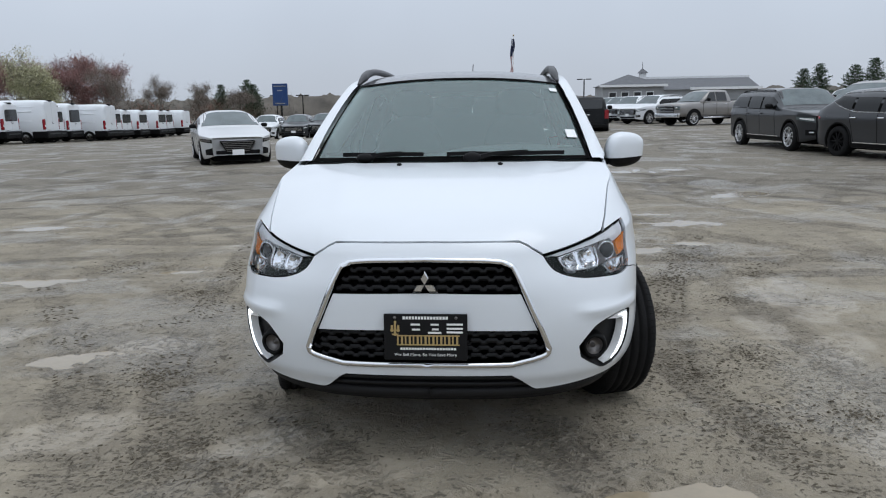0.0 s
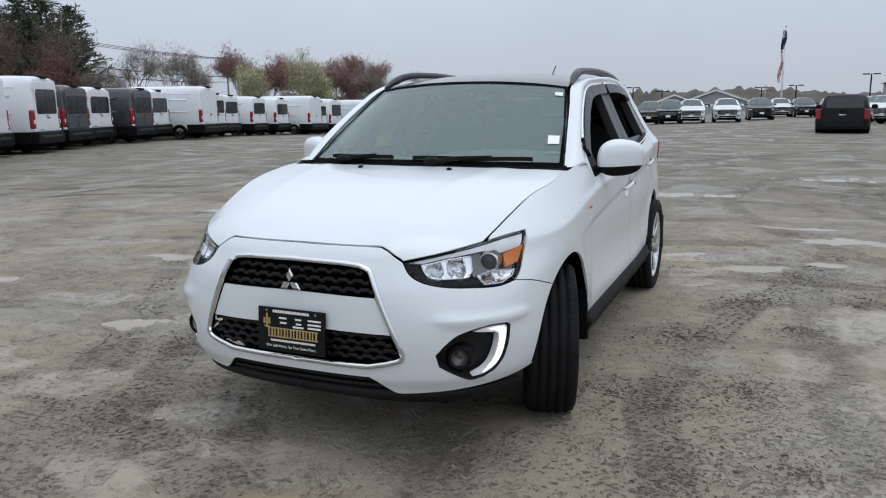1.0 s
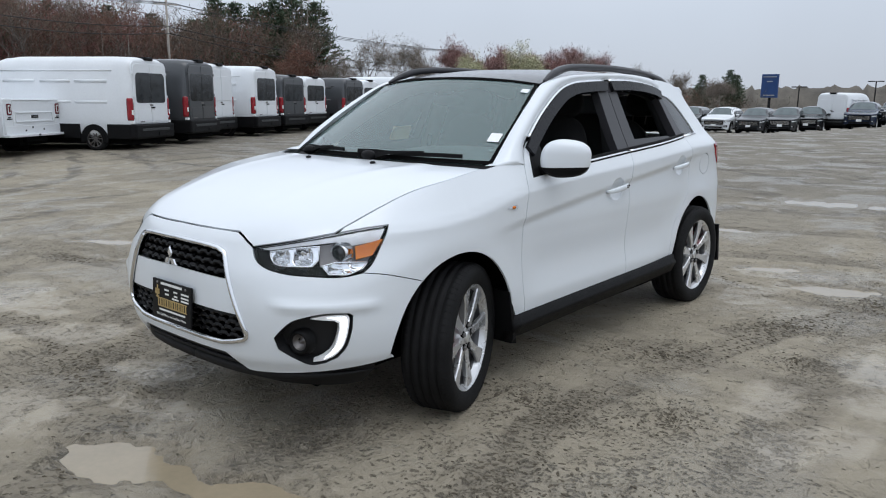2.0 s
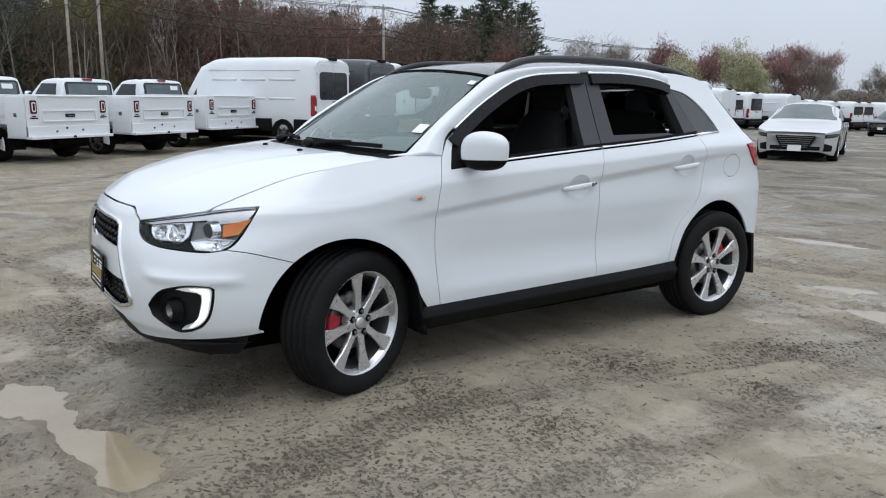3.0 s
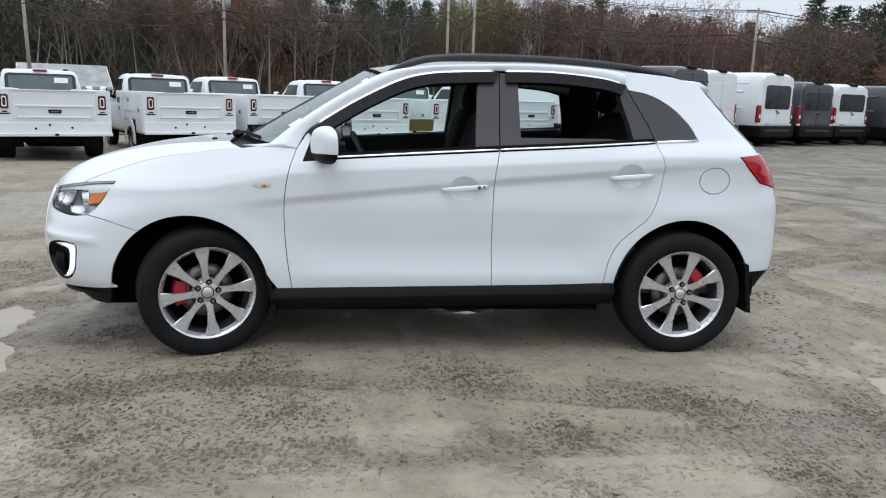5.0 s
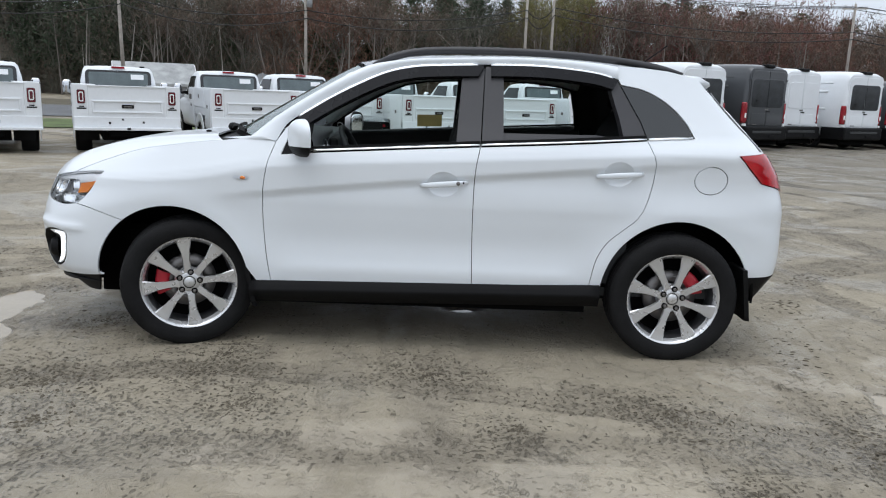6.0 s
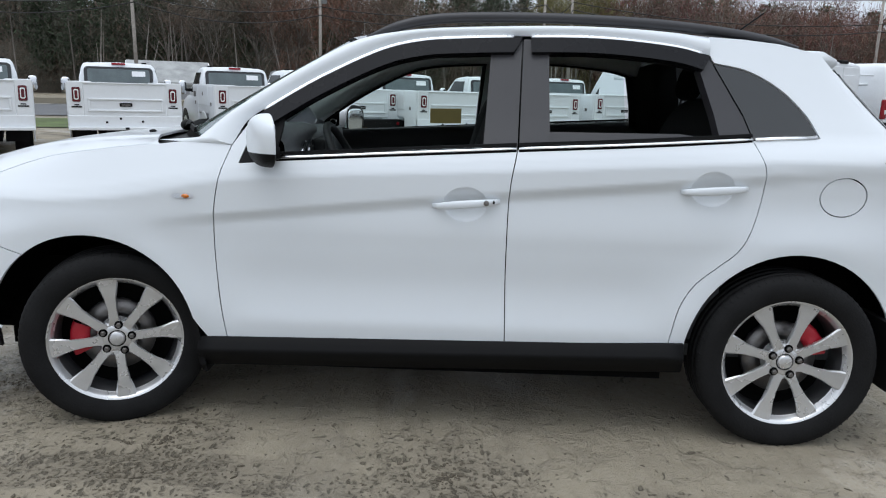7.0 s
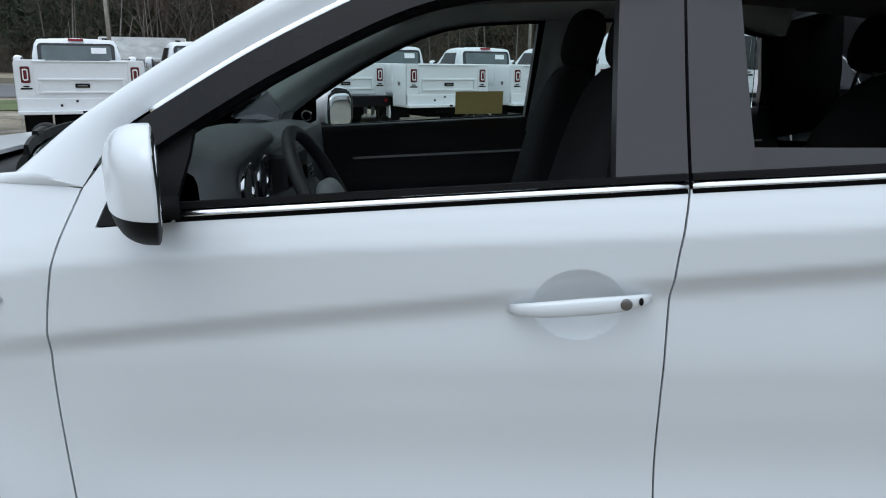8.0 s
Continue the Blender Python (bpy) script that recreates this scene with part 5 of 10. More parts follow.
panel("rear_lamp", [SY(2.964, 1.137), SY(3.105, 1.150), (3.12, 1.13), (3.16, 0.945), SY(3.235, 0.955), SY(3.105, 0.992)], inset_body(-0.008), RED_LENS, crossover, (1, -1), step=0.03, gap=0.002, depth=0.03, label="red wrap-round rear lamp")
tg_line = spl(SY(2.835, 1.462), SY(2.915, 1.36), SY(2.985, 1.285), SY(3.055, 1.215), SY(3.088, 1.160))
panel("tailgate_edge", tg_line + [(a + 0.016, b) for a, b in tg_line[::-1]], inset_body(-0.0025), DARK_GLASS, crossover, (1, -1), step=0.02, gap=0.0, depth=0.004, label="dark edge of the tailgate glass")
rb = [SY(3.07, 0.30), (3.15, 0.31), (S_REAR, 0.30), (S_REAR, 0.48), (3.2, 0.478), SY(3.15, 0.475), SY(3.068, 0.47)]
panel("rear_valance", rb, inset_body(-0.002), PLASTIC, crossover, (1, -1), step=0.06, label="black plastic lower rear bumper")

# door frames, pillars and glass
VIS_T, VIS_B = under(TOPLINE, 0.014), under(TOPLINE, 0.070)
kB = min(range(len(TOPLINE)), key=lambda i: abs(TOPLINE[i][0] - 1.597))
for sg in (1, -1):
    for k, (d, a, b) in enumerate(((doors[sg, 0], 0, kB), (doors[sg, 1], kB, len(TOPLINE) - 1))):
        yt, yb = VIS_T[a:b + 1], VIS_B[a:b + 1]
        sh = 0.005
        if k == 0:
            yt, yb = [q for q in yt if q[0] < 1.5965], [q for q in yb if q[0] < 1.5965]
        else:
            yt, yb = [q for q in yt if q[0] > 1.600], [q for q in yb if 1.600 < q[0] < 2.30]
        panel("wind_deflector", yt + yb[::-1], inset_body(-0.020), VISOR, d, (sg,), step=0.025, gap=0.0, depth=0.028, label="smoked acrylic wind deflector")
        ch = [q for q in TOPLINE if (q[0] < 1.592 if k == 0 else q[0] > 1.602)][(6 if k == 0 else 0):(None if k == 0 else -2)]
        pts = [tuple(inset_body(-0.003)(np.array(y), np.array(z - 0.006))) for y, z in ch]
        v, f = sweep(pts, [(-0.006, -0.011), (0.010, -0.010), (0.011, 0.008), (-0.006, 0.008)])
        part("frame_strip", *mirrored(v, f, sg), BRIGHT, d, "bright strip over the window")
    zt = lambda y: float(np.interp(y, [q[0] for q in TOPLINE], [q[1] for q in TOPLINE])) - 0.01
    panel("pillar_trim", [(1.452, 1.137), (1.583, 1.145), (1.597, zt(1.595)), (1.475, zt(1.475)), (1.475, 1.50)], inset_body(0.003), SATIN, doors[sg, 0], (sg,), step=0.05, gap=0.001, depth=0.05)
    panel("pillar_trim", [(1.5875, 1.147), (1.705, 1.155), (1.70, zt(1.70)), (1.601, zt(1.601))], inset_body(0.003), SATIN, doors[sg, 1], (sg,), step=0.05, gap=0.001, depth=0.05)
    panel("pillar_trim", [(2.345, 1.197), (2.470, 1.204), (2.440, 1.29), (2.328, 1.492), (2.315, zt(2.31)), (2.255, zt(2.25)), (2.27, 1.49), (2.325, 1.30)], inset_body(0.003), SATIN, doors[sg, 1], (sg,), step=0.05, gap=0.001, depth=0.05)
    panel("quarter_window", [(2.475, 1.207), (2.724, 1.221)] + QG[::-1][1:] + [(2.440, 1.30)], inset_body(0.006), DARK_GLASS if sg > 0 else TINT, crossover, (sg,), step=0.06, gap=0.002, label="dark tinted quarter window")
    v, f = sweep([(float(side_x(np.array(y), np.array(z))) + 0.001, y, z + 0.001) for y, z in ((2.478, 1.2065), (2.60, 1.2140), (2.722, 1.2205))], [(-0.012, -0.007), (0.004, -0.007), (0.0075, -0.005), (0.0075, -0.002), (0.006, 0.002), (0.002, 0.006), (-0.012, 0.009)])
    part("waist_strip", *mirrored(v, f, sg), BRIGHT, crossover)
    # inner window frame along the top
    ft, fb = under(TOPLINE, 0.02), under(TOPLINE, 0.055)
    panel("window_frame", ft[8:] + fb[8:][::-1], inset_body(0.02), PLASTIC, crossover, (sg,), step=0.05, gap=0.0, depth=0.03)
    if sg < 0:
        panel("door_window", [(0.66, 1.08), (1.47, 1.13), (1.48, 1.53), (1.2, 1.50), (1.0, 1.44), (0.75, 1.31)], inset_body(0.022), GREENGLASS, doors[sg, 0], (sg,), step=0.1, gap=0, label="raised clear side window")
        panel("door_window", [(1.70, 1.14), (2.33, 1.18), (2.26, 1.50), (1.70, 1.52)], inset_body(0.022), GREENGLASS, doors[sg, 1], (sg,), step=0.1, gap=0, label="raised side window")
    else:
        panel("door_window", [(1.70, 1.13), (2.33, 1.18), (2.325, 1.212), (2.20, 1.228), (1.70, 1.222)], inset_body(0.018), SATIN, doors[sg, 1], (sg,), step=0.06, gap=0, label="lowered tinted side window")

# screen, pillars and roof
def ws_bottom(x):
    return np.stack([x, 0.115 + 0.42 * x * x, 1.142 - 0.02 * x * x], -1)


def ws_top(x):
    x = x * 0.805
    return np.stack([x, 0.865 + 0.24 * x * x, 1.572 - 0.105 * x * x], -1)


def screen(x, t):
    b, c = ws_bottom(x), ws_top(x)
    p = b + (c - b) * t[..., None]
    p[..., 2] += 0.035 * t * (1 - t)
    return p


panel("windscreen", [(-0.735, 0.0), (0.735, 0.0), (0.74, 0.5), (0.735, 1.0), (0.4, 1.0), (-0.735, 1.0), (-0.74, 0.5)], screen, GLASS, crossover, (1,), step=0.06, gap=0.0, depth=0.004, label="clear windscreen with a faint green tint and painted-in sky sheen")
for nm, o in (("frit_side", [(0.718, 0.0), (0.737, 0.0), (0.737, 1.0), (0.718, 1.0), (0.728, 0.5)]),):
    for sg in (1, -1):
        panel(nm, o, lambda x, t: screen(x, t) + np.array((0, -0.003, 0.003)), DARK, crossover, (sg,), step=0.05, gap=0.0, depth=0.001)
panel("frit_top", [(-0.73, 0.978), (0.73, 0.978), (0.73, 1.0), (-0.73, 1.0)], lambda x, t: screen(x, t) + np.array((0, -0.003, 0.003)), DARK, crossover, (1,), step=0.05, gap=0, depth=0.001)
panel("frit_bottom", [(-0.73, 0.0), (0.73, 0.0), (0.73, 0.035), (0.0, 0.045), (-0.73, 0.035)], lambda x, t: screen(x, t) + np.array((0, -0.003, 0.003)), DARK, crossover, (1,), step=0.05, gap=0, depth=0.001)
cowl = [[(x, float(ws_bottom(np.array(x))[1]) + 0.02, float(ws_bottom(np.array(x))[2]) + 0.006) for x in np.linspace(-0.76, 0.76, 25)],
        [(x, float(ws_bottom(np.array(x))[1]) - 0.03, float(ws_bottom(np.array(x))[2]) - 0.018) for x in np.linspace(-0.79, 0.79, 25)],
        [(x, 0.02 + 0.16 * x * x, float(hood_z(np.array(x), np.array(0.05))) - 0.03) for x in np.linspace(-0.80, 0.80, 25)]]
part("cowl", *loft(cowl, False), PLASTIC, crossover, "black plastic cowl")

edge_line = spl((0.745, 0.335, 1.138), (0.70, 0.55, 1.298), (0.655, 0.76, 1.432), (0.612, 0.945, 1.533), (0.592, 1.15, 1.572), (0.585, 1.36, 1.588), (0.583, 1.64, 1.602), (0.582, 1.92, 1.605), (0.575, 2.17, 1.598), (0.568, 2.32, 1.588), n=8)
low_line = [tuple(body(np.array(y), np.array(z))) for y, z in spl((0.50, 1.13), *[TOPLINE[i] for i in range(0, len(TOPLINE), 8)], n=8)]
m = 90
def resample(line, m):
    p = np.array(line)
    d = np.r_[0, np.cumsum(np.linalg.norm(np.diff(p, axis=0), axis=1))]
    return np.stack([np.interp(np.linspace(0, d[-1], m), d, p[:, k]) for k in range(3)], 1)


ea, la = resample(edge_line, m), resample(low_line, m)
rows = []
for j in range(9):
    u = j / 8
    q = la + (ea - la) * u
    k = 4 * u * (1 - u)
    q = q + np.stack([0.030 * k * np.ones(m), -0.012 * k * smooth01((1.2 - q[:, 1]) / 0.4), 0.022 * k * np.ones(m)], 1)
    rows.append([tuple(a) for a in q])
for sg in (1, -1):
    v, f = loft(rows, False)
    part("cant_rail", *mirrored(v, [q[::-1] for q in f], sg), WHITE, crossover, "white windscreen pillar and roof side")
    top = [tuple(r[0]) for r in rows]
    low = [tuple(body(np.array(0.50 - 0.29 * i / 8), np.array(1.13 + 0.008 * i / 8)) + np.array((0.0008, 0, 0.001))) for i in range(9)]
    mid = [((a[0] + b[0]) / 2 + 0.004, (a[1] + b[1]) / 2, (a[2] + b[2]) / 2 + 0.004) for a, b in zip(top, low)]
    v, f = loft([top, mid, low], False)
    part("pillar_foot", *mirrored(v, f, sg), WHITE, crossover)

roof_mid = curve((0.80, 1.563), (0.86, 1.575), (1.1, 1.613), (1.4, 1.636), (1.9, 1.645), (2.4, 1.618), (2.78, 1.562))
roof_edge = curve((0.80, 1.50), (0.95, 1.533), (1.15, 1.571), (1.36, 1.588), (1.92, 1.603), (2.32, 1.587), (2.78, 1.545))


def roof(x, y):
    return np.stack([x, y, roof_mid(y) - (roof_mid(y) - roof_edge(y)) * (np.abs(x) / 0.60) ** 2.4], -1)


panel("roof", spl((-0.592, 0.953), (-0.3, 0.885), (0, 0.867), (0.3, 0.885), (0.592, 0.953)) + [(0.587, 1.36), (0.582, 1.92), (0.57, 2.32), (0.55, 2.70), (0, 2.74), (-0.55, 2.70), (-0.57, 2.32), (-0.582, 1.92), (-0.587, 1.36)],
      roof, GLASS_ROOF, crossover, (1,), step=0.05, gap=0.002, depth=0.02, label="glossy black roof, wet with drops")
sp_rows = []
for x in np.linspace(-0.60, 0.60, 21):
    k = 0.05 * (abs(x) / 0.6) ** 3
    sp_rows.append([(x, 2.68, 1.560 - k * 0.4), (x, 2.78, 1.566 - k * 0.4), (x, 2.885 - k, 1.532 - k * 0.3), (x, 2.89 - k, 1.515 - k * 0.3), (x, 2.86 - k, 1.488 - k * 0.3), (x, 2.70, 1.50)])
part("roof_spoiler", *loft(sp_rows, True, True), WHITE, crossover, "white roof spoiler")
for sg in (1, -1):
    line = spl((0.602, 0.985, 1.552), (0.594, 1.08, 1.592), (0.586, 1.20, 1.626), (0.582, 1.36, 1.643), (0.580, 1.64, 1.650), (0.578, 1.92, 1.647), (0.572, 2.17, 1.636), (0.565, 2.40, 1.615), (0.556, 2.58, 1.588), (0.55, 2.70, 1.562))
    n = len(line)
    v, f = sweep(line, [(-0.021, -0.024), (0.019, -0.020), (0.022, 0.0), (0.014, 0.014), (-0.014, 0.016), (-0.023, 0.004)], scale=[0.35 + 0.65 * min(1, i / 10, (n - 1 - i) / 10) for i in range(n)])
    part("roof_rail", *mirrored(v, f, sg), SATIN, crossover, "satin black roof rail")
v, f = sweep([(0.02, 2.58, 1.595), (0.02, 2.60, 1.63), (0.02, 2.75, 1.745)], circle(0.004, 6), up=(1, 0, 0))
part("roof_aerial", v, f, PLASTIC, crossover)

# door mirrors
for sg in (1, -1):
    d = doors[sg, 0]
    mir = new("door_mirror")
    back = 0.682 if sg > 0 else 0.722
    mir.parent = crossover
    mir["label"] = "door mirror with white cap and black lower shell"
    v, f = ball((0, 0, 0), (0.113, 0.108, 0.094), 32, 20, 2.8)

    def shape(q):
        x, y, z = q
        y = y * (0.85 - 0.25 * smooth01((x + 0.113) / 0.226)) if y < 0 else y * 0.11
        z = z * (1.0 - 0.12 * smooth01((x + 0.05) / 0.16))
        return Vector((0.957 + x + 0.010 * (z > 0) * z / 0.09, back + y + 0.36 * x, 1.158 + z * 1.06))
    up_f = [q for q in f if sum(v[i][2] for i in q) / len(q) > -0.034 and sum(v[i][1] for i in q) / len(q) < 0.055]
    vv = [tuple(shape(q)) for q in v]
    part("mirror_cap", *mirrored(vv, up_f, sg), WHITE, mir, "white mirror cap")
    v2 = [tuple(shape((a * 0.985, b * 0.985, c * 0.99))) for a, b, c in v]
    part("mirror_shell", *mirrored(v2, f, sg), PLASTIC, mir)
    v, f = ball((0.955, back + 0.006, 1.160), (0.090, 0.006, 0.068), 20, 10, 3.6)
    v = [(a, b + 0.36 * (a - 0.957), c) for a, b, c in v]
    part("mirror_glass", *mirrored(v, f, sg), CHROME, mir)
    v, f = sweep([(0.80, 0.625, 1.095), (0.86, 0.655, 1.100), (0.93, 0.68, 1.115)], [(-0.03, -0.02), (0.03, -0.02), (0.035, 0.0), (0.03, 0.02), (-0.03, 0.02)])
    part("mirror_arm", *mirrored(v, f, sg), PLASTIC, mir)

# sills, flaps, marker lamps
for sg in (1, -1):
    rings = []
    for y in np.linspace(0.36, 2.262, 30):
        b = 0.018 * (y - 0.36)
        rings.append([(0.845, y, 0.384 + b), (0.872, y, 0.378 + b), (0.878, y, 0.350 + b), (0.890, y, 0.338 + b), (0.892, y, 0.322 + b), (0.880, y, 0.305 + b), (0.862, y, 0.262 + b), (0.80, y, 0.250 + b)])
    v, f = loft(rings, True, True)
    part("side_sill", *mirrored(v, f, sg), PLASTIC, crossover, "black plastic side sill")
    for nm, y0, y1, z0, z1, lean in (("mud_flap", 0.352, 0.375, 0.235, 0.515, 0.05), ("mud_flap", 3.06, 3.085, 0.245, 0.53, 0.040)):
        v = [(x, y + lean * (z1 - z) / (z1 - z0) - 0.03, z) for z in (z0, z0 + 0.03, z1) for x, y in ((0.66 + (0.03 if z == z0 else 0), y0), (0.875 - (0.015 if z == z0 else 0), y0), (0.875, y1), (0.66, y1))]
        f = [(0, 3, 2, 1)] + [(a + j, a + (j + 1) % 4, a + 4 + (j + 1) % 4, a + 4 + j) for a in (0, 4) for j in range(4)] + [(8, 9, 10, 11)]
        part(nm, *mirrored(v, f, sg), PLASTIC, crossover, smooth=False)
    v, f = ball((float(side_x(np.array(0.325), np.array(0.937))), 0.325, 0.937), (0.008, 0.043, 0.011), 20, 8, 2.6)
    mk = part("side_repeater", *mirrored(v, f, sg), CLEAR, crossover, "clear side repeater with an amber bulb")
    v, f = ball((float(side_x(np.array(0.33), np.array(0.937))) - 0.002, 0.335, 0.937), (0.009, 0.016, 0.008), 12, 8)
    part("bulb", *mirrored(v, f, sg), AMBER, mk)

# inner shell and wheel housings in near-black, so shade is painted into gaps and arches
for sg in (1, -1):
    zz = np.linspace(0.42, 1.08, 8)
    ss = [s for s in np.linspace(S_FRONT, S_REAR, 120)]
    v, f = [], []
    g = inset_body(0.035)
    for i, s in enumerate(ss):
        for z in zz:
            q = g(np.array(s), np.array(min(z, 0.84 if s < -0.75 else (0.99 if s < 0.1 else 1.06))))
            v.append(tuple(q))
    nz = len(zz)
    for i in range(len(ss) - 1):
        for j in range(nz - 1):
            q = [v[i * nz + j], v[(i + 1) * nz + j + 1]]
            yc, zc = (q[0][1] + q[1][1]) / 2, (q[0][2] + q[1][2]) / 2
            hole = any(math.hypot(yc - c[0], zc - c[1]) < 0.49 for c in (ARCH_F, ARCH_R)) or (ss[i] < -0.42 and zc < 0.93)
            if not hole:
                f.append((i * nz + j, (i + 1) * nz + j, (i + 1) * nz + j + 1, i * nz + j + 1))
    part("shade_shell", *mirrored(v, f, sg), DARK, crossover)
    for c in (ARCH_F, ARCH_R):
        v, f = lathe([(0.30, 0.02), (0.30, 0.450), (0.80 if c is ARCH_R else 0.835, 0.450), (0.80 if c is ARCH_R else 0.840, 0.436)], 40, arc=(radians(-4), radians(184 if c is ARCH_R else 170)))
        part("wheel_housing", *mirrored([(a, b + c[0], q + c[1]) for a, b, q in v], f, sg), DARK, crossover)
# slabs added below the car to block light and deepen its shade
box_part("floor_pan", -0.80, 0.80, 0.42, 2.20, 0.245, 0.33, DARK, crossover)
box_part("tunnel_light_block", -0.24, 0.24, 0.42, 2.9, 0.20, 0.26, DARK, crossover, 0.02)
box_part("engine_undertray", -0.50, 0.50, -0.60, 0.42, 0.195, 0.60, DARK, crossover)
box_part("front_light_block", -0.46, 0.46, -0.74, -0.42, 0.25, 0.30, DARK, crossover, 0.02)
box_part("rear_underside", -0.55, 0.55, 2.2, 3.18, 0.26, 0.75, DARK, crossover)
# black sheet that paints the shade below the bonnet
part("bonnet_shade_sheet", *loft([[(x * float(hood_xe(y)) * 0.97, y, float(hood_z(np.array(x * 0.97 * float(hood_xe(y))), np.array(y))) - 0.03) for x in np.linspace(-1, 1, 13)] for y in np.linspace(-0.84, 0.12, 12)], False), DARK, crossover)

# wheels
# the rim's inside is coloured darker to put its shade in
BARREL = mat("barrel_painted_shade", (0.10, 0.10, 0.105), 0.4, 0.6, vary=0.2, scale=12)


def wheel(name, x, y, steer, sg, label):
    w = new(name)
    w.parent = crossover
    w["label"] = label
    tp = [(-0.106, 0.258), (-0.113, 0.275), (-0.117, 0.30), (-0.113, 0.328), (-0.100, 0.344), (-0.086, 0.350)]
    for g in (-0.062, -0.021, 0.021, 0.062):
        tp += [(g - 0.0065, 0.353), (g - 0.005, 0.345), (g + 0.005, 0.345), (g + 0.0065, 0.353)]
    tp += [(0.086, 0.350), (0.100, 0.344), (0.113, 0.328), (0.117, 0.30), (0.113, 0.275), (0.106, 0.258), (0.09, 0.245)]
    place = Matrix.Translation((x * sg, y, 0.350)) @ Matrix.Rotation(radians(steer), 4, "Z") @ Matrix.Diagonal((sg, 1, 1, 1))

    def put(nm, v, f, mt, parent=w, lab="", smooth=True):
        return part(nm, [tuple(place @ Vector(q)) for q in v], [tuple(q)[::-1] for q in f] if sg > 0 else f, mt, parent, lab, smooth=smooth)
    # shoulder blocks
    pieces = []
    for i in range(72):
        a = 2 * math.pi * i / 72
        for sd in (-1, 1):
            q = []
            for h, r in ((0.076, 0.3515), (0.106, 0.3405)):
                for da in (-0.006, 0.006):
                    c, s = math.cos(a + da), math.sin(a + da)
                    q += [(sd * h, (r - 0.001) * c, (r - 0.001) * s), (sd * h, (r + 0.0025) * c, (r + 0.0025) * s)]
            pieces.append((q, [(1, 3, 7, 5), (0, 1, 5, 4), (2, 6, 7, 3), (0, 2, 3, 1), (4, 5, 7, 6)]))
    put("tyre", *both(lathe(tp, 72), *pieces), RUBBER, lab="black tyre, damp from the mud")
    rim = put("rim", *lathe([(0.090, 0.262), (0.101, 0.258), (0.099, 0.250), (0.084, 0.238), (0.070, 0.232), (0.066, 0.229)], 64), ALLOY, lab="machined alloy rim with eight spokes")
    put("barrel", *lathe([(0.0655, 0.2292), (0.05, 0.222), (-0.02, 0.215), (-0.09, 0.225), (-0.10, 0.245)], 48), BARREL, rim)
    for i in range(8):
        a = 2 * math.pi * (i + 0.5 * (steer == 0)) / 8 + 0.1
        rings = []
        for r, wd, h, dp in ((0.045, 0.030, 0.076, 0.030), (0.075, 0.020, 0.080, 0.032), (0.12, 0.0185, 0.083, 0.030), (0.17, 0.024, 0.086, 0.026), (0.215, 0.036, 0.088, 0.022), (0.250, 0.043, 0.092, 0.018)):
            rings.append([(h - dp, -wd * 0.72, r), (h - 0.006, -wd, r), (h, -wd * 0.84, r), (h, wd * 0.84, r), (h - 0.006, wd, r), (h - dp, wd * 0.72, r)])
        v, f = loft(rings, True, True)
        c, s = math.cos(a), math.sin(a)
        put("spoke", [(p, q * c - r * s, q * s + r * c) for p, q, r in v], f, ALLOY, rim, smooth=False)
    put("hub", *lathe([(0.03, 0.078), (0.066, 0.074), (0.076, 0.066), (0.079, 0.034)], 40), ALLOY, rim)
    put("centre_cap", *lathe([(0.077, 0.030), (0.085, 0.028), (0.088, 0.022), (0.089, 0.0005)], 30), ALLOY, rim)
    for i in range(5):
        a = 2 * math.pi * i / 5 + 0.15
        # dark disc on the hub's surface paints the shade of a nut hole
        v, f = lathe([(0.070, 0.0165), (0.0815, 0.0165), (0.0815, 0.0005)], 16)
        put("nut_shade_disc", [(p, q + 0.056 * math.sin(a), r + 0.056 * math.cos(a)) for p, q, r in v], f, DARK, rim, smooth=False)
        v, f = lathe([(0.070, 0.0105), (0.090, 0.0100), (0.093, 0.007), (0.093, 0.0005)], 6)
        put("wheel_nut", [(p, q + 0.056 * math.sin(a), r + 0.056 * math.cos(a)) for p, q, r in v], f, STEEL, rim, smooth=False)
    put("brake_disc", *lathe([(-0.01, 0.06), (0.018, 0.065), (0.018, 0.145), (0.0, 0.146), (-0.01, 0.145)], 40), STEEL)
    ca = radians(180) if steer else radians(35)
    v, f = lathe([(-0.03, 0.105), (0.045, 0.105), (0.050, 0.125), (0.050, 0.165), (0.04, 0.176), (-0.03, 0.176)], 14, arc=(ca - 0.42, ca + 0.42))
    put("brake_caliper", v, f, RED_PAINT, lab="red painted brake caliper")
    # black disc for the shade behind the spokes
    put("wheel_shade_disc", *lathe([(-0.03, 0.22), (-0.03, 0.001)], 30), DARK)
    return w


STEER = 19
for sg in (1, -1):
    wheel("front_wheel", 0.772, 0.0, STEER, sg, "front wheel turned towards the driver's side")
    wheel("rear_wheel", 0.770, 2.67, 0, sg, "rear wheel with red brake caliper")

# front number-plate advertisement
pl = part_bm("dealer_plate", (lambda b: (slab(b, -0.157, 0.157, -0.006, 0.004, -0.088, 0.088, 0.0025), b)[1])(bmesh.new()), PLATE_BLACK, crossover, "black dealer plate with white and gold print")
PM = Matrix.Translation((0, -0.983, 0.566)) @ Matrix.Rotation(radians(-4), 4, "X")
pl.matrix_basis = PM
FACE = Matrix.Rotation(radians(90), 4, "X")


def bars(nm, items, mt):
    bm = bmesh.new()
    for x0, x1, z0, z1 in items:
        slab(bm, x0, x1, -0.0078, -0.0055, z0, z1)
    part_bm(nm, bm, mt, pl)


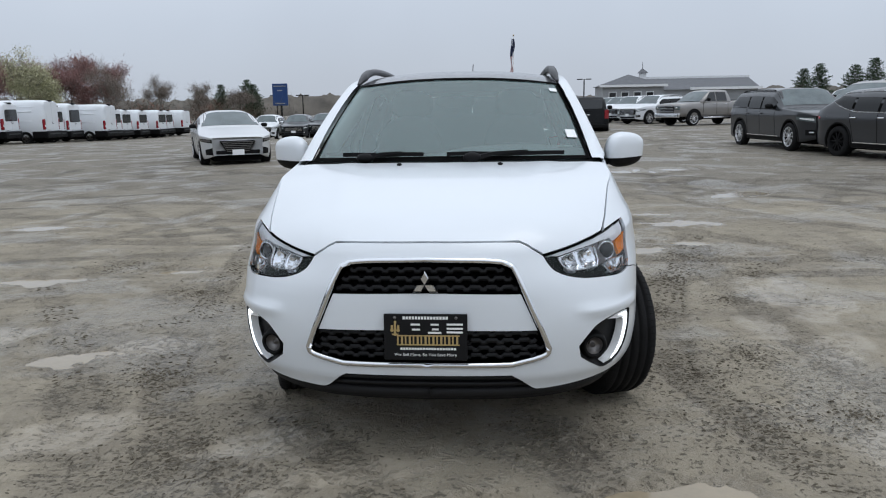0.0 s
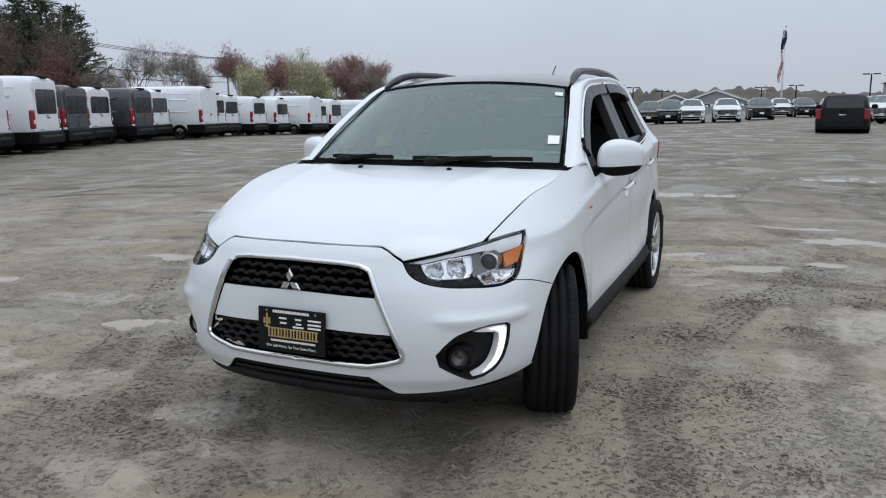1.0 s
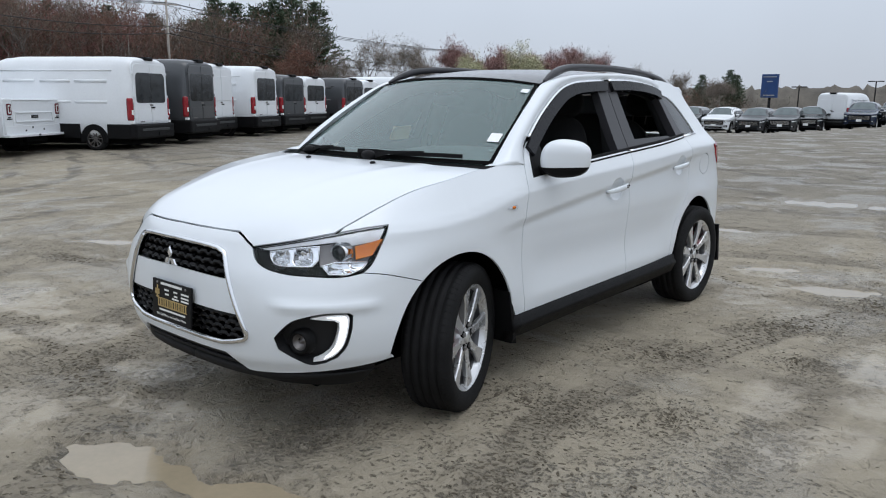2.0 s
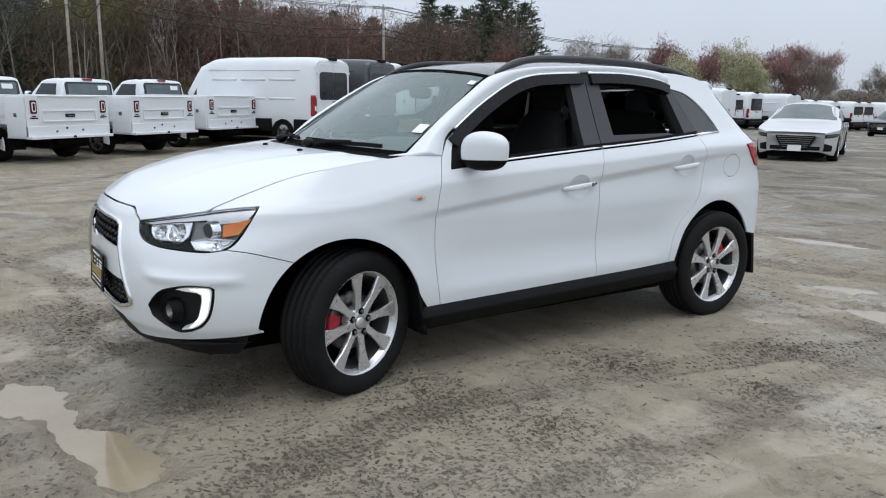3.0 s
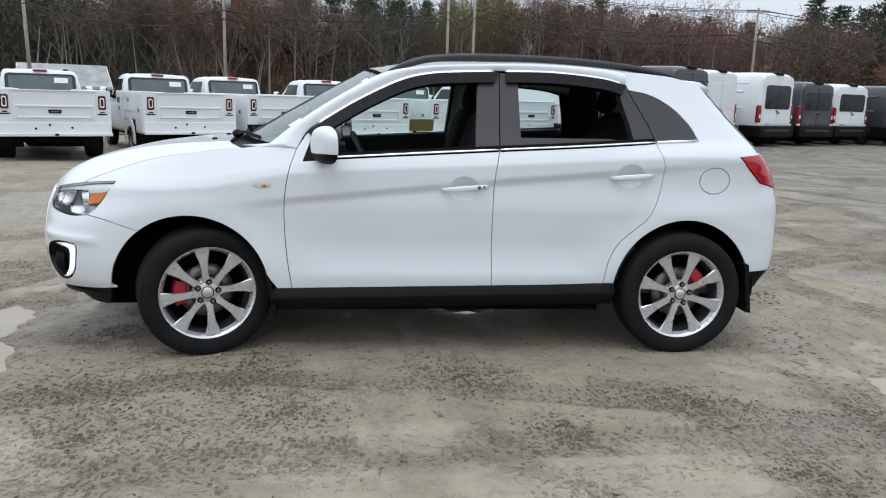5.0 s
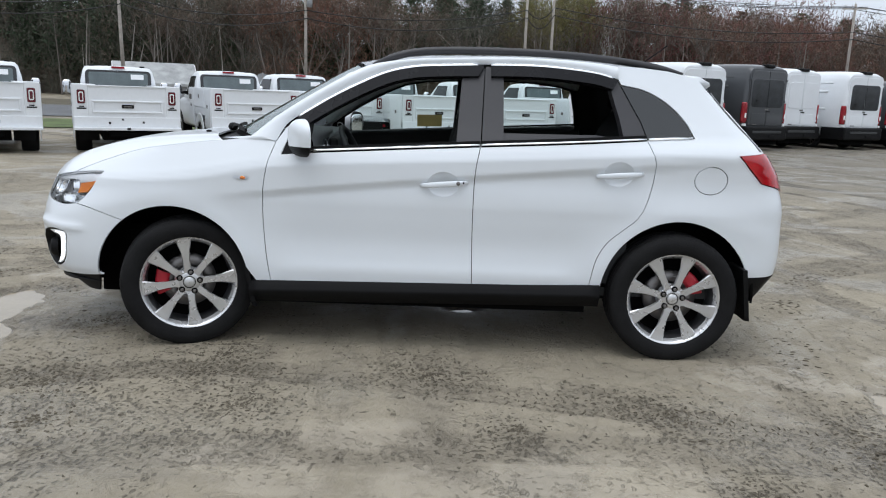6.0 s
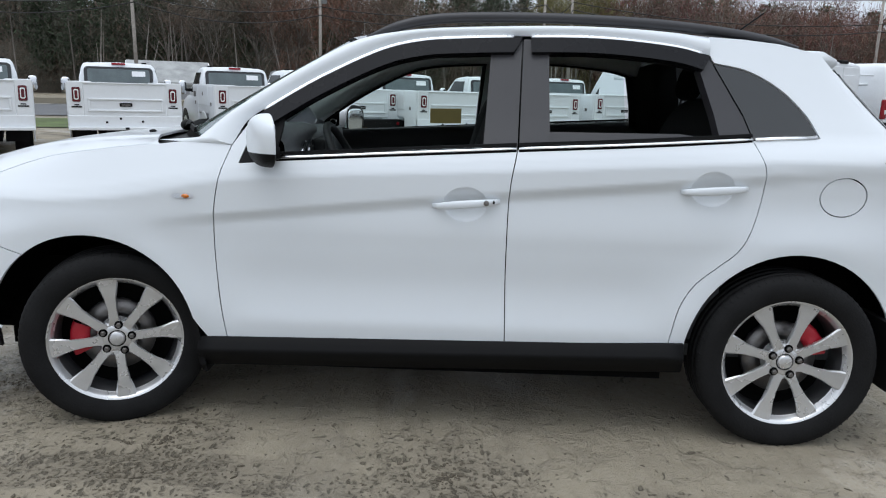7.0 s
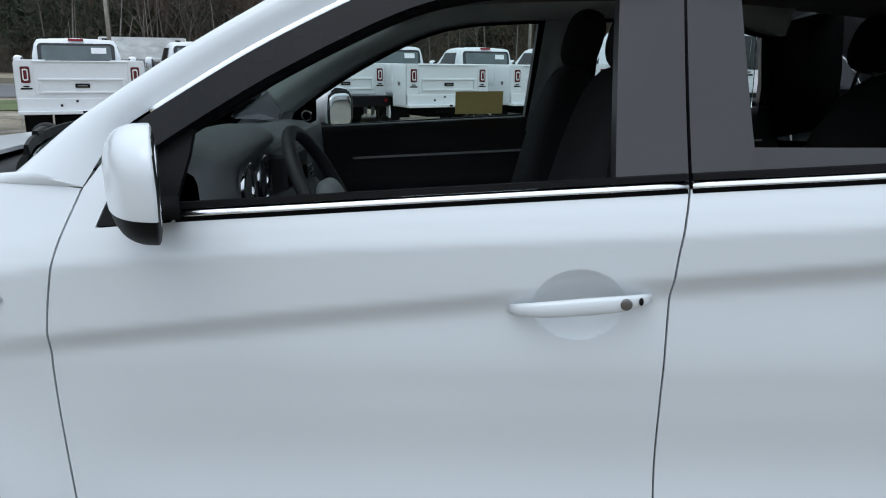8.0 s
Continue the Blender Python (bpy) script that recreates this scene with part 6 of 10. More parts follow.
bars("print_line", [(-0.085 + 0.0115 * i, -0.0765 + 0.0115 * i, 0.068, 0.079) for i in range(15)], INK)
bars("print_line", [(-0.095 + 0.0106 * i, -0.0868 + 0.0106 * i, -0.048, -0.040) for i in range(20)], INK)
title = [(-0.108, 0.128, 0.0035, 0.008), (-0.108, 0.128, -0.031, -0.0265)]
for k in range(16):
    x0 = -0.107 + 0.0148 * k
    title.append((x0, x0 + (0.0075 if k % 2 else 0.0055), -0.028, 0.005))
bars("print_title", title, GOLD)
for x, w, z in ((-0.055, 0.035, 0.045), (0.02, 0.03, 0.045), (0.08, 0.06, 0.046), (-0.05, 0.03, 0.026), (0.025, 0.025, 0.027), (0.08, 0.06, 0.030), (0.01, 0.05, 0.014), (0.08, 0.06, 0.016)):
    bars("print_badge", [(x, x + w, z, z + 0.007)], INK)
bars("print_flower", [(-0.118, -0.110, 0.005, 0.062), (-0.130, -0.122, 0.02, 0.045), (-0.106, -0.098, 0.02, 0.045), (-0.132, -0.096, 0.024, 0.029), (-0.126, -0.102, 0.008, 0.013)], GOLD)
writing("print_slogan", "We Sell More, So You Save More", 0.016, Matrix.Translation((0, -0.0062, -0.067)) @ FACE, INK, pl, width=0.235)
for x in (-0.115, 0.115):
    v, f = lathe([(0.0, 0.006), (0.003, 0.005), (0.004, 0.0005)], 10)
    part("plate_screw", [(b + x, -0.006 - a, c + 0.074) for a, b, c in v], f, STEEL, pl)

# wipers, labels
for x0, x1, px in ((-0.56, -0.10, -0.42), (0.0, 0.62, 0.13)):
    wp = new("wiper")
    wp.parent = crossover
    wp["label"] = "black windscreen wiper"
    bl = [tuple(screen(np.array(x), np.array(0.045 + 0.004 * math.sin(i))) + np.array((0, -0.012, 0.016))) for i, x in enumerate(np.linspace(x0, x1 - 0.02, 10))]
    part("wiper_blade", *sweep(bl, [(-0.007, -0.012), (0.007, -0.012), (0.004, 0.008), (-0.004, 0.008)]), PLASTIC, wp, smooth=False)
    a, b = screen(np.array(px), np.array(0.0)) + np.array((0, -0.03, 0.012)), screen(np.array((x0 + x1) / 2 + 0.1), np.array(0.05)) + np.array((0, -0.015, 0.024))
    part("wiper_arm", *sweep([tuple(a), tuple(a * 0.6 + b * 0.4 + np.array((0, 0, 0.012))), tuple(b)], [(-0.013, -0.007), (0.013, -0.007), (0.008, 0.009), (-0.008, 0.009)], scale=[1.5, 1, 0.6]), PLASTIC, wp, smooth=False)
    v, f = ball(tuple(a + np.array((0, -0.004, 0.008))), (0.046, 0.030, 0.026), 14, 8)
    part("wiper_pivot", v, f, PLASTIC, wp)
lab = panel("windscreen_label", [(0.655, 0.235), (0.712, 0.235), (0.712, 0.33), (0.655, 0.33)], lambda x, t: screen(x, t) + np.array((0, -0.005, 0.004)), PAPER, crossover, (1,), step=0.05, gap=0, depth=0.001, label="white paper label on the windscreen")
panel("windscreen_label", [(0.66, 0.85), (0.71, 0.85), (0.71, 0.90), (0.66, 0.90)], lambda x, t: screen(x, t) + np.array((0, -0.005, 0.004)), PAPER, crossover, (1,), step=0.05, gap=0, depth=0.001)
panel("window_label", [(1.19, 1.176), (1.37, 1.180), (1.37, 1.265), (1.19, 1.261)], inset_body(0.03), TAN_PAPER, crossover, (-1,), step=0.1, gap=0, depth=0.001, label="tan paper label on the side window")

# ---------- cabin ----------
def seat(x, y0, wide):
    st = new("front_seat" if wide < 0.7 else "rear_bench")
    st.parent = crossover
    st["label"] = "black cloth seat"
    v, f = ball((x, y0 + 0.25, 0.66), (wide / 2, 0.27, 0.10), 20, 10, 3.2)
    part("cushion", v, f, CLOTH, st)
    v, f = ball((0, 0, 0.33), (wide / 2, 0.075, 0.36), 24, 16, 3.4)
    k = Matrix.Translation((x, y0 + 0.49, 0.68)) @ Matrix.Rotation(radians(-15), 4, "X")
    part("backrest", [tuple(k @ Vector((a * (1 - 0.22 * max(0, c - 0.3) / 0.4), b, c))) for a, b, c in v], f, CLOTH, st)
    for hx in ((0.0,) if wide < 0.7 else (-0.42, 0.42)):
        v, f = ball((hx, 0.0, 0.775), (0.135 if wide < 0.7 else 0.12, 0.055, 0.095), 20, 12, 2.8)
        hr = part("headrest", [tuple(k @ Vector(q)) for q in v], f, CLOTH, st)
        for sx in (-0.05, 0.05):
            part("headrest_post", *sweep([tuple(k @ Vector((hx + sx, 0, 0.62))), tuple(k @ Vector((hx + sx, 0, 0.73)))], circle(0.006, 6), up=(0, 1, 0)), STEEL, hr)
    return st


seat(0.36, 0.90, 0.50)
seat(-0.36, 0.90, 0.50)
seat(0.0, 1.88, 1.24)
rings = []
for x in np.linspace(-0.74, 0.74, 31):
    hump = math.exp(-((x - 0.36) / 0.19) ** 4)
    y0 = 0.17 + 0.42 * x * x
    end = 0.02 * smooth01(np.array((abs(x) - 0.6) / 0.14)) + 0.040 * smooth01(np.array((0.14 - x) / 0.3))
    rings.append([(x, y0, 1.10), (x, y0 + 0.14, 1.135), (x, 0.48, 1.172 - end), (x, 0.575, 1.190 - end + 0.006 * hump), (x, 0.635 + 0.035 * hump, 1.186 - end + 0.008 * hump), (x, 0.668 + 0.055 * hump, 1.165 - end + 0.016 * hump),
                  (x, 0.676 + 0.050 * hump, 1.140 + 0.02 * hump), (x, 0.682, 1.125), (x, 0.690, 1.03), (x, 0.70, 0.93), (x, 0.68, 0.75), (x, 0.60, 0.45)])
part("dashboard", *loft(rings, False), DASH, crossover, "grained dark dashboard")
v, f = ball((0.62, 0.55, 1.187), (0.045, 0.05, 0.006), 20, 6, 2.4)
part("demister_vent", v, f, GREY_TRIM, crossover)
for x in (0.285, 0.435):
    v, f = lathe([(0.0, 0.056), (0.012, 0.058), (0.014, 0.052), (0.004, 0.049)], 28)
    part("dial_ring", [(b + x, a + 0.692, c + 1.070) for a, b, c in v], f, CHROME, crossover)
cs = new("centre_console")
cs.parent = crossover
box_part("console_panel", -0.15, 0.15, 0.66, 0.735, 0.74, 1.115, TRIM, cs, 0.015)
box_part("radio", -0.105, 0.105, 0.725, 0.745, 0.90, 1.0, DARK_GLASS, cs, 0.006)
box_part("tunnel", -0.12, 0.12, 0.7, 1.55, 0.40, 0.72, TRIM, cs, 0.03)
for x in (-0.10, 0.10):
    box_part("air_vent", x - 0.045, x + 0.045, 0.73, 0.748, 1.015, 1.06, PLASTIC, cs, 0.006)
    for k in range(4):
        box_part("vent_slat", x - 0.04, x + 0.04, 0.742, 0.752, 1.02 + 0.01 * k, 1.0235 + 0.01 * k, REFLECTOR, cs)
# steering wheel
sw = new("steering_wheel")
sw.parent = crossover
sw["label"] = "black three-spoke steering wheel"
sw.matrix_basis = Matrix.Translation((0.36, 0.872, 1.026)) @ Matrix.Rotation(radians(27), 4, "X")
ring = [(0.185 * math.cos(a), 0.0, 0.185 * math.sin(a)) for a in np.linspace(0, 2 * math.pi, 49)[:-1]]
v, f = sweep(ring, circle(0.0165, 10), up=(0, 1, 0), closed=True)
part("rim_ring", v, f, TRIM, sw)
v, f = ball((0, 0.012, -0.01), (0.075, 0.03, 0.062), 20, 10, 2.8)
part("airbag_cover", v, f, DASH, sw)
for a in (-8, 188, 270):
    c, s = math.cos(radians(a)), math.sin(radians(a))
    v, f = sweep([(0.05 * c, -0.012, 0.05 * s), (0.12 * c, -0.012, 0.12 * s), (0.178 * c, 0, 0.178 * s)], [(-0.02, -0.008), (0.02, -0.008), (0.02, 0.008), (-0.02, 0.008)], up=(0, 1, 0))
    part("spoke", v, f, TRIM, sw, smooth=False)
v, f = sweep([(0.36, 0.86, 1.04), (0.36, 0.66, 0.95)], circle(0.05, 12))
part("steering_column", v, f, TRIM, crossover)
# door cards, inner pillars, headliner, floor
for sg in (1, -1):
    for y0, y1, z0, z1 in ((0.50, 1.56, 1.09 - 0.03 * (sg > 0), 1.155 - 0.04 * (sg > 0)), (1.60, 2.42, 1.15 - 0.03 * (sg > 0), 1.20 - 0.03 * (sg > 0))):
        rows = []
        for y in np.linspace(y0, y1, 8):
            t = z0 + (z1 - z0) * (y - y0) / (y1 - y0)
            rows.append([(0.80, y, t + 0.01), (0.775, y, t + 0.006), (0.755, y, t - 0.03), (0.745, y, t - 0.12), (0.70, y, t - 0.20), (0.70, y, t - 0.26), (0.745, y, t - 0.31), (0.75, y, 0.40)])
        v, f = loft(rows, False)
        card = part("door_card", *mirrored(v, f, sg), TRIM, crossover, "dark inner door trim")
        v, f = sweep([(0.742, y, z0 + (z1 - z0) * (y - y0) / (y1 - y0) - 0.115) for y in np.linspace(y0 + 0.3, y1 - 0.06, 6)], [(-0.003, -0.004), (0.003, -0.004), (0.003, 0.004), (-0.003, 0.004)])
        # white paper colour paints the gleam of the bright metal
        part("trim_line", *mirrored(v, f, sg), PAPER, card, "silver trim line", smooth=False)
        if sg < 0 and y0 < 1:
            v, f = sweep([(0.742, 0.87, 0.925), (0.742, 0.97, 0.927)], [(-0.004, -0.005), (0.004, -0.005), (0.004, 0.005), (-0.004, 0.005)])
            part("door_pull", *mirrored(v, f, sg), PAPER, card, smooth=False)
    v, f = lathe([(0.0, 0.022), (0.006, 0.020), (0.008, 0.015)], 20)
    part("tweeter_ring", *mirrored([(0.735 - a, 0.63 + b, 1.153 + c) for a, b, c in v], f, sg), CHROME, crossover)
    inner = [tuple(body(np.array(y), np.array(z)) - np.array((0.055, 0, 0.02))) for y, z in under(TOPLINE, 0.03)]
    # lit far lining is painted pale, shaded near lining black
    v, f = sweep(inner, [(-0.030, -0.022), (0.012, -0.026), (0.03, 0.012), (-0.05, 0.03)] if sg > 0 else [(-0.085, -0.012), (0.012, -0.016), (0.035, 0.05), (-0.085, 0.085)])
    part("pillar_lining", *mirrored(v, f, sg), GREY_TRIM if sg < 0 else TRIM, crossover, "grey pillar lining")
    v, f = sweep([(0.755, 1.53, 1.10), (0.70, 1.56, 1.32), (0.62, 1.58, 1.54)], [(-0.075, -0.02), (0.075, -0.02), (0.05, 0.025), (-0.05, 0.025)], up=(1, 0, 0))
    # middle pillar takes the same lit and shaded colours
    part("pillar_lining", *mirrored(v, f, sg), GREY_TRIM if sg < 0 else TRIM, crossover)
    v, f = sweep([(0.74, 2.50, 1.12), (0.66, 2.46, 1.32), (0.58, 2.40, 1.53)], [(-0.12, -0.02), (0.12, -0.02), (0.10, 0.02), (-0.10, 0.02)], up=(1, 0, 0))
    part("pillar_lining", *mirrored(v, f, sg), TRIM, crossover)
    v, f = sweep([(0.72, 1.56, 1.36), (0.71, 1.50, 1.1), (0.70, 1.42, 0.7)], [(-0.023, -0.002), (0.023, -0.002), (0.023, 0.002), (-0.023, 0.002)], up=(1, 0, 0))
    part("seat_belt", *mirrored(v, f, sg), CLOTH, crossover, smooth=False)
part("headliner", *loft([[(x, y, float(roof(np.array(x), np.array(y))[2]) - 0.05) for x in np.linspace(-0.56, 0.56, 9)] for y in np.linspace(0.98, 2.7, 12)], False), HEADLINER, crossover, "pale cloth headliner")
v, f = ball((0.0, 0.88, 1.44), (0.12, 0.018, 0.036), 20, 10, 3)
part("rear_view_mirror", v, f, PLASTIC, crossover)
box_part("cabin_floor", -0.75, 0.75, 0.4, 3.1, 0.33, 0.38, TRIM, crossover)
box_part("load_cover", -0.62, 0.62, 2.42, 3.0, 1.0, 1.03, TRIM, crossover, 0.008)

# ---------- parked fleet ----------
def heading(x, y, fx, fy, z=None):
    """A pose at x, y, on the ground unless z is given, whose nose (local -y) points along fx, fy."""
    return pose(x, y, float(fall(np.array(float(x)), np.array(float(y)))) if z is None else z, 0, 0, math.degrees(math.atan2(fx, -fy)))


def car_wheel(parent, x, y, r, w=0.24, rim_mat=None, dark=False):
    sg = 1 if x > 0 else -1
    h = w / 2
    v, f = lathe([(-h, r * 0.66), (-h, r * 0.86), (-h * 0.82, r * 0.97), (-h * 0.5, r), (h * 0.5, r), (h * 0.82, r * 0.97), (h, r * 0.86), (h * 0.97, r * 0.70)], 28)
    wh = part("wheel", [(p * sg + x, q + y, s + r) for p, q, s in v], f if sg < 0 else [q[::-1] for q in f], RUBBER, parent)
    v, f = lathe([(h * 0.90, r * 0.70), (h * 0.2, r * 0.62), (-h * 0.1, r * 0.50), (-h * 0.1, 0.001)], 28)
    part("rim", [(p * sg + x, q + y, s + r) for p, q, s in v], f if sg < 0 else [q[::-1] for q in f], PLASTIC, wh)
    bm = bmesh.new()
    for i in range(10):
        lean = 0.10 if i % 2 else -0.10
        slab(bm, h * 0.52, h * 0.84, -0.016, 0.016, r * 0.10, r * 0.66, 0, Matrix.Rotation(2 * math.pi * (i // 2 + (0.13 if i % 2 else -0.13)) / 5, 4, "X") @ Matrix.Rotation(lean, 4, "X"))
    v, f = lathe([(h * 0.86, r * 0.72), (h * 0.97, r * 0.71), (h * 0.94, r * 0.65), (h * 0.6, r * 0.62)], 28)
    ring = [bm.verts.new(q) for q in v]
    for q in f:
        bm.faces.new([ring[k] for k in q])
    v, f = lathe([(h * 0.55, r * 0.18), (h * 0.86, r * 0.16), (h * 0.90, r * 0.10), (h * 0.90, 0.001)], 14)
    hub = [bm.verts.new(q) for q in v]
    for q in f:
        bm.faces.new([hub[k] for k in q])
    bmesh.ops.transform(bm, matrix=Matrix.Translation((x, y, r)) @ Matrix.Diagonal((sg, 1, 1, 1)), verts=bm.verts)
    bmesh.ops.recalc_face_normals(bm, faces=bm.faces)
    part_bm("spokes", bm, PLASTIC if dark else rim_mat or ALLOY, wh)
    return wh


def shell(stations, n_side=5):
    """A vehicle skin lofted over (y, half width, bottom, waist, top, crown) stations."""
    rings = []
    for y, w, zb, zw, zt, roundness in stations:
        half = [(w * 0.90, zb), (w * 0.985, zb + (zw - zb) * 0.12), (w, zb + (zw - zb) * 0.5), (w * 0.985, zw), (w * (1 - roundness * 0.55), zw + (zt - zw) * 0.55), (w * (1 - roundness), zt - (zt - zw) * 0.06), (w * (1 - roundness) * 0.80, zt), (0, zt + 0.012)]
        rings.append([(x, y, z) for x, z in half] + [(-x, y, z) for x, z in half[-2::-1]])
    return loft(rings, True, True)


def arch(parent, x, y, r, mt):
    sg = 1 if x > 0 else -1
    v, f = lathe([(0.004, r * 0.80), (0.006, r * 1.22), (0.012, r * 1.30), (-0.01, r * 1.32)], 20, arc=(radians(-12), radians(192)))
    part("wheel_arch", *mirrored([(p + abs(x), q + y, s + r * 0.98) for p, q, s in v], f, sg), mt, parent)


def road_car(name, label, category, paint, L, W, H, belt, hood, screen_y, roof_y0, roof_y1, tail_y, tail_kind, wheel_r, group="", style="suv", rail=False, kick=0.0, plated=True):
    """A parked passenger car with one flowing skin, glass set into it, lamps and wheels. Nose towards -y, origin on the ground in the middle."""
    c = thing(name, label, category, group)
    h, y0, y1 = W / 2, -L / 2, L / 2
    sill = wheel_r * (0.66 if style == "suv" else 0.50)
    grid = np.arange(y0 - 0.4, y1 + 0.4, 0.02)

    def eased(points, width):
        raw = np.interp(grid, [p[0] for p in points], [p[1] for p in points])
        win = np.hanning(int(width / 0.02) + 2)
        return np.convolve(np.pad(raw, 40, mode="edge"), win / win.sum(), "same")[40:-40]

    edge_line = eased([(y0, hood * 0.84), (y0 + 0.15, hood * 0.89), (y0 + 0.6, hood * 0.945), (screen_y, belt - 0.015), (0.6, belt + 0.01), (y1 - 0.6, belt + 0.045), (y1 - 0.08, belt + 0.02), (y1, belt * 0.94)], 0.20)
    tail = [(roof_y1, H - 0.035), (tail_y, belt + 0.10), (y1 - 0.03, belt + 0.06), (y1, belt * 0.97)]
    top_line = eased([(y0, hood * 0.86), (y0 + 0.12, hood * 0.93), (y0 + 0.5, hood * 0.99), (screen_y, belt + 0.045), (roof_y0, H - 0.035), ((roof_y0 + roof_y1) / 2, H)] + tail, 0.22)
    edge = lambda y: float(np.interp(y, grid, edge_line))
    rise = lambda y: max(0.018, float(np.interp(y, grid, top_line)) - edge(y))
    n = 4.6 if rail else 3.6

    def plan(y):
        a, b = min(1, max(0, (y - y0) / 0.62)), min(1, max(0, (y1 - y) / 0.50))
        return h * (1 - 0.30 * (1 - a) ** 2.6 - 0.20 * (1 - b) ** 2.6)

    def low_x(y, z):
        return plan(y) * float(np.interp(z / belt, (0.20, 0.34, 0.50, 0.70, 0.82, 0.88, 0.95, 1.05), (0.92, 0.966, 0.970, 0.980, 0.998, 0.999, 0.975, 0.945)))

    tumble = lambda z: 1 - (0.15 if rail else 0.19) * max(0.0, z - belt) / (H - belt)

    def skin_x(y, z):
        e = edge(y)
        if z <= e:
            return low_x(y, z)
        k = min(0.9999, (z - e) / rise(y))
        return low_x(y, e) * tumble(z) * (1 - k ** n) ** (1 / n)

    def skin_z(y, x):
        e = edge(y)
        wide = low_x(y, e) * tumble(e + rise(y))
        return e + rise(y) * max(0.0, 1 - min(1, abs(x) / wide) ** n) ** (1 / n)

    axles = (y0 + wheel_r + 0.50, y1 - wheel_r - 0.62)
    big = wheel_r * 1.16

    def hem(y):
        z = sill + 0.10 * max(0, 1 - (y - y0) / 0.5) ** 2 + 0.10 * max(0, 1 - (y1 - y) / 0.5) ** 2
        for ya in axles:
            if abs(y - ya) < big:
                z = max(z, wheel_r + math.sqrt(big * big - (y - ya) ** 2))
        return z

    cuts = sorted(list(np.linspace(y0, y1, int(L / 0.055))) + [y0 + 0.012, y0 + 0.03, y1 - 0.012, y1 - 0.03] + [ya + sg * (big + d) for ya in axles for sg in (1, -1) for d in (0.001, -0.001, -0.01, -0.03)])
    rings = []
    for y in cuts:
        b, e, r = hem(y), edge(y), rise(y)
        half = [(low_x(y, b) - 0.07, b + 0.004), (low_x(y, b) - 0.004, b)] + [(low_x(y, z), z) for z in np.linspace(b + 0.008, e, 10)]
        for a in np.linspace(0, math.pi / 2, 13)[1:]:
            z = e + r * math.sin(a) ** (2 / n)
            half.append((low_x(y, e) * tumble(z) * max(0.0, math.cos(a)) ** (2 / n) if a < 1.57 else 0.0, z))
        rings.append([(x, y, z) for x, z in half] + [(-x, y, z) for x, z in half[-2::-1]])
    v, f = loft(rings, False)
    m = len(rings[0])
    part("body", v, f + [tuple(range(m)), tuple(range(len(v) - m, len(v)))[::-1]], paint, c)
    # near-black box paints the shade in the wheel wells
    box_part("underside_shade", -h * 0.66, h * 0.66, y0 + 0.12, y1 - 0.12, sill - 0.05, belt * 0.82, DARK, c)

    def patch(nm, ya, yb, lo, hi, material, sg, off, parent=None, lab="", ny=12, nz=4):
        rows = []
        for y in np.linspace(ya, yb, ny):
            a, b = lo(y), hi(y)
            rows.append([(sg * (skin_x(y, z) + off), y, z) for z in np.linspace(a, max(b, a + 0.004), nz)])
        v, f = loft(rows, False)
        return part(nm, v, f if sg > 0 else [q[::-1] for q in f], material, parent or c, lab)

    def top_patch(nm, ya, yb, wide, material, lab, up=0.007, back=0.0):
        rows = []
        for y in np.linspace(ya, yb, 12):
            xw = low_x(y, edge(y)) * tumble(edge(y) + rise(y)) * wide
            rows.append([(x, y + back, skin_z(y, x) + up) for x in np.linspace(-xw, xw, 13)])
        return part(nm, *loft(rows, False), material, c, lab)

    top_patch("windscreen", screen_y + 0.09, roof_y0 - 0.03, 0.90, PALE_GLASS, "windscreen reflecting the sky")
    top_patch("rear_window", roof_y1 + 0.07, tail_y - 0.05, 0.84, DARK_GLASS, "dark rear window", 0.006, 0.008)
    lo = lambda y: edge(y) + 0.022 + kick * max(0, (y - screen_y - 2.0) / 0.9) ** 1.6
    hi = lambda y: edge(y) + 0.83 * rise(y)
    ends = (screen_y + 0.36, screen_y + 1.28, screen_y + 2.16, tail_y - (0.24 if tail_kind == "hatch" else 0.42))
    for sg in (1, -1):
        patch("window_surround", ends[0] - 0.05, ends[3] + 0.04, lambda y: lo(y) - 0.02, lambda y: hi(y) + 0.022, DARK, sg, 0.0035, ny=40)
        for k, (ya, yb) in enumerate(zip(ends[:-1], ends[1:])):
            if yb - ya > 0.2:
                patch("side_window", ya + (0.045 if k else 0), yb - 0.045, lo, hi, SIDE_GLASS, sg, 0.007, ny=18)
        trim = BRIGHT if rail or kick else PLASTIC
        v, f = sweep([(skin_x(y, lo(y) - 0.012) + 0.004, y, lo(y) - 0.012) for y in np.linspace(ends[0] - 0.1, ends[3] + 0.05, 24)], [(-0.008, -0.010), (0.006, -0.010), (0.006, 0.010), (-0.008, 0.010)])
        part("window_trim", *mirrored(v, f, sg), PLASTIC if rail else trim, c, smooth=False)
        if kick:
            v, f = sweep([(skin_x(y, hi(y) + 0.02) + 0.004, y, hi(y) + 0.02) for y in np.linspace(ends[0], ends[3] + 0.06, 24)], [(-0.008, -0.011), (0.006, -0.011), (0.006, 0.011), (-0.008, 0.011)])
            part("window_trim", *mirrored(v, f, sg), BRIGHT, c, smooth=False)
        for ya in axles:
            car_wheel(c, sg * (h - 0.125), ya, wheel_r, dark=kick > 0)
            if style == "suv":
                turns = [(math.cos(a), math.sin(a)) for a in np.linspace(radians(-14), radians(194), 26)]
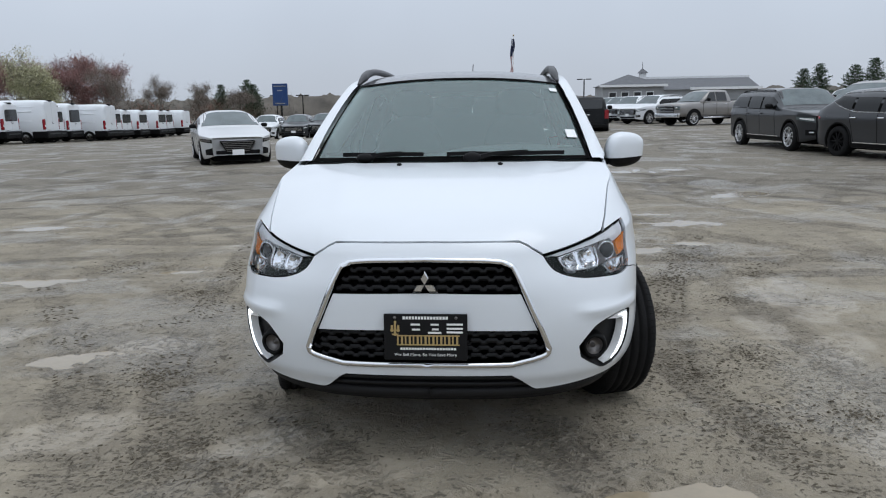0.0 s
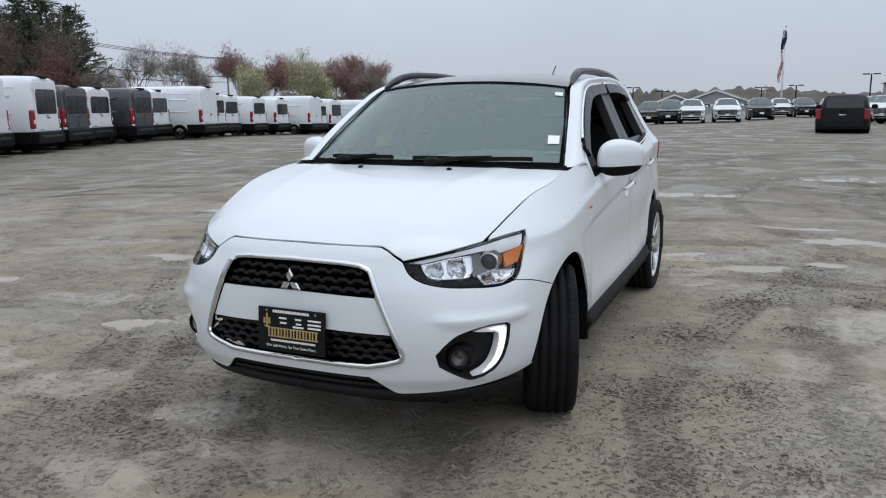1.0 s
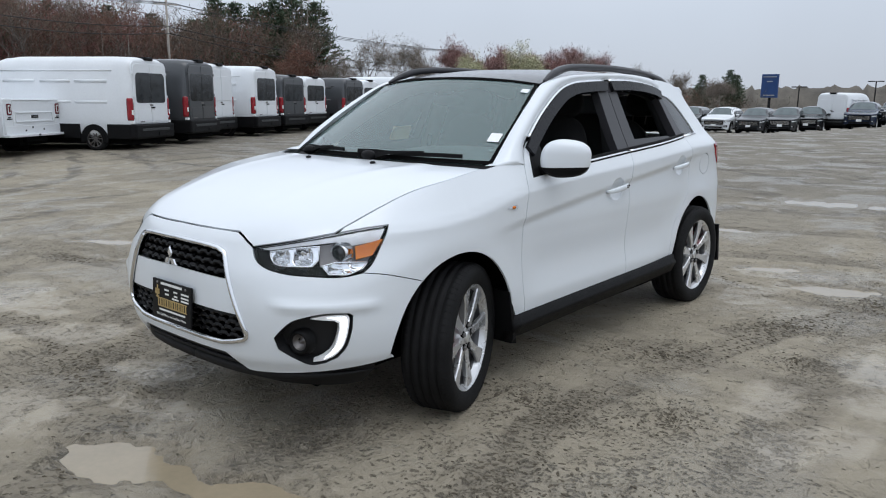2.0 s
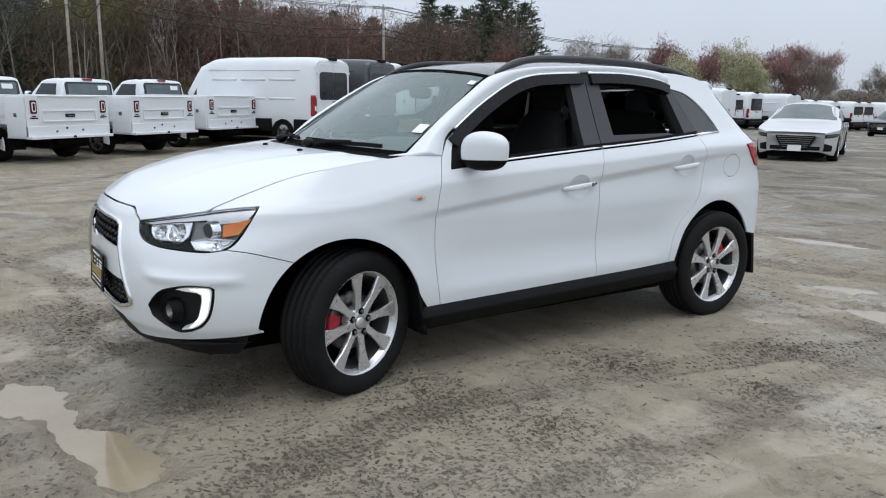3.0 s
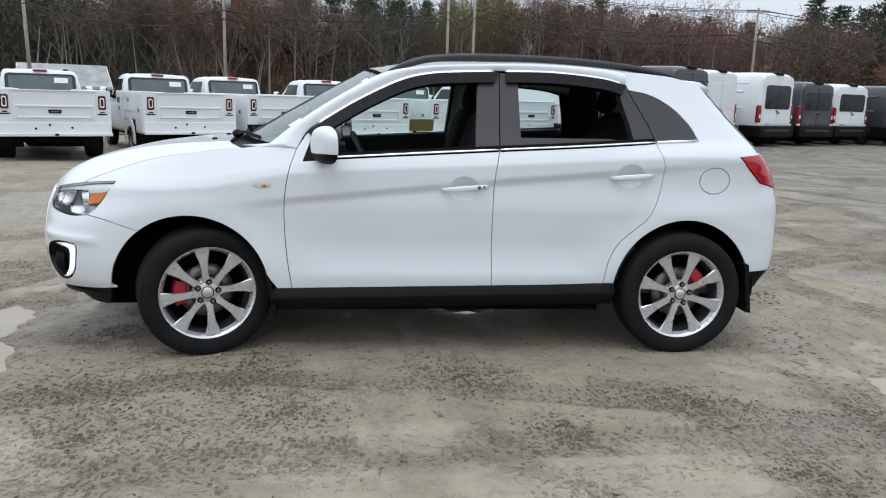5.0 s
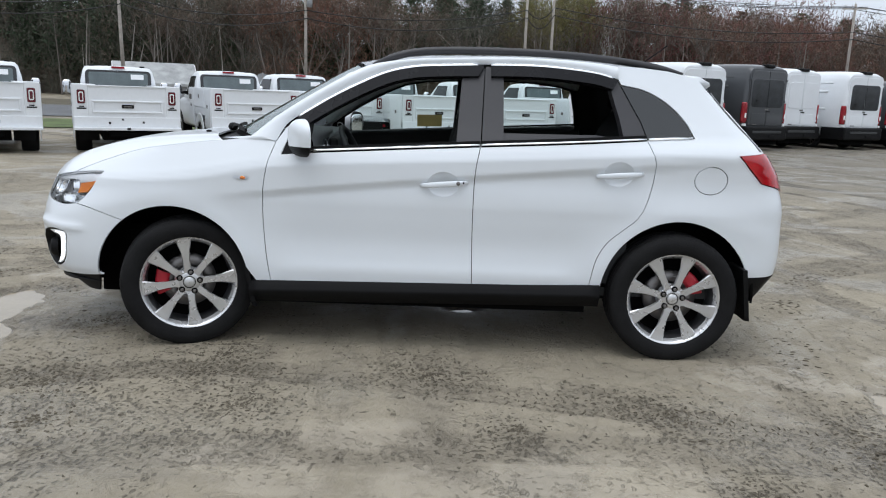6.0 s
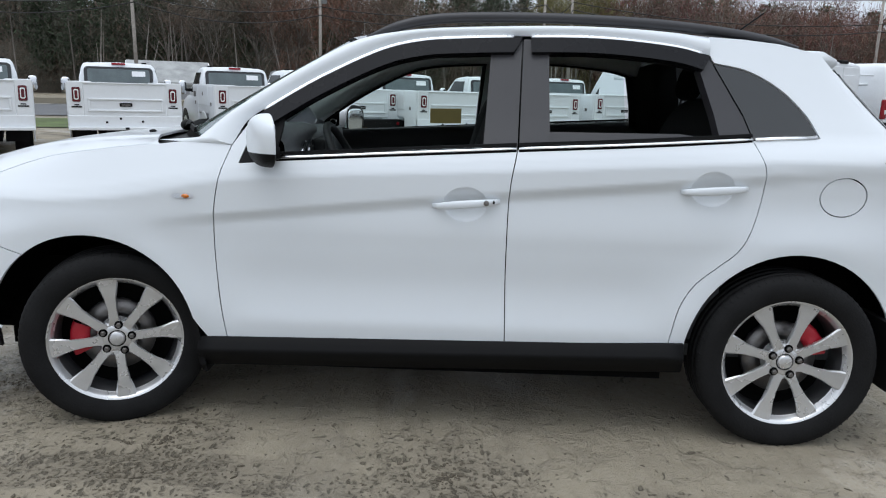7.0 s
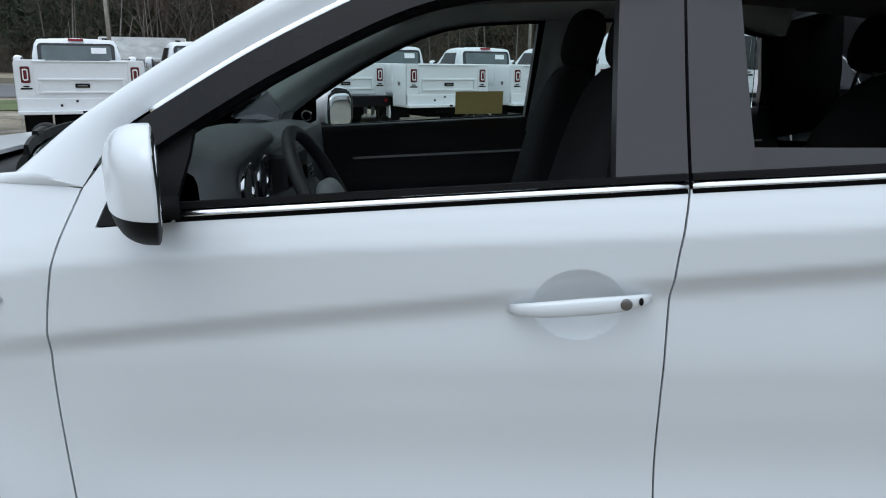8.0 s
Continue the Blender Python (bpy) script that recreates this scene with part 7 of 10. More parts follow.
                rows = [[(skin_x(ya + q * p, wheel_r + q * s) + o, ya + q * p, wheel_r + q * s) for q, o in ((big - 0.012, -0.04), (big - 0.006, 0.010), (big + 0.035, 0.010), (big + 0.045, -0.003))] for p, s in turns]
                v, f = loft(rows, False)
                part("wheel_arch", *mirrored(v, [q[::-1] for q in f], sg), PLASTIC, c)
        k = 1.0 if style == "suv" else 0.78
        v, f = ball((h * 0.95 + 0.13 * k, screen_y + 0.50, belt + 0.09 * k), (0.115 * k, 0.075 * k, 0.075 * k), 14, 10, 2.8)
        mir = part("door_mirror", *mirrored(v, f, sg), PLASTIC if rail or style != "suv" else paint, c)
        v, f = sweep([(h * 0.92, screen_y + 0.50, belt + 0.02), (h * 0.95 + 0.09, screen_y + 0.50, belt + 0.06)], [(-0.04, -0.015), (0.04, -0.015), (0.04, 0.015), (-0.04, 0.015)], up=(0, 0, 1))
        part("mirror_stalk", *mirrored(v, f, sg), PLASTIC, mir, smooth=False)
        low = [axles[0] + big + 0.05, axles[1] - big - 0.05]
        if style == "suv":
            patch("sill_cladding", low[0], low[1], lambda y: sill + 0.006, lambda y: sill + 0.10, PLASTIC, sg, 0.008, nz=3)
            v, f = sweep([(skin_x(y, sill + 0.125) + 0.012, y, sill + 0.125) for y in (low[0] + 0.12, 0.1, low[1] - 0.05)], [(-0.012, -0.013), (0.006, -0.010), (0.006, 0.010), (-0.012, 0.013)])
            part("sill_strip", *mirrored(v, f, sg), BRIGHT, c, smooth=False)
        for ya in (ends[1] - 0.22, ends[2] - 0.20):
            z = belt - 0.115
            v, f = sweep([(skin_x(ya, z) + 0.004, ya, z), (skin_x(ya, z) + 0.030, ya + 0.03, z), (skin_x(ya, z) + 0.030, ya + 0.17, z), (skin_x(ya, z) + 0.004, ya + 0.20, z)], [(-0.008, -0.014), (0.008, -0.014), (0.008, 0.014), (-0.008, 0.014)])
            part("door_handle", *mirrored(v, f, sg), BRIGHT if kick else paint, c)
        for ya, yb in ((ends[0] - 0.02, ends[0] - 0.06), (ends[1], ends[1] - 0.02), (ends[2] + 0.05, ends[2] - 0.12)):
            v, f = sweep([(skin_x(y, z) + 0.0015, y, z) for y, z in zip(np.linspace(yb, ya, 9), np.linspace(sill + 0.14, belt - 0.01, 9))], [(-0.004, -0.003), (0.004, -0.003), (0.004, 0.003), (-0.004, 0.003)], up=(1, 0, 0))
            part("door_seam", *mirrored(v, f, sg), DARK, c, smooth=False)
        lamp = patch("headlamp", y0 + 0.004, y0 + 0.50, lambda y: hood * (0.70 + 0.15 * (y - y0)), lambda y: hood * (0.815 + 0.06 * (y - y0)), PALE_GLASS if style == "suv" else DARK_GLASS, sg, 0.006)
        patch("lamp_unit", y0 + 0.03, y0 + 0.36, lambda y: hood * (0.735 + 0.14 * (y - y0)), lambda y: hood * (0.793 + 0.05 * (y - y0)), FROST if style == "suv" else STEEL, sg, 0.010, lamp)
        intake = patch("side_intake", y0 + 0.004, y0 + 0.20, lambda y: hood * (0.40 if style == "suv" else 0.34), lambda y: hood * (0.53 if style == "suv" else 0.56 - 0.3 * (y - y0)), PLASTIC, sg, 0.006, ny=5)
        if style == "suv":
            patch("fog_lamp", y0 + 0.03, y0 + 0.12, lambda y: hood * 0.455, lambda y: hood * 0.485, FROST, sg, 0.012, intake, ny=4, nz=2)
        patch("rear_lamp", y1 - 0.34, y1 - 0.004, lambda y: belt * 0.86, lambda y: belt * (0.90 + 0.20 * (y - y1 + 0.34)), RED_LENS, sg, 0.008, ny=8)
        if rail:
            line = [(0.72 * h * k, y, skin_z(y, 0.72 * h * k) + d) for y, d, k in ((roof_y0 + 0.15, -0.004, 0.98), (roof_y0 + 0.30, 0.045, 1.0), ((roof_y0 + roof_y1) / 2, 0.050, 1.0), (roof_y1 - 0.25, 0.045, 1.0), (roof_y1 - 0.08, -0.004, 0.99))]
            v, f = sweep(line, circle(0.019, 6))
            part("roof_rail", *mirrored(v, f, sg), PLASTIC, c)
    gw, gz0, gz1 = (h * 0.66, hood * 0.55, hood * 0.80) if style == "suv" else (h * 0.50, hood * 0.40, hood * 0.77)
    outline = rounded(-gw, gw, gz0, gz1, (0.10, 0.10, 0.05, 0.05))
    if style != "suv":
        outline = [(x * (0.62 + 0.38 * (z - gz0) / (gz1 - gz0)), z) for x, z in outline]
    gr = plate("grille", outline, 0, 0.028, PLASTIC, c, "black grille")
    gr.data.transform(Matrix.Translation((0, y0 - 0.002, 0)) @ Matrix.Diagonal((1, -1, 1, 1)))
    gr.data.flip_normals()
    for i in range(4 if style == "suv" else 6):
        z = gz0 + (gz1 - gz0) * (i + 0.7) / (4.4 if style == "suv" else 6.6)
        k = 0.92 if style == "suv" else 0.58 + 0.34 * (z - gz0) / (gz1 - gz0)
        box_part("grille_bar", -gw * k, gw * k, y0 - 0.042, y0 - 0.020, z, z + 0.016, CHROME if style == "suv" else STEEL, gr)
    box_part("lower_intake", -h * 0.60, h * 0.60, y0 - 0.014, y0 + 0.12, sill + 0.13, sill + 0.23, PLASTIC, c, 0.02)
    box_part("front_plate", -0.15, 0.15, y0 - 0.052, y0 - 0.030, hood * (0.46 if style == "suv" else 0.33), hood * (0.46 if style == "suv" else 0.33) + 0.14, PAPER if plated else PLASTIC, c)
    box_part("rear_bumper", -h * 0.70, h * 0.70, y1 - 0.06, y1 + 0.03, sill + 0.12, sill + 0.30, PLASTIC, c, 0.03)
    return c


def rounded(x0, x1, z0, z1, radii, n=6):
    """Corner-rounded rectangle in x, z; radii from the lower left, anticlockwise."""
    out = []
    for (cx, cz, a0), r in zip(((x0, z0, 180), (x1, z0, 270), (x1, z1, 0), (x0, z1, 90)), radii):
        ox, oz = cx + (r if cx == x0 else -r), cz + (r if cz == z0 else -r)
        out += [(ox + r * math.cos(radians(a0 + 90 * i / n)), oz + r * math.sin(radians(a0 + 90 * i / n))) for i in range(n + 1)]
    return out


def plate(name, loop, y0, y1, material, parent, label="", swell=0.0):
    """An upright plate with the outline loop (x, z), its outer face at y1."""
    n = len(loop)
    cx, cz = sum(p[0] for p in loop) / n, sum(p[1] for p in loop) / n
    v = [(x, y0, z) for x, z in loop] + [(x, y1 - 0.006, z) for x, z in loop] + [(cx + (x - cx) * 0.975, y1, cz + (z - cz) * 0.985) for x, z in loop]
    f = [(i, n + i, n + (i + 1) % n, (i + 1) % n) for i in range(n)] + [(n + i, 2 * n + i, 2 * n + (i + 1) % n, n + (i + 1) % n) for i in range(n)] + [tuple(2 * n + i for i in range(n))[::-1]]
    return part(name, v, f, material, parent, label, smooth=False)


def cargo_van(paint, H, windows, label):
    """A long cargo van; nose towards -y, rear doors at +y."""
    c = thing("cargo_van", label, "van", "row of cargo vans")
    h, L = 1.03, 6.6
    y1 = L / 2
    profile = ((0.90, 0.0), (0.975, 0.05), (1.0, 0.22), (0.995, 0.42), (0.975, 0.58), (0.94, 0.74), (0.90, 0.86), (0.855, 0.93), (0.78, 0.972), (0.62, 0.993), (0.3, 1.0))
    rings = []
    for y, w, zb, top in ((-y1, 0.70, 0.55, 0.92), (-y1 + 0.12, 0.88, 0.46, 1.10), (-y1 + 0.6, 0.98, 0.42, 1.26), (-y1 + 0.95, 1.0, 0.42, 1.42), (-y1 + 1.35, 1.0, 0.42, 2.0), (-y1 + 1.75, 1.03, 0.42, H - 0.26), (-y1 + 2.3, h, 0.42, H - 0.05),
                          (-0.4, h, 0.42, H), (y1 - 0.9, h, 0.42, H), (y1 - 0.35, h * 0.998, 0.43, H - 0.015), (y1 - 0.16, h * 0.985, 0.44, H - 0.035), (y1 - 0.07, h * 0.96, 0.45, H - 0.06), (y1 - 0.02, h * 0.925, 0.46, H - 0.09), (y1, h * 0.88, 0.47, H - 0.13)):
        half = [(w * k, zb + (top - zb) * q) for k, q in profile]
        rings.append([(x, y, z) for x, z in half] + [(-x, y, z) for x, z in half[::-1]])
    part("body", *loft(rings, True, True), paint, c)
    plate("rear_panel", rounded(-0.90, 0.90, 0.78, H - 0.14, (0.03, 0.03, 0.20, 0.20)), y1 - 0.05, y1 + 0.006, paint, c)
    # bumper and cladding are taken tall, their black also painting the shade beneath
    bp = box_part("rear_bumper", -h * 0.985, h * 0.985, y1 - 0.20, y1 + 0.14, 0.36, 0.79, PLASTIC, c, 0.05)
    box_part("bumper_step", -0.72, 0.72, y1 + 0.10, y1 + 0.155, 0.58, 0.66, TRIM, bp, 0.01)
    z0, z1 = (1.40, 2.27) if H > 2.6 else (1.38, 2.08)
    for sg in (1, -1):
        dr = new("rear_door")
        dr.parent = c
        x0, x1 = (0.006, 0.84) if sg > 0 else (-0.84, -0.006)
        rr = (0.01, 0.03, 0.17, 0.01) if sg > 0 else (0.03, 0.01, 0.01, 0.17)
        plate("door_skin", rounded(x0, x1, 0.815, H - 0.21, rr), y1 - 0.02, y1 + 0.026, paint, dr)
        a, b = (0.008, 0.755) if sg > 0 else (-0.755, -0.008)
        rr = (0.02, 0.10, 0.15, 0.02) if sg > 0 else (0.10, 0.02, 0.02, 0.15)
        if windows:
            plate("door_window", rounded(a, b, z0, z1, rr), y1 + 0.015, y1 + 0.036, VAN_GLASS, dr)
        else:
            plate("door_pressing", rounded(a + 0.02, b - 0.02, z0, z1, rr), y1 + 0.015, y1 + 0.040, paint, dr)
        plate("door_pressing", rounded(a + 0.05, b - 0.03, 0.87, 1.20, (0.03,) * 4), y1 + 0.015, y1 + 0.034, paint, dr)
        if sg > 0:
            box_part("door_handle", -0.16, 0.02, y1 + 0.02, y1 + 0.055, 1.245, 1.285, PLASTIC, dr, 0.008)
        for z in (0.95, 1.55, H - 0.52):
            box_part("hinge", sg * 0.855 - 0.035, sg * 0.855 + 0.035, y1 - 0.01, y1 + 0.040, z, z + 0.07, paint, dr, 0.006)
        # tall lamp that wraps the corner
        rows = []
        for z, w in ((0.90, 0.75), (0.96, 1.0), (1.40, 1.0), (1.50, 0.8), (1.54, 0.45)):
            rows.append([(1.020 - 0.125 * w, y1 + 0.018, z), (0.965, y1 + 0.022, z), (0.998, y1 - 0.02, z), (1.018, y1 - 0.07, z), (1.026, y1 - 0.08 - 0.05 * w, z), (0.97, y1 - 0.08, z), (0.90, y1 - 0.02, z)])
        v, f = loft(rows, True, True)
        lamp = part("rear_lamp", *mirrored(v, f, sg), LAMP_RED, c, "tall red rear lamp")
        box_part("lamp_white", min(sg * 0.93, sg * 0.99), max(sg * 0.93, sg * 0.99), y1 + 0.0, y1 + 0.03, 1.06, 1.20, PAPER, lamp, 0.01)
        box_part("lamp_foot", min(sg * 0.90, sg * 1.0), max(sg * 0.90, sg * 1.0), y1 - 0.08, y1 + 0.03, 0.80, 0.875, PAPER, lamp, 0.01)
        for y in (-y1 + 1.0, y1 - 1.25):
            car_wheel(c, sg * (h - 0.13), y, 0.35, 0.22, STEEL)
            arch(c, sg * h, y, 0.34, PLASTIC)
        for a, b in ((-y1 + 1.45, y1 - 1.70), (y1 - 0.80, y1 - 0.06)):
            v, f = sweep([(h * 0.992, a, 0.57), (h * (0.992 if b < y1 - 1 else 0.97), b, 0.57)], [(-0.03, -0.20), (0.018, -0.20), (0.022, 0.17), (0.012, 0.215), (-0.03, 0.215)])
            part("side_cladding", *mirrored(v, f, sg), PLASTIC, c, smooth=False)
        for a, b in ((-0.9, 0.15), (0.35, 1.35), (1.5, 2.55)):
            for z, k in ((1.42, 0.995), (2.02, 0.962)):
                v, f = sweep([(h * k, a, z), (h * k, b, z)], [(-0.02, -0.05), (0.008, -0.035), (0.012, 0.0), (0.008, 0.035), (-0.02, 0.05)])
                part("side_pressing", *mirrored(v, f, sg), paint, c)
        v, f = sweep([(h * 0.918, -y1 + 2.2, H - 0.42), (h * 0.918, y1 - 0.6, H - 0.42)], [(-0.02, -0.02), (0.014, -0.012), (0.014, 0.012), (-0.02, 0.02)])
        part("roof_gutter", *mirrored(v, f, sg), paint, c)
        v = [(h * 0.985 + 0.01, -y1 + 1.35, 1.28), (h * 0.985 + 0.01, -y1 + 2.15, 1.30), (h * 0.93 + 0.01, -y1 + 2.1, 1.86), (h * 0.93 + 0.01, -y1 + 1.75, 1.84)]
        v = v + [(a - 0.04, b, z) for a, b, z in v]
        part("cab_window", *mirrored(v, [(0, 1, 2, 3), (0, 4, 5, 1), (1, 5, 6, 2), (2, 6, 7, 3), (3, 7, 4, 0)], sg), DARK_GLASS, c, smooth=False)
        v, f = ball((h + 0.14, -y1 + 1.35, 1.38), (0.10, 0.07, 0.16), 12, 8, 3)
        part("door_mirror", *mirrored(v, f, sg), PLASTIC, c)
    box_part("windscreen", -0.78, 0.78, -0.02, 0.02, 0.0, 0.80, DARK_GLASS, c, 0.01, m=Matrix.Translation((0, -y1 + 1.02, 1.36)) @ Matrix.Rotation(radians(-36), 4, "X"))
    box_part("high_brake_lamp", -0.20, 0.20, y1 - 0.22, y1 + 0.05, H - 0.11, H - 0.005, PLASTIC, c, 0.03)
    box_part("number_plate", -0.42, -0.12, y1 + 0.15, y1 + 0.163, 0.44, 0.53, PLASTIC, c)
    box_part("maker_badge", -0.08, 0.08, y1 + 0.026, y1 + 0.036, 1.31, 1.36, STEEL, c)
    box_part("door_badge", 0.42, 0.62, y1 + 0.030, y1 + 0.038, 0.84, 0.87, STEEL, c)
    # near-black box stands for the shadow beneath the van
    box_part("underside_shade", -0.85, 0.85, -y1 + 0.4, y1 - 0.1, 0.20, 0.5, DARK, c)
    return c


def crew_pickup(name, label, paint, bumper):
    """A crew-cab pickup; nose towards -y, tailgate at +y."""
    c = thing(name, label, "truck")
    y0, y1, h = -2.92, 2.92, 1.015
    rings = []
    for y, w, zb, top in ((y0, 0.84, 0.66, 1.10), (y0 + 0.06, 0.94, 0.54, 1.18), (y0 + 0.5, 1.0, 0.50, 1.24), (y0 + 1.3, h, 0.50, 1.28), (-0.9, h, 0.50, 1.30), (0.78, h, 0.50, 1.30), (0.86, h, 0.52, 1.34), (y1 - 0.2, h, 0.54, 1.38), (y1 - 0.03, h * 0.985, 0.56, 1.38), (y1, h * 0.95, 0.60, 1.36)):
        half = [(w * 0.93, zb), (w, zb + 0.14), (w, 0.98), (w * 0.985, top - 0.10), (w * 0.93, top - 0.015), (w * 0.82, top), (0.0, top + (0.02 if y < 0.8 else 0.0))]
        rings.append([(x, y, z) for x, z in half] + [(-x, y, z) for x, z in half[-2::-1]])
    part("body", *loft(rings, True, True), paint, c)
    rings = []
    for y, k, b in ((-1.42, 0.93, 1.30), (-0.95, 0.86, 1.68), (-0.62, 0.81, 1.87), (-0.3, 0.80, 1.93), (0.3, 0.80, 1.94), (0.62, 0.80, 1.91), (0.74, 0.83, 1.72), (0.84, 0.92, 1.30)):
        half = [(0.965, 1.26), (0.955, 1.30), ((0.955 + k) / 2 + 0.01, 1.30 + (b - 1.30) * 0.55), (k, max(1.30, b - 0.07)), (k * 0.93, b - 0.015), (k * 0.8, b), (0, b + 0.015)]
        rings.append([(x, y, z) for x, z in half] + [(-x, y, z) for x, z in half[-2::-1]])
    part("cab", *loft(rings, True, True), paint, c)
    rw = plate("rear_window", rounded(-0.74, 0.74, 0.0, 0.46, (0.05, 0.05, 0.10, 0.10)), -0.04, 0.03, DARK_GLASS, c)
    rw.matrix_basis = Matrix.Translation((0, 0.83, 1.37)) @ Matrix.Rotation(radians(13), 4, "X")
    ws = [[(x * k, y - 0.05 * (1 - x * x) - 0.02, z - 0.03 * x * x + 0.006) for x in np.linspace(-1, 1, 9)] for y, k, z in ((-1.40, 0.86, 1.33), (-0.95, 0.80, 1.69), (-0.66, 0.75, 1.86))]
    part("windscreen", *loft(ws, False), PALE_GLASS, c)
    # black slab on top of the body paints the shaded hollow of the bed
    box_part("bed_shade_slab", -0.86, 0.86, 0.92, y1 - 0.10, 1.30, 1.384, DARK, c)
    tg = plate("tailgate", rounded(-0.78, 0.78, 0.70, 1.39, (0.03,) * 4), y1 - 0.04, y1 + 0.02, paint, c)
    plate("tailgate_pressing", rounded(-0.66, 0.66, 0.80, 1.10, (0.05,) * 4), y1, y1 + 0.03, paint, tg)
    box_part("tailgate_handle", -0.13, 0.13, y1 + 0.01, y1 + 0.035, 1.24, 1.30, PLASTIC, tg, 0.008)
    box_part("maker_badge", -0.13, 0.13, y1 + 0.015, y1 + 0.035, 1.08, 1.13, CHROME, tg, 0.008)
    bp = box_part("rear_bumper", -0.98, 0.98, y1 - 0.05, y1 + 0.17, 0.50, 0.69, bumper, c, 0.04)
    box_part("number_plate", -0.16, 0.16, y1 + 0.16, y1 + 0.178, 0.53, 0.65, PLASTIC, bp)
    box_part("front_bumper", -0.96, 0.96, y0 - 0.10, y0 + 0.10, 0.46, 0.70, bumper, c, 0.05)
    gr = box_part("grille", -0.56, 0.56, y0 - 0.035, y0 + 0.1, 0.74, 1.10, PLASTIC, c, 0.03)
    for k in range(4):
        box_part("grille_bar", -0.54, 0.54, y0 - 0.05, y0, 0.79 + 0.085 * k, 0.812 + 0.085 * k, CHROME, gr)
    for sg in (1, -1):
        a, b = min(sg * 0.80, sg * 1.005), max(sg * 0.80, sg * 1.005)
        box_part("rear_lamp", a, b, y1 - 0.16, y1 + 0.022, 0.92, 1.34, LAMP_RED, c, 0.03)
        a, b = min(sg * 0.58, sg * 0.94), max(sg * 0.58, sg * 0.94)
        hl = box_part("headlamp", a, b, y0 - 0.02, y0 + 0.30, 0.88, 1.09, PALE_GLASS, c, 0.04)
        v, f = ball((sg * 0.76, y0 - 0.002, 0.985), (0.11, 0.025, 0.05), 12, 8, 2.6)
        part("lamp_unit", v, f, REFLECTOR, hl)
        for ya, yb, yc, yd in ((-1.10, -0.30, -0.36, -0.66), (-0.22, 0.52, 0.44, -0.26)):
            v = [(0.972, ya, 1.34), (0.972, yb, 1.34), (0.862, yc, 1.82), (0.862, yd, 1.82)]
            part("cab_window", *mirrored(v + [(p - 0.05, q, z) for p, q, z in v], [(0, 1, 2, 3), (0, 4, 5, 1), (1, 5, 6, 2), (2, 6, 7, 3), (3, 7, 4, 0)], sg), DARK_GLASS, c, smooth=False)
        for y in (-0.26, 0.58, -1.24):
            v, f = sweep([(h + 0.001, y, 0.60), (h + 0.001, y, 1.0), (h * 0.985 + 0.002, y, 1.22)], [(-0.007, -0.004), (0.007, -0.004), (0.007, 0.004), (-0.007, 0.004)], up=(1, 0, 0))
            part("door_seam", *mirrored(v, f, sg), DARK, c, smooth=False)
        for y in (-0.45, 0.40):
            v, f = ball((h + 0.015, y, 1.16), (0.02, 0.10, 0.018), 12, 6, 3)
            part("door_handle", *mirrored(v, f, sg), CHROME, c)
        v, f = sweep([(h - 0.02, -1.2, 0.44), (h - 0.02, 0.75, 0.44)], circle(0.045, 8))
        part("side_step", *mirrored(v, f, sg), bumper, c)
        v, f = ball((h + 0.13, -1.02, 1.42), (0.13, 0.06, 0.10), 12, 8, 3.2)
        part("door_mirror", *mirrored(v, f, sg), PLASTIC, c)
        for y in (-1.88, 1.72):
            car_wheel(c, sg * (h - 0.15), y, 0.41, 0.29)
            arch(c, sg * h, y, 0.41, PLASTIC)
    # near-black box for the shade below the pickup
    box_part("underside_shade", -0.75, 0.75, y0 + 0.4, y1 - 0.2, 0.34, 0.56, DARK, c)
    return c


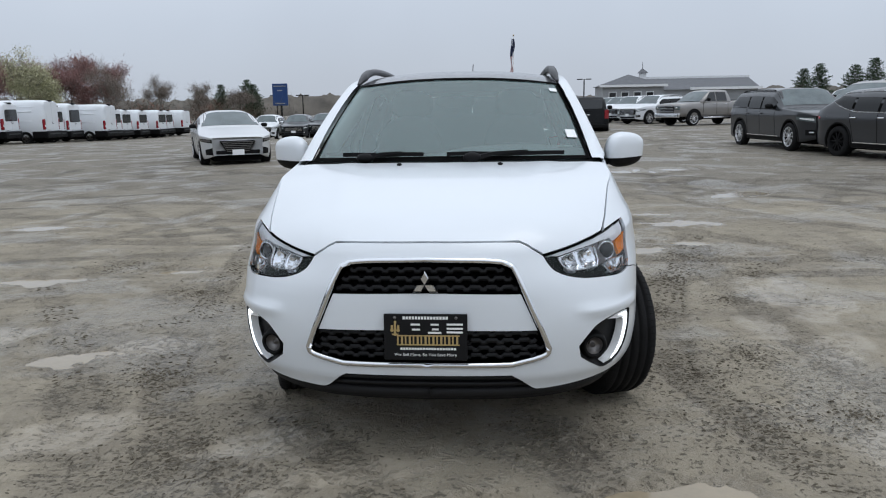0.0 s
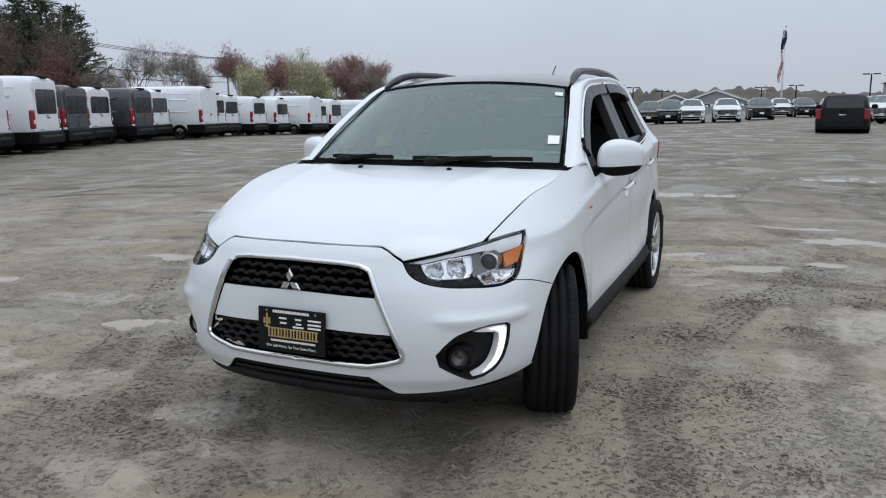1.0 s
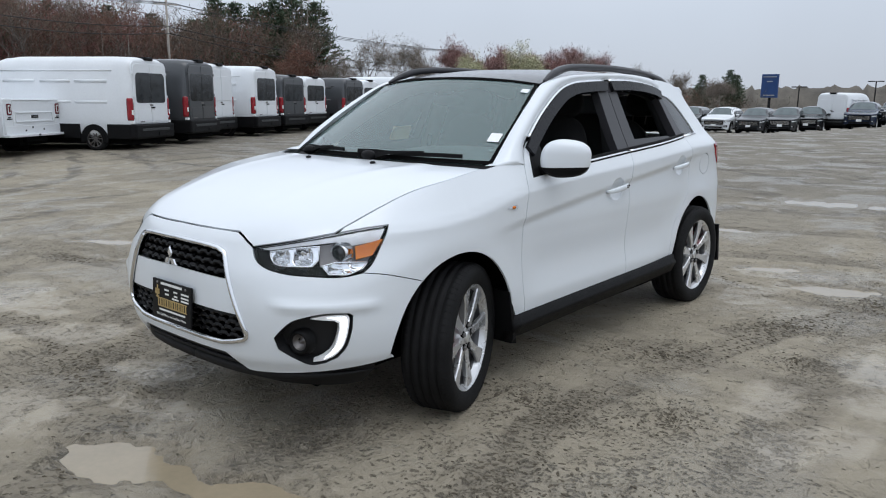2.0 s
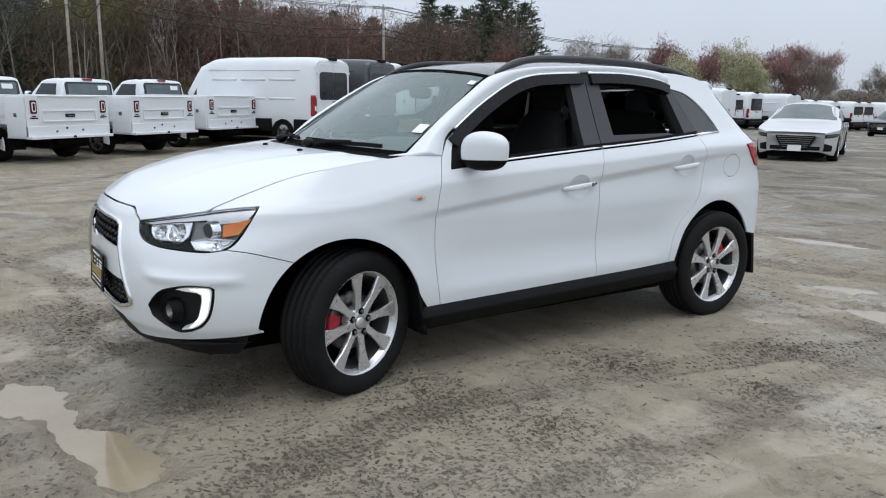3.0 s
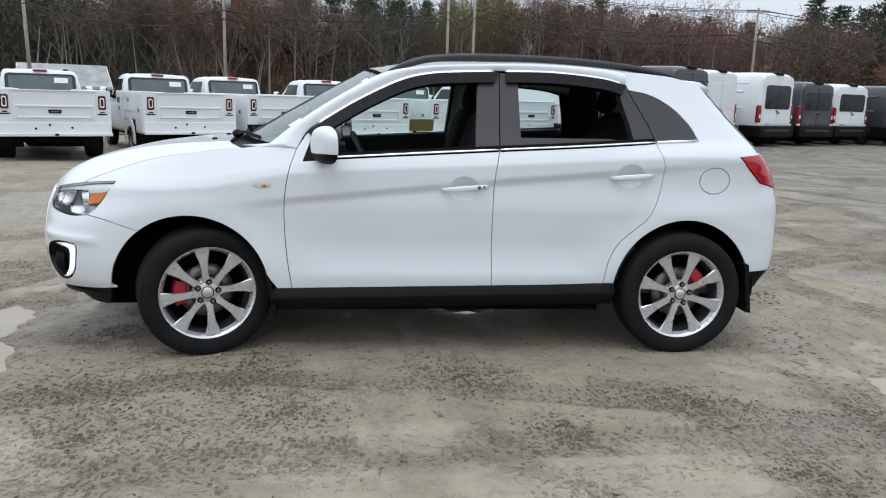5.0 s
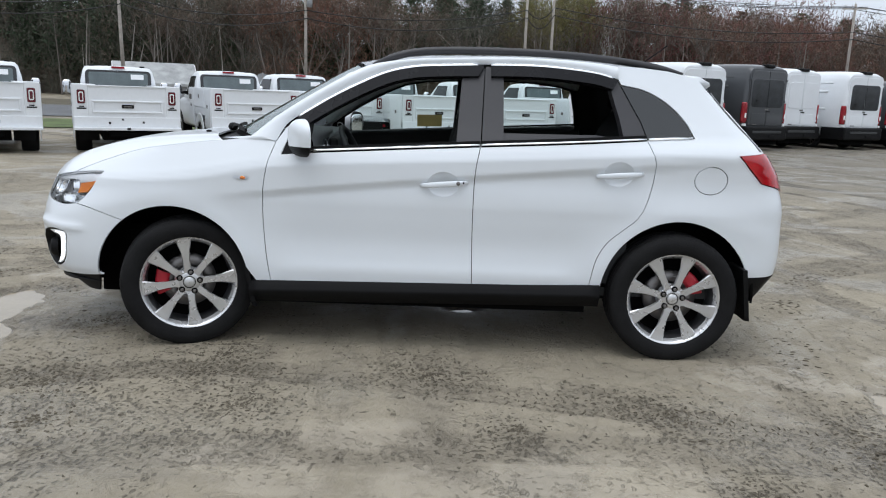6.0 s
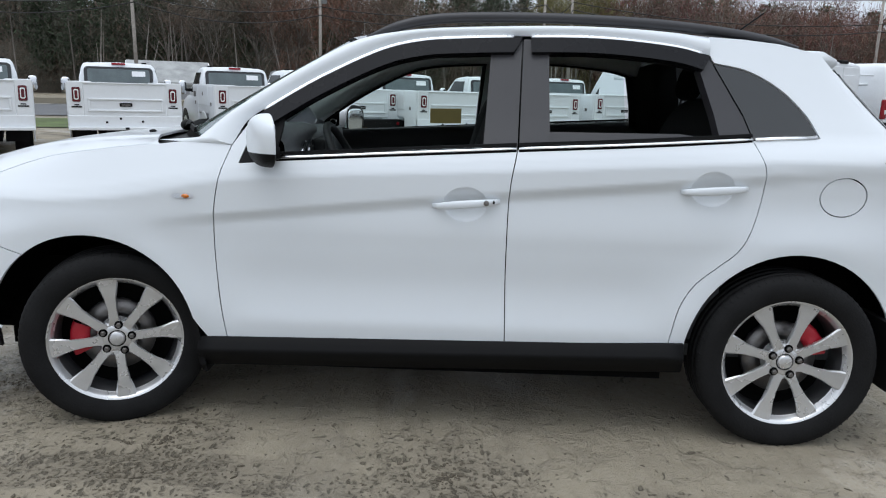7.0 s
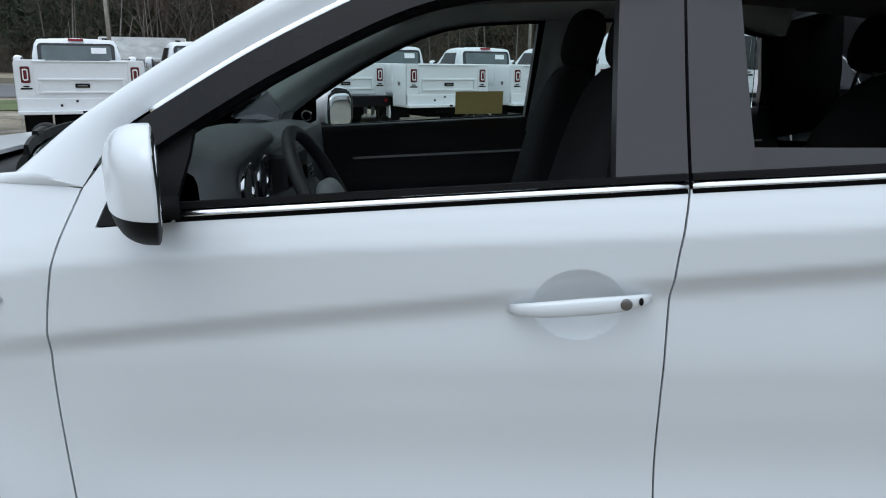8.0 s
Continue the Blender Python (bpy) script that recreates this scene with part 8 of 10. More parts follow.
def service_truck(black_bumper, label):
    """A white regular-cab pickup with a utility body; rear at +y."""
    c = thing("service_truck", label, "truck", "row of service trucks")
    W = 1.15
    y1 = 3.0
    st = [(-3.0, 0.80, 0.62, 0.95, 1.10, 0.08), (-2.9, 0.92, 0.50, 1.05, 1.20, 0.08), (-2.2, 0.99, 0.50, 1.15, 1.28, 0.09), (-1.45, 1.0, 0.50, 1.22, 1.34, 0.08), (-0.25, 1.0, 0.50, 1.25, 1.35, 0.07), (0.10, 0.99, 0.52, 1.25, 1.35, 0.07)]
    part("cab_body", *shell(st), WHITE_FLEET, c)
    rings = []
    for y, k, b in ((-1.55, 0.94, 1.36), (-1.15, 0.88, 1.78), (-0.88, 0.84, 2.01), (-0.70, 0.83, 2.06), (-0.35, 0.83, 2.085), (-0.06, 0.84, 2.065), (0.02, 0.85, 2.04), (0.07, 0.87, 1.80), (0.12, 0.93, 1.34)):
        half = [(0.955, 1.30), (0.95, 1.35), ((0.95 + k) / 2 + 0.01, 1.35 + (b - 1.35) * 0.55), (k, max(1.35, b - 0.075)), (k * 0.95, b - 0.018), (k * 0.82, b), (0, b + 0.02)]
        rings.append([(x, y, z) for x, z in half] + [(-x, y, z) for x, z in half[-2::-1]])
    part("cab_top", *loft(rings, True, True), WHITE_FLEET, c)
    tilt = Matrix.Translation((0, 0.118, 1.42)) @ Matrix.Rotation(radians(7.5), 4, "X")
    rw = plate("rear_window", rounded(-0.80, 0.80, 0.0, 0.565, (0.05, 0.05, 0.10, 0.10)), -0.03, 0.03, DARK_GLASS, c)
    rw.matrix_basis = tilt
    # inner pane paints the sky's brightness over the dark glass
    plate("pane_painted_sky", rounded(-0.73, 0.73, 0.04, 0.51, (0.05,) * 4), 0.01, 0.033, PALE_GLASS, rw)
    plate("window_label", rounded(-0.62, -0.30, 0.34, 0.47, (0.01,) * 4), 0.02, 0.037, PAPER, rw)
    box_part("high_brake_lamp", -0.16, 0.16, -0.04, 0.055, 2.03, 2.085, LAMP_RED, c, 0.012)
    for x in (-0.62, 0.62):
        box_part("roof_marker", x - 0.06, x + 0.06, -0.34, -0.24, 2.07, 2.115, PLASTIC, c, 0.012)
    for sg in (1, -1):
        v = [(0.968, -1.22, 1.39), (0.968, -0.16, 1.39), (0.888, -0.20, 1.93), (0.878, -0.80, 1.93)]
        part("cab_window", *mirrored(v + [(a - 0.05, b, z) for a, b, z in v], [(0, 1, 2, 3), (0, 4, 5, 1), (1, 5, 6, 2), (2, 6, 7, 3), (3, 7, 4, 0)], sg), DARK_GLASS, c, smooth=False)
        ma = part("mirror_arm", *mirrored(*sweep([(0.97, -0.95, 1.45), (1.18, -0.92, 1.45)], [(-0.05, -0.04), (0.05, -0.04), (0.05, 0.04), (-0.05, 0.04)]), sg), PLASTIC, c)
        v, f = ball((1.24, -0.92, 1.52), (0.11, 0.06, 0.19), 14, 10, 3.4)
        part("mirror_head", *mirrored(v, f, sg), CHROME, c)
        bx = new("side_locker")
        bx.parent = c
        bx["label"] = "white steel side locker with doors"
        xa, xb = (0.66, W) if sg > 0 else (-W, -0.66)
        box_part("locker_shell", xa, xb, 0.20, y1 - 0.02, 0.92, 1.62, WHITE_FLEET, bx, 0.012)
        box_part("locker_shell", xa, xb, 0.20, 0.95, 0.60, 0.92, WHITE_FLEET, bx, 0.012)
        box_part("locker_shell", xa, xb, 2.25, y1 - 0.02, 0.60, 0.92, WHITE_FLEET, bx, 0.012)
        xo = sg * (W + 0.006)
        for ya, yb, za, zb in ((0.24, 0.92, 0.64, 1.58), (0.96, 2.22, 1.12, 1.58), (2.28, y1 - 0.06, 0.64, 1.58)):
            d = box_part("locker_door", min(xo - 0.012, xo + 0.012), max(xo - 0.012, xo + 0.012), ya, yb, za, zb, WHITE_FLEET, bx, 0.006)
            box_part("locker_latch", min(xo, xo + sg * 0.022), max(xo, xo + sg * 0.022), (ya + yb) / 2 - 0.05, (ya + yb) / 2 + 0.05, za + (zb - za) * 0.5, za + (zb - za) * 0.5 + 0.09, STEEL, d, 0.005)
        box_part("printed_panel", min(xo, xo + sg * 0.016), max(xo, xo + sg * 0.016), 0.36, 0.66, 1.30, 1.44, GREY_PAINT, bx)
        xl = sg * 0.975
        lamp = plate("rear_lamp", rounded(xl - 0.082, xl + 0.082, 1.19, 1.50, (0.03,) * 4), y1 - 0.03, y1 + 0.022, LAMP_DEEP, c, "dark red oblong rear lamp")
        plate("lamp_ring", rounded(xl - 0.048, xl + 0.048, 1.235, 1.455, (0.03,) * 4), y1, y1 + 0.028, PAPER, lamp)
        plate("lamp_core", rounded(xl - 0.030, xl + 0.030, 1.26, 1.43, (0.02,) * 4), y1, y1 + 0.034, LAMP_DEEP, lamp)
        box_part("body_badge", xl - 0.10, xl + 0.10, y1 - 0.005, y1 + 0.010, 1.07, 1.10, PLASTIC, c)
        box_part("body_badge", xl - 0.05, xl + 0.05, y1 - 0.005, y1 + 0.010, 1.115, 1.14, PLASTIC, c)
        for y, xw in ((-2.05, 0.84), (1.55, 0.94)):
            car_wheel(c, sg * xw, y, 0.40, 0.25 if y < 0 else 0.36, STEEL)
        arch(c, sg * 1.0, -2.05, 0.40, PLASTIC)
        arch(c, sg * 1.15, 1.55, 0.42, WHITE_FLEET)
        box_part("mud_flap", sg * 0.82 - 0.22, sg * 0.82 + 0.22, 2.08, 2.10, 0.30, 0.72, PLASTIC, c)
    tg = box_part("tailgate", -0.84, 0.84, y1 - 0.06, y1 + 0.004, 0.88, 1.60, WHITE_FLEET, c, 0.012)
    for za, zb in ((0.99, 1.03), (1.235, 1.275)):
        box_part("tailgate_rib", -0.76, 0.76, y1 - 0.01, y1 + 0.034, za, zb, WHITE_FLEET, tg, 0.010)
    for x in (-0.76, 0.72):
        box_part("tailgate_rib", x, x + 0.04, y1 - 0.01, y1 + 0.030, 1.03, 1.235, WHITE_FLEET, tg, 0.008)
    box_part("tailgate_edge", -0.84, 0.84, y1 - 0.062, y1 + 0.030, 1.585, 1.61, WHITE_FLEET, tg, 0.008)
    box_part("tailgate_latch", -0.13, 0.13, y1 + 0.0, y1 + 0.03, 1.10, 1.18, PLASTIC, tg, 0.010)
    box_part("latch_lever", -0.09, 0.09, y1 + 0.02, y1 + 0.045, 1.125, 1.15, STEEL, tg, 0.006)
    box_part("end_panel", -W, -0.84, y1 - 0.05, y1 + 0.002, 0.60, 1.62, WHITE_FLEET, c, 0.01)
    box_part("end_panel", 0.84, W, y1 - 0.05, y1 + 0.002, 0.60, 1.62, WHITE_FLEET, c, 0.01)
    if black_bumper:
        bp = box_part("step_bumper", -W, W, y1 - 0.10, y1 + 0.24, 0.58, 0.84, PLASTIC, c, 0.02)
        box_part("step_tread", -0.62, 0.62, y1 + 0.02, y1 + 0.23, 0.836, 0.85, TRIM, bp, 0.005)
        for x in (-1.0, 1.0):
            box_part("bumper_lamp", x - 0.04, x + 0.04, y1 + 0.236, y1 + 0.25, 0.70, 0.77, LAMP_RED, bp)
        box_part("tow_label", -0.06, 0.06, y1 + 0.236, y1 + 0.25, 0.56, 0.62, TAN_PAPER, bp)
    else:
        bp = box_part("lower_panel", -W, W, y1 - 0.08, y1 + 0.02, 0.62, 0.90, WHITE_FLEET, c, 0.012)
        box_part("bottom_lip", -W - 0.01, W + 0.01, y1 - 0.06, y1 + 0.13, 0.595, 0.665, WHITE_FLEET, bp, 0.014)
        box_part("tow_socket", -0.04, 0.04, y1 + 0.12, y1 + 0.14, 0.61, 0.66, PLASTIC, bp)
        for x, z in ((-0.33, 0.76), (0.12, 0.82), (0.40, 0.74)):
            box_part("bumper_fitting", x - 0.022, x + 0.022, y1 + 0.015, y1 + 0.028, z, z + 0.045, PLASTIC, bp)
    box_part("hitch", -0.42, 0.42, y1 - 0.25, y1 + 0.05, 0.44, 0.56, DARK, c, 0.02)
    box_part("chassis", -0.55, 0.55, -2.6, y1 - 0.1, 0.36, 0.62, DARK, c)
    box_part("bed_floor", -0.56, 0.56, 0.2, y1 - 0.06, 0.82, 0.92, WHITE_FLEET, c)
    return c


# service trucks


def rear_at(x, y, fx, fy, half):
    """The pose of a vehicle whose rear face stands at x, y."""
    k = math.hypot(fx, fy)
    return heading(x + fx / k * half, y + fy / k * half, fx, fy)


truck = service_truck(False, "white utility-body service truck with red rear lamps")
truck.matrix_basis = rear_at(-13.05, -5.95, -0.90, -0.44, 3.0)
copy_thing(truck, rear_at(-11.4, -8.4, -0.86, -0.50, 3.0))
copy_thing(truck, rear_at(-14.98, -3.42, -0.875, -0.485, 3.0))
copy_thing(truck, rear_at(-16.85, 1.25, -0.86, -0.51, 3.0))
copy_thing(truck, rear_at(-18.3, 3.85, -0.86, -0.51, 3.0))
copy_thing(truck, rear_at(-19.9, 6.35, -0.86, -0.51, 3.0))
dark_truck = service_truck(True, "white utility-body service truck with black step bumper")
dark_truck.matrix_basis = rear_at(-16.6, -1.25, -0.80, -0.60, 3.0)
copy_thing(truck, rear_at(-9.9, -10.9, -0.86, -0.50, 3.0))

# cargo vans in one long row
van_kinds = {"w": cargo_van(WHITE_FLEET, 2.74, True, "white high-roof cargo van with dark rear windows"),
             "p": cargo_van(WHITE_FLEET, 2.74, False, "white high-roof cargo van with blank rear doors"),
             "g": cargo_van(GREY_PAINT, 2.74, True, "dark grey high-roof cargo van"),
             "d": cargo_van(GREY_PAINT, 2.50, True, "dark grey medium-roof cargo van"),
             "m": cargo_van(WHITE_FLEET, 2.50, True, "white medium-roof cargo van with rear windows"),
             "b": cargo_van(WHITE_FLEET, 2.50, False, "white medium-roof cargo van with blank rear doors")}
used = set()
ROW = "wgpwdmdmpmmmmpmwpmmmmmb"
row_line = np.array(spl((-18.85, 9.3), (-23.2, 17.2), (-26.4, 26.0), (-28.4, 33.5), (-29.8, 41), (-30.7, 49), (-31.2, 57), (-31.5, 66), (-31.6, 80), n=30))
row_run = np.r_[0, np.cumsum(np.linalg.norm(np.diff(row_line, axis=0), axis=1))]
for i, k in enumerate(ROW):
    run = min(i, 8) * 2.62 + max(0, i - 8) * 3.0
    px, py, qx, qy = (float(np.interp(run + d, row_run, row_line[:, c])) for d in (0, 0.2) for c in (0, 1))
    m = rear_at(px, py, -(qy - py), qx - px, 3.3 - (1.3 if k == "p" and i > 4 else 0.35 * math.sin(i * 2.3)))
    if k in used:
        copy_thing(van_kinds[k], m)
    else:
        van_kinds[k].matrix_basis = m
        used.add(k)

# loose cars
sedan = road_car("sedan", "silver four-door sedan with a dark mesh grille", "car", SILVER_PAINT, 4.80, 1.85, 1.43, 0.93, 0.84, -0.98, -0.10, 0.80, 1.72, "boot", 0.34, style="saloon")
sedan.matrix_basis = heading(-7.76, 17.86, 0.44, -0.90)
gx_suv = road_car("large_suv", "dark grey three-row SUV with roof rails", "car", SLATE_PAINT, 5.05, 2.0, 1.75, 1.13, 1.12, -1.10, -0.42, 1.98, 2.42, "hatch", 0.39, rail=True, plated=False)
gx_suv.matrix_basis = heading(8.76, 19.95, 0.13, -0.9915)
mu_suv = road_car("crossover", "dark grey crossover with black wheels", "car", SLATE_PAINT, 4.90, 1.92, 1.68, 1.08, 1.04, -1.12, -0.34, 1.60, 2.32, "hatch", 0.38, kick=0.20, plated=False)
mu_suv.matrix_basis = heading(9.74, 14.96, 0.27, -0.963)
pick = crew_pickup("pickup_truck", "black crew-cab pickup truck seen from behind", MATT_BLACK, PLASTIC)
# set below the ground to fit the camera's view
pick.matrix_basis = heading(4.27, 35.8, 0.10, 1.0, -0.22)
tan_pick = crew_pickup("pickup_truck", "pewter crew-cab pickup truck with chrome side step", PEWTER_PAINT, CHROME)
tan_pick.matrix_basis = heading(11.6, 41.5, -0.86, -0.5)
wh_suv = road_car("large_suv", "white SUV parked in a row", "car", WHITE_FLEET, 5.0, 2.0, 1.78, 1.12, 1.10, -1.05, -0.38, 1.80, 2.34, "hatch", 0.385, rail=True, group="far parked cars")
wh_suv.matrix_basis = heading(9.6, 46.0, -0.80, -0.6)
for i in range(5):
    copy_thing(wh_suv, heading(8.9 - 0.15 * i, 50.0 + 4.5 * i, -0.75, -0.66))
suv_label = {BLACK_PAINT: "black", NAVY_PAINT: "dark blue", GREY_PAINT: "dark grey", WHITE_FLEET: "white"}
suvs = {}
for paint, x, y in ((WHITE_FLEET, -16.6, 49.5), (GREY_PAINT, -14.6, 50.2), (GREY_PAINT, -12.9, 51.0), (BLACK_PAINT, -11.75, 52.5), (NAVY_PAINT, -8.8, 53.0), (BLACK_PAINT, -7.2, 54.6), (BLACK_PAINT, -5.9, 54.8), (WHITE_FLEET, -4.4, 55.2), (WHITE_FLEET, -2.1, 56.4),
                    (BLACK_PAINT, -18.6, 49.0), (GREY_PAINT, -20.4, 48.6), (GREY_PAINT, 0.0, 62.0), (WHITE_FLEET, 5.6, 70.0), (BLACK_PAINT, 3.3, 72.0), (WHITE_FLEET, 1.4, 74.0)):
    m = heading(x, y, 0.10, -1.0)
    if paint in suvs:
        copy_thing(suvs[paint], m)
    else:
        suvs[paint] = road_car("parked_suv", suv_label[paint] + " SUV parked facing the lot", "car", paint, 4.6, 1.9, 1.72, 1.10, 1.06, -0.95, -0.3, 1.65, 2.14, "hatch", 0.37, group="far parked cars")
        suvs[paint].matrix_basis = m
small_van = copy_thing(van_kinds["b"], heading(-10.4, 55.5, 0.05, 1.0))
small_van["label"] = "white small van with a dark rear window"
high_pick = copy_thing(tan_pick, heading(12.6, 22.8, -0.85, -0.52))
high_pick["label"] = "pewter pickup truck parked behind dark SUVs"
copy_thing(wh_suv, heading(13.8, 27.5, -0.85, -0.52))

# ---------- trees ----------
def island_mat(name, cols, rough=0.85):
    """Tones vary from piece to piece."""
    m = bpy.data.materials.new(name)
    m.use_nodes = True
    nt = m.node_tree
    b = nt.nodes["Principled BSDF"]
    g, r, n, ad, co = (nt.nodes.new(k) for k in ("ShaderNodeNewGeometry", "ShaderNodeValToRGB", "ShaderNodeTexNoise", "ShaderNodeMath", "ShaderNodeTexCoord"))
    n.inputs["Scale"].default_value = 0.35
    nt.links.new(co.outputs["Object"], n.inputs["Vector"])
    ad.operation = "MULTIPLY_ADD"
    ad.inputs[1].default_value = 0.6
    nt.links.new(g.outputs["Random Per Island"], ad.inputs[0])
    sb = nt.nodes.new("ShaderNodeMath")
    sb.operation = "SUBTRACT"
    sb.inputs[1].default_value = 0.3
    nt.links.new(n.outputs["Fac"], ad.inputs[2])
    nt.links.new(ad.outputs[0], sb.inputs[0])
    for i, c in enumerate(cols):
        if i < 2:
            r.color_ramp.elements[i].color = (*c, 1)
        else:
            e = r.color_ramp.elements.new(0.5)
            e.color = (*c, 1)
    nt.links.new(sb.outputs[0], r.inputs["Fac"])
    nt.links.new(r.outputs["Color"], b.inputs["Base Color"])
    b.inputs["Roughness"].default_value = rough
    b.inputs["Specular IOR Level"].default_value = 0.2
    return m


BARK = island_mat("grey_bark", ((0.115, 0.100, 0.090), (0.24, 0.215, 0.195)))
BIRCH = island_mat("pale_bark", ((0.22, 0.20, 0.18), (0.36, 0.34, 0.31)))
NEEDLES = island_mat("pine_needles", ((0.036, 0.060, 0.038), (0.105, 0.145, 0.088)))
RUSSET = island_mat("russet_buds", ((0.120, 0.067, 0.050), (0.27, 0.150, 0.108), (0.19, 0.104, 0.078)))
MAROON = island_mat("maroon_buds", ((0.110, 0.048, 0.045), (0.25, 0.118, 0.108)))
PINK_BUDS = island_mat("pink_brown_buds", ((0.17, 0.090, 0.085), (0.36, 0.215, 0.20)))
BLOSSOM = island_mat("spring_leaves", ((0.24, 0.24, 0.13), (0.66, 0.64, 0.50), (0.40, 0.39, 0.24)))
BRUSH = island_mat("brown_brush", ((0.088, 0.067, 0.053), (0.20, 0.152, 0.118)))
GREY_TWIGS = island_mat("grey_green_twigs", ((0.048, 0.052, 0.040), (0.120, 0.118, 0.092)))
FINE_TWIGS = island_mat("fine_grey_twigs", ((0.15, 0.125, 0.105), (0.29, 0.25, 0.215)))
OLIVE = island_mat("olive_leaves", ((0.09, 0.085, 0.035), (0.22, 0.20, 0.085)))


def tubes(p0, p1, r0, r1, n=4):
    """Many tapered limbs at once."""
    p0, p1, r0, r1 = (np.asarray(a, float) for a in (p0, p1, r0, r1))
    t = p1 - p0
    t /= np.linalg.norm(t, axis=1)[:, None] + 1e-9
    ref = np.where(np.abs(t[:, 2:3]) > 0.9, np.array([[1.0, 0, 0]]), np.array([[0, 0, 1.0]]))
    a = np.cross(t, ref)
    a /= np.linalg.norm(a, axis=1)[:, None] + 1e-9
    b = np.cross(t, a)
    ang = np.arange(n) * 2 * np.pi / n
    ring = a[:, None] * np.cos(ang)[None, :, None] + b[:, None] * np.sin(ang)[None, :, None]
    v = np.concatenate([p0[:, None] + ring * r0[:, None, None], p1[:, None] + ring * r1[:, None, None]], 1).reshape(-1, 3)
    k = np.arange(len(p0))[:, None] * 2 * n
    j = np.arange(n)[None]
    f = np.stack([k + j, k + (j + 1) % n, k + n + (j + 1) % n, k + n + j], -1).reshape(-1, 4)
    return v, f


def leaves(rs, centres, size, spread, per):
    """Small crossing leaf blades scattered about the centres."""
    c = np.repeat(np.asarray(centres), per, 0) + rs.normal(0, spread, (len(centres) * per, 3))
    a, b = rs.normal(0, 1, c.shape), rs.normal(0, 1, c.shape)
    a /= np.linalg.norm(a, axis=1)[:, None]
    b = np.cross(a, b)
    b /= np.linalg.norm(b, axis=1)[:, None] + 1e-9
    s = (size * rs.uniform(0.6, 1.3, len(c)))[:, None]
    v = np.stack([c - a * s, c + b * s * 0.55, c + a * s, c - b * s * 0.55], 1).reshape(-1, 3)
    return v, np.arange(len(v)).reshape(-1, 4)


def bare_tree(seed, height, spread=0.55, levels=5, kids=4, trunk=0.022, lean=0.9):
    """Limbs of a leafless tree and its twig ends."""
    rs = np.random.RandomState(seed)
    segs, tips = [], []
    todo = [(np.zeros(3), np.array([0.0, 0, 1]), height * 0.42, height * trunk, 0)]
    while todo:
        p, d, ln, r, lv = todo.pop()
        pts = [p]
        for k in range(3 if lv < 2 else 2):
            d = d + rs.normal(0, 0.10 + 0.04 * lv, 3) + np.array([0, 0, 0.06])
            d /= np.linalg.norm(d)
            q = pts[-1] + d * ln / (3 if lv < 2 else 2)
            ra = r * (1 - 0.5 * k / 3)
            segs.append((pts[-1], q, ra, ra * 0.78))
            pts.append(q)
        if lv >= levels - 1:
            tips.append(pts[-1])
            continue
        n = kids + (rs.rand() < 0.5)
        for k in range(n):
            u = rs.uniform(0.45, 1.0) if k else 1.0
            i = min(int(u * (len(pts) - 1)), len(pts) - 2)
            o = pts[i] + (pts[i + 1] - pts[i]) * (u * (len(pts) - 1) - i)
            az = rs.uniform(0, 2 * math.pi)
            side = np.array([math.cos(az), math.sin(az), 0.25])
            nd = d * (1 - spread) + side * spread * lean * (1 if k else 0.35)
            nd /= np.linalg.norm(nd)
            todo.append((o, nd, ln * rs.uniform(0.55, 0.75), max(r * 0.5, 0.012), lv + 1))
    s = list(zip(*segs))
    return tubes(*s), np.array(tips)


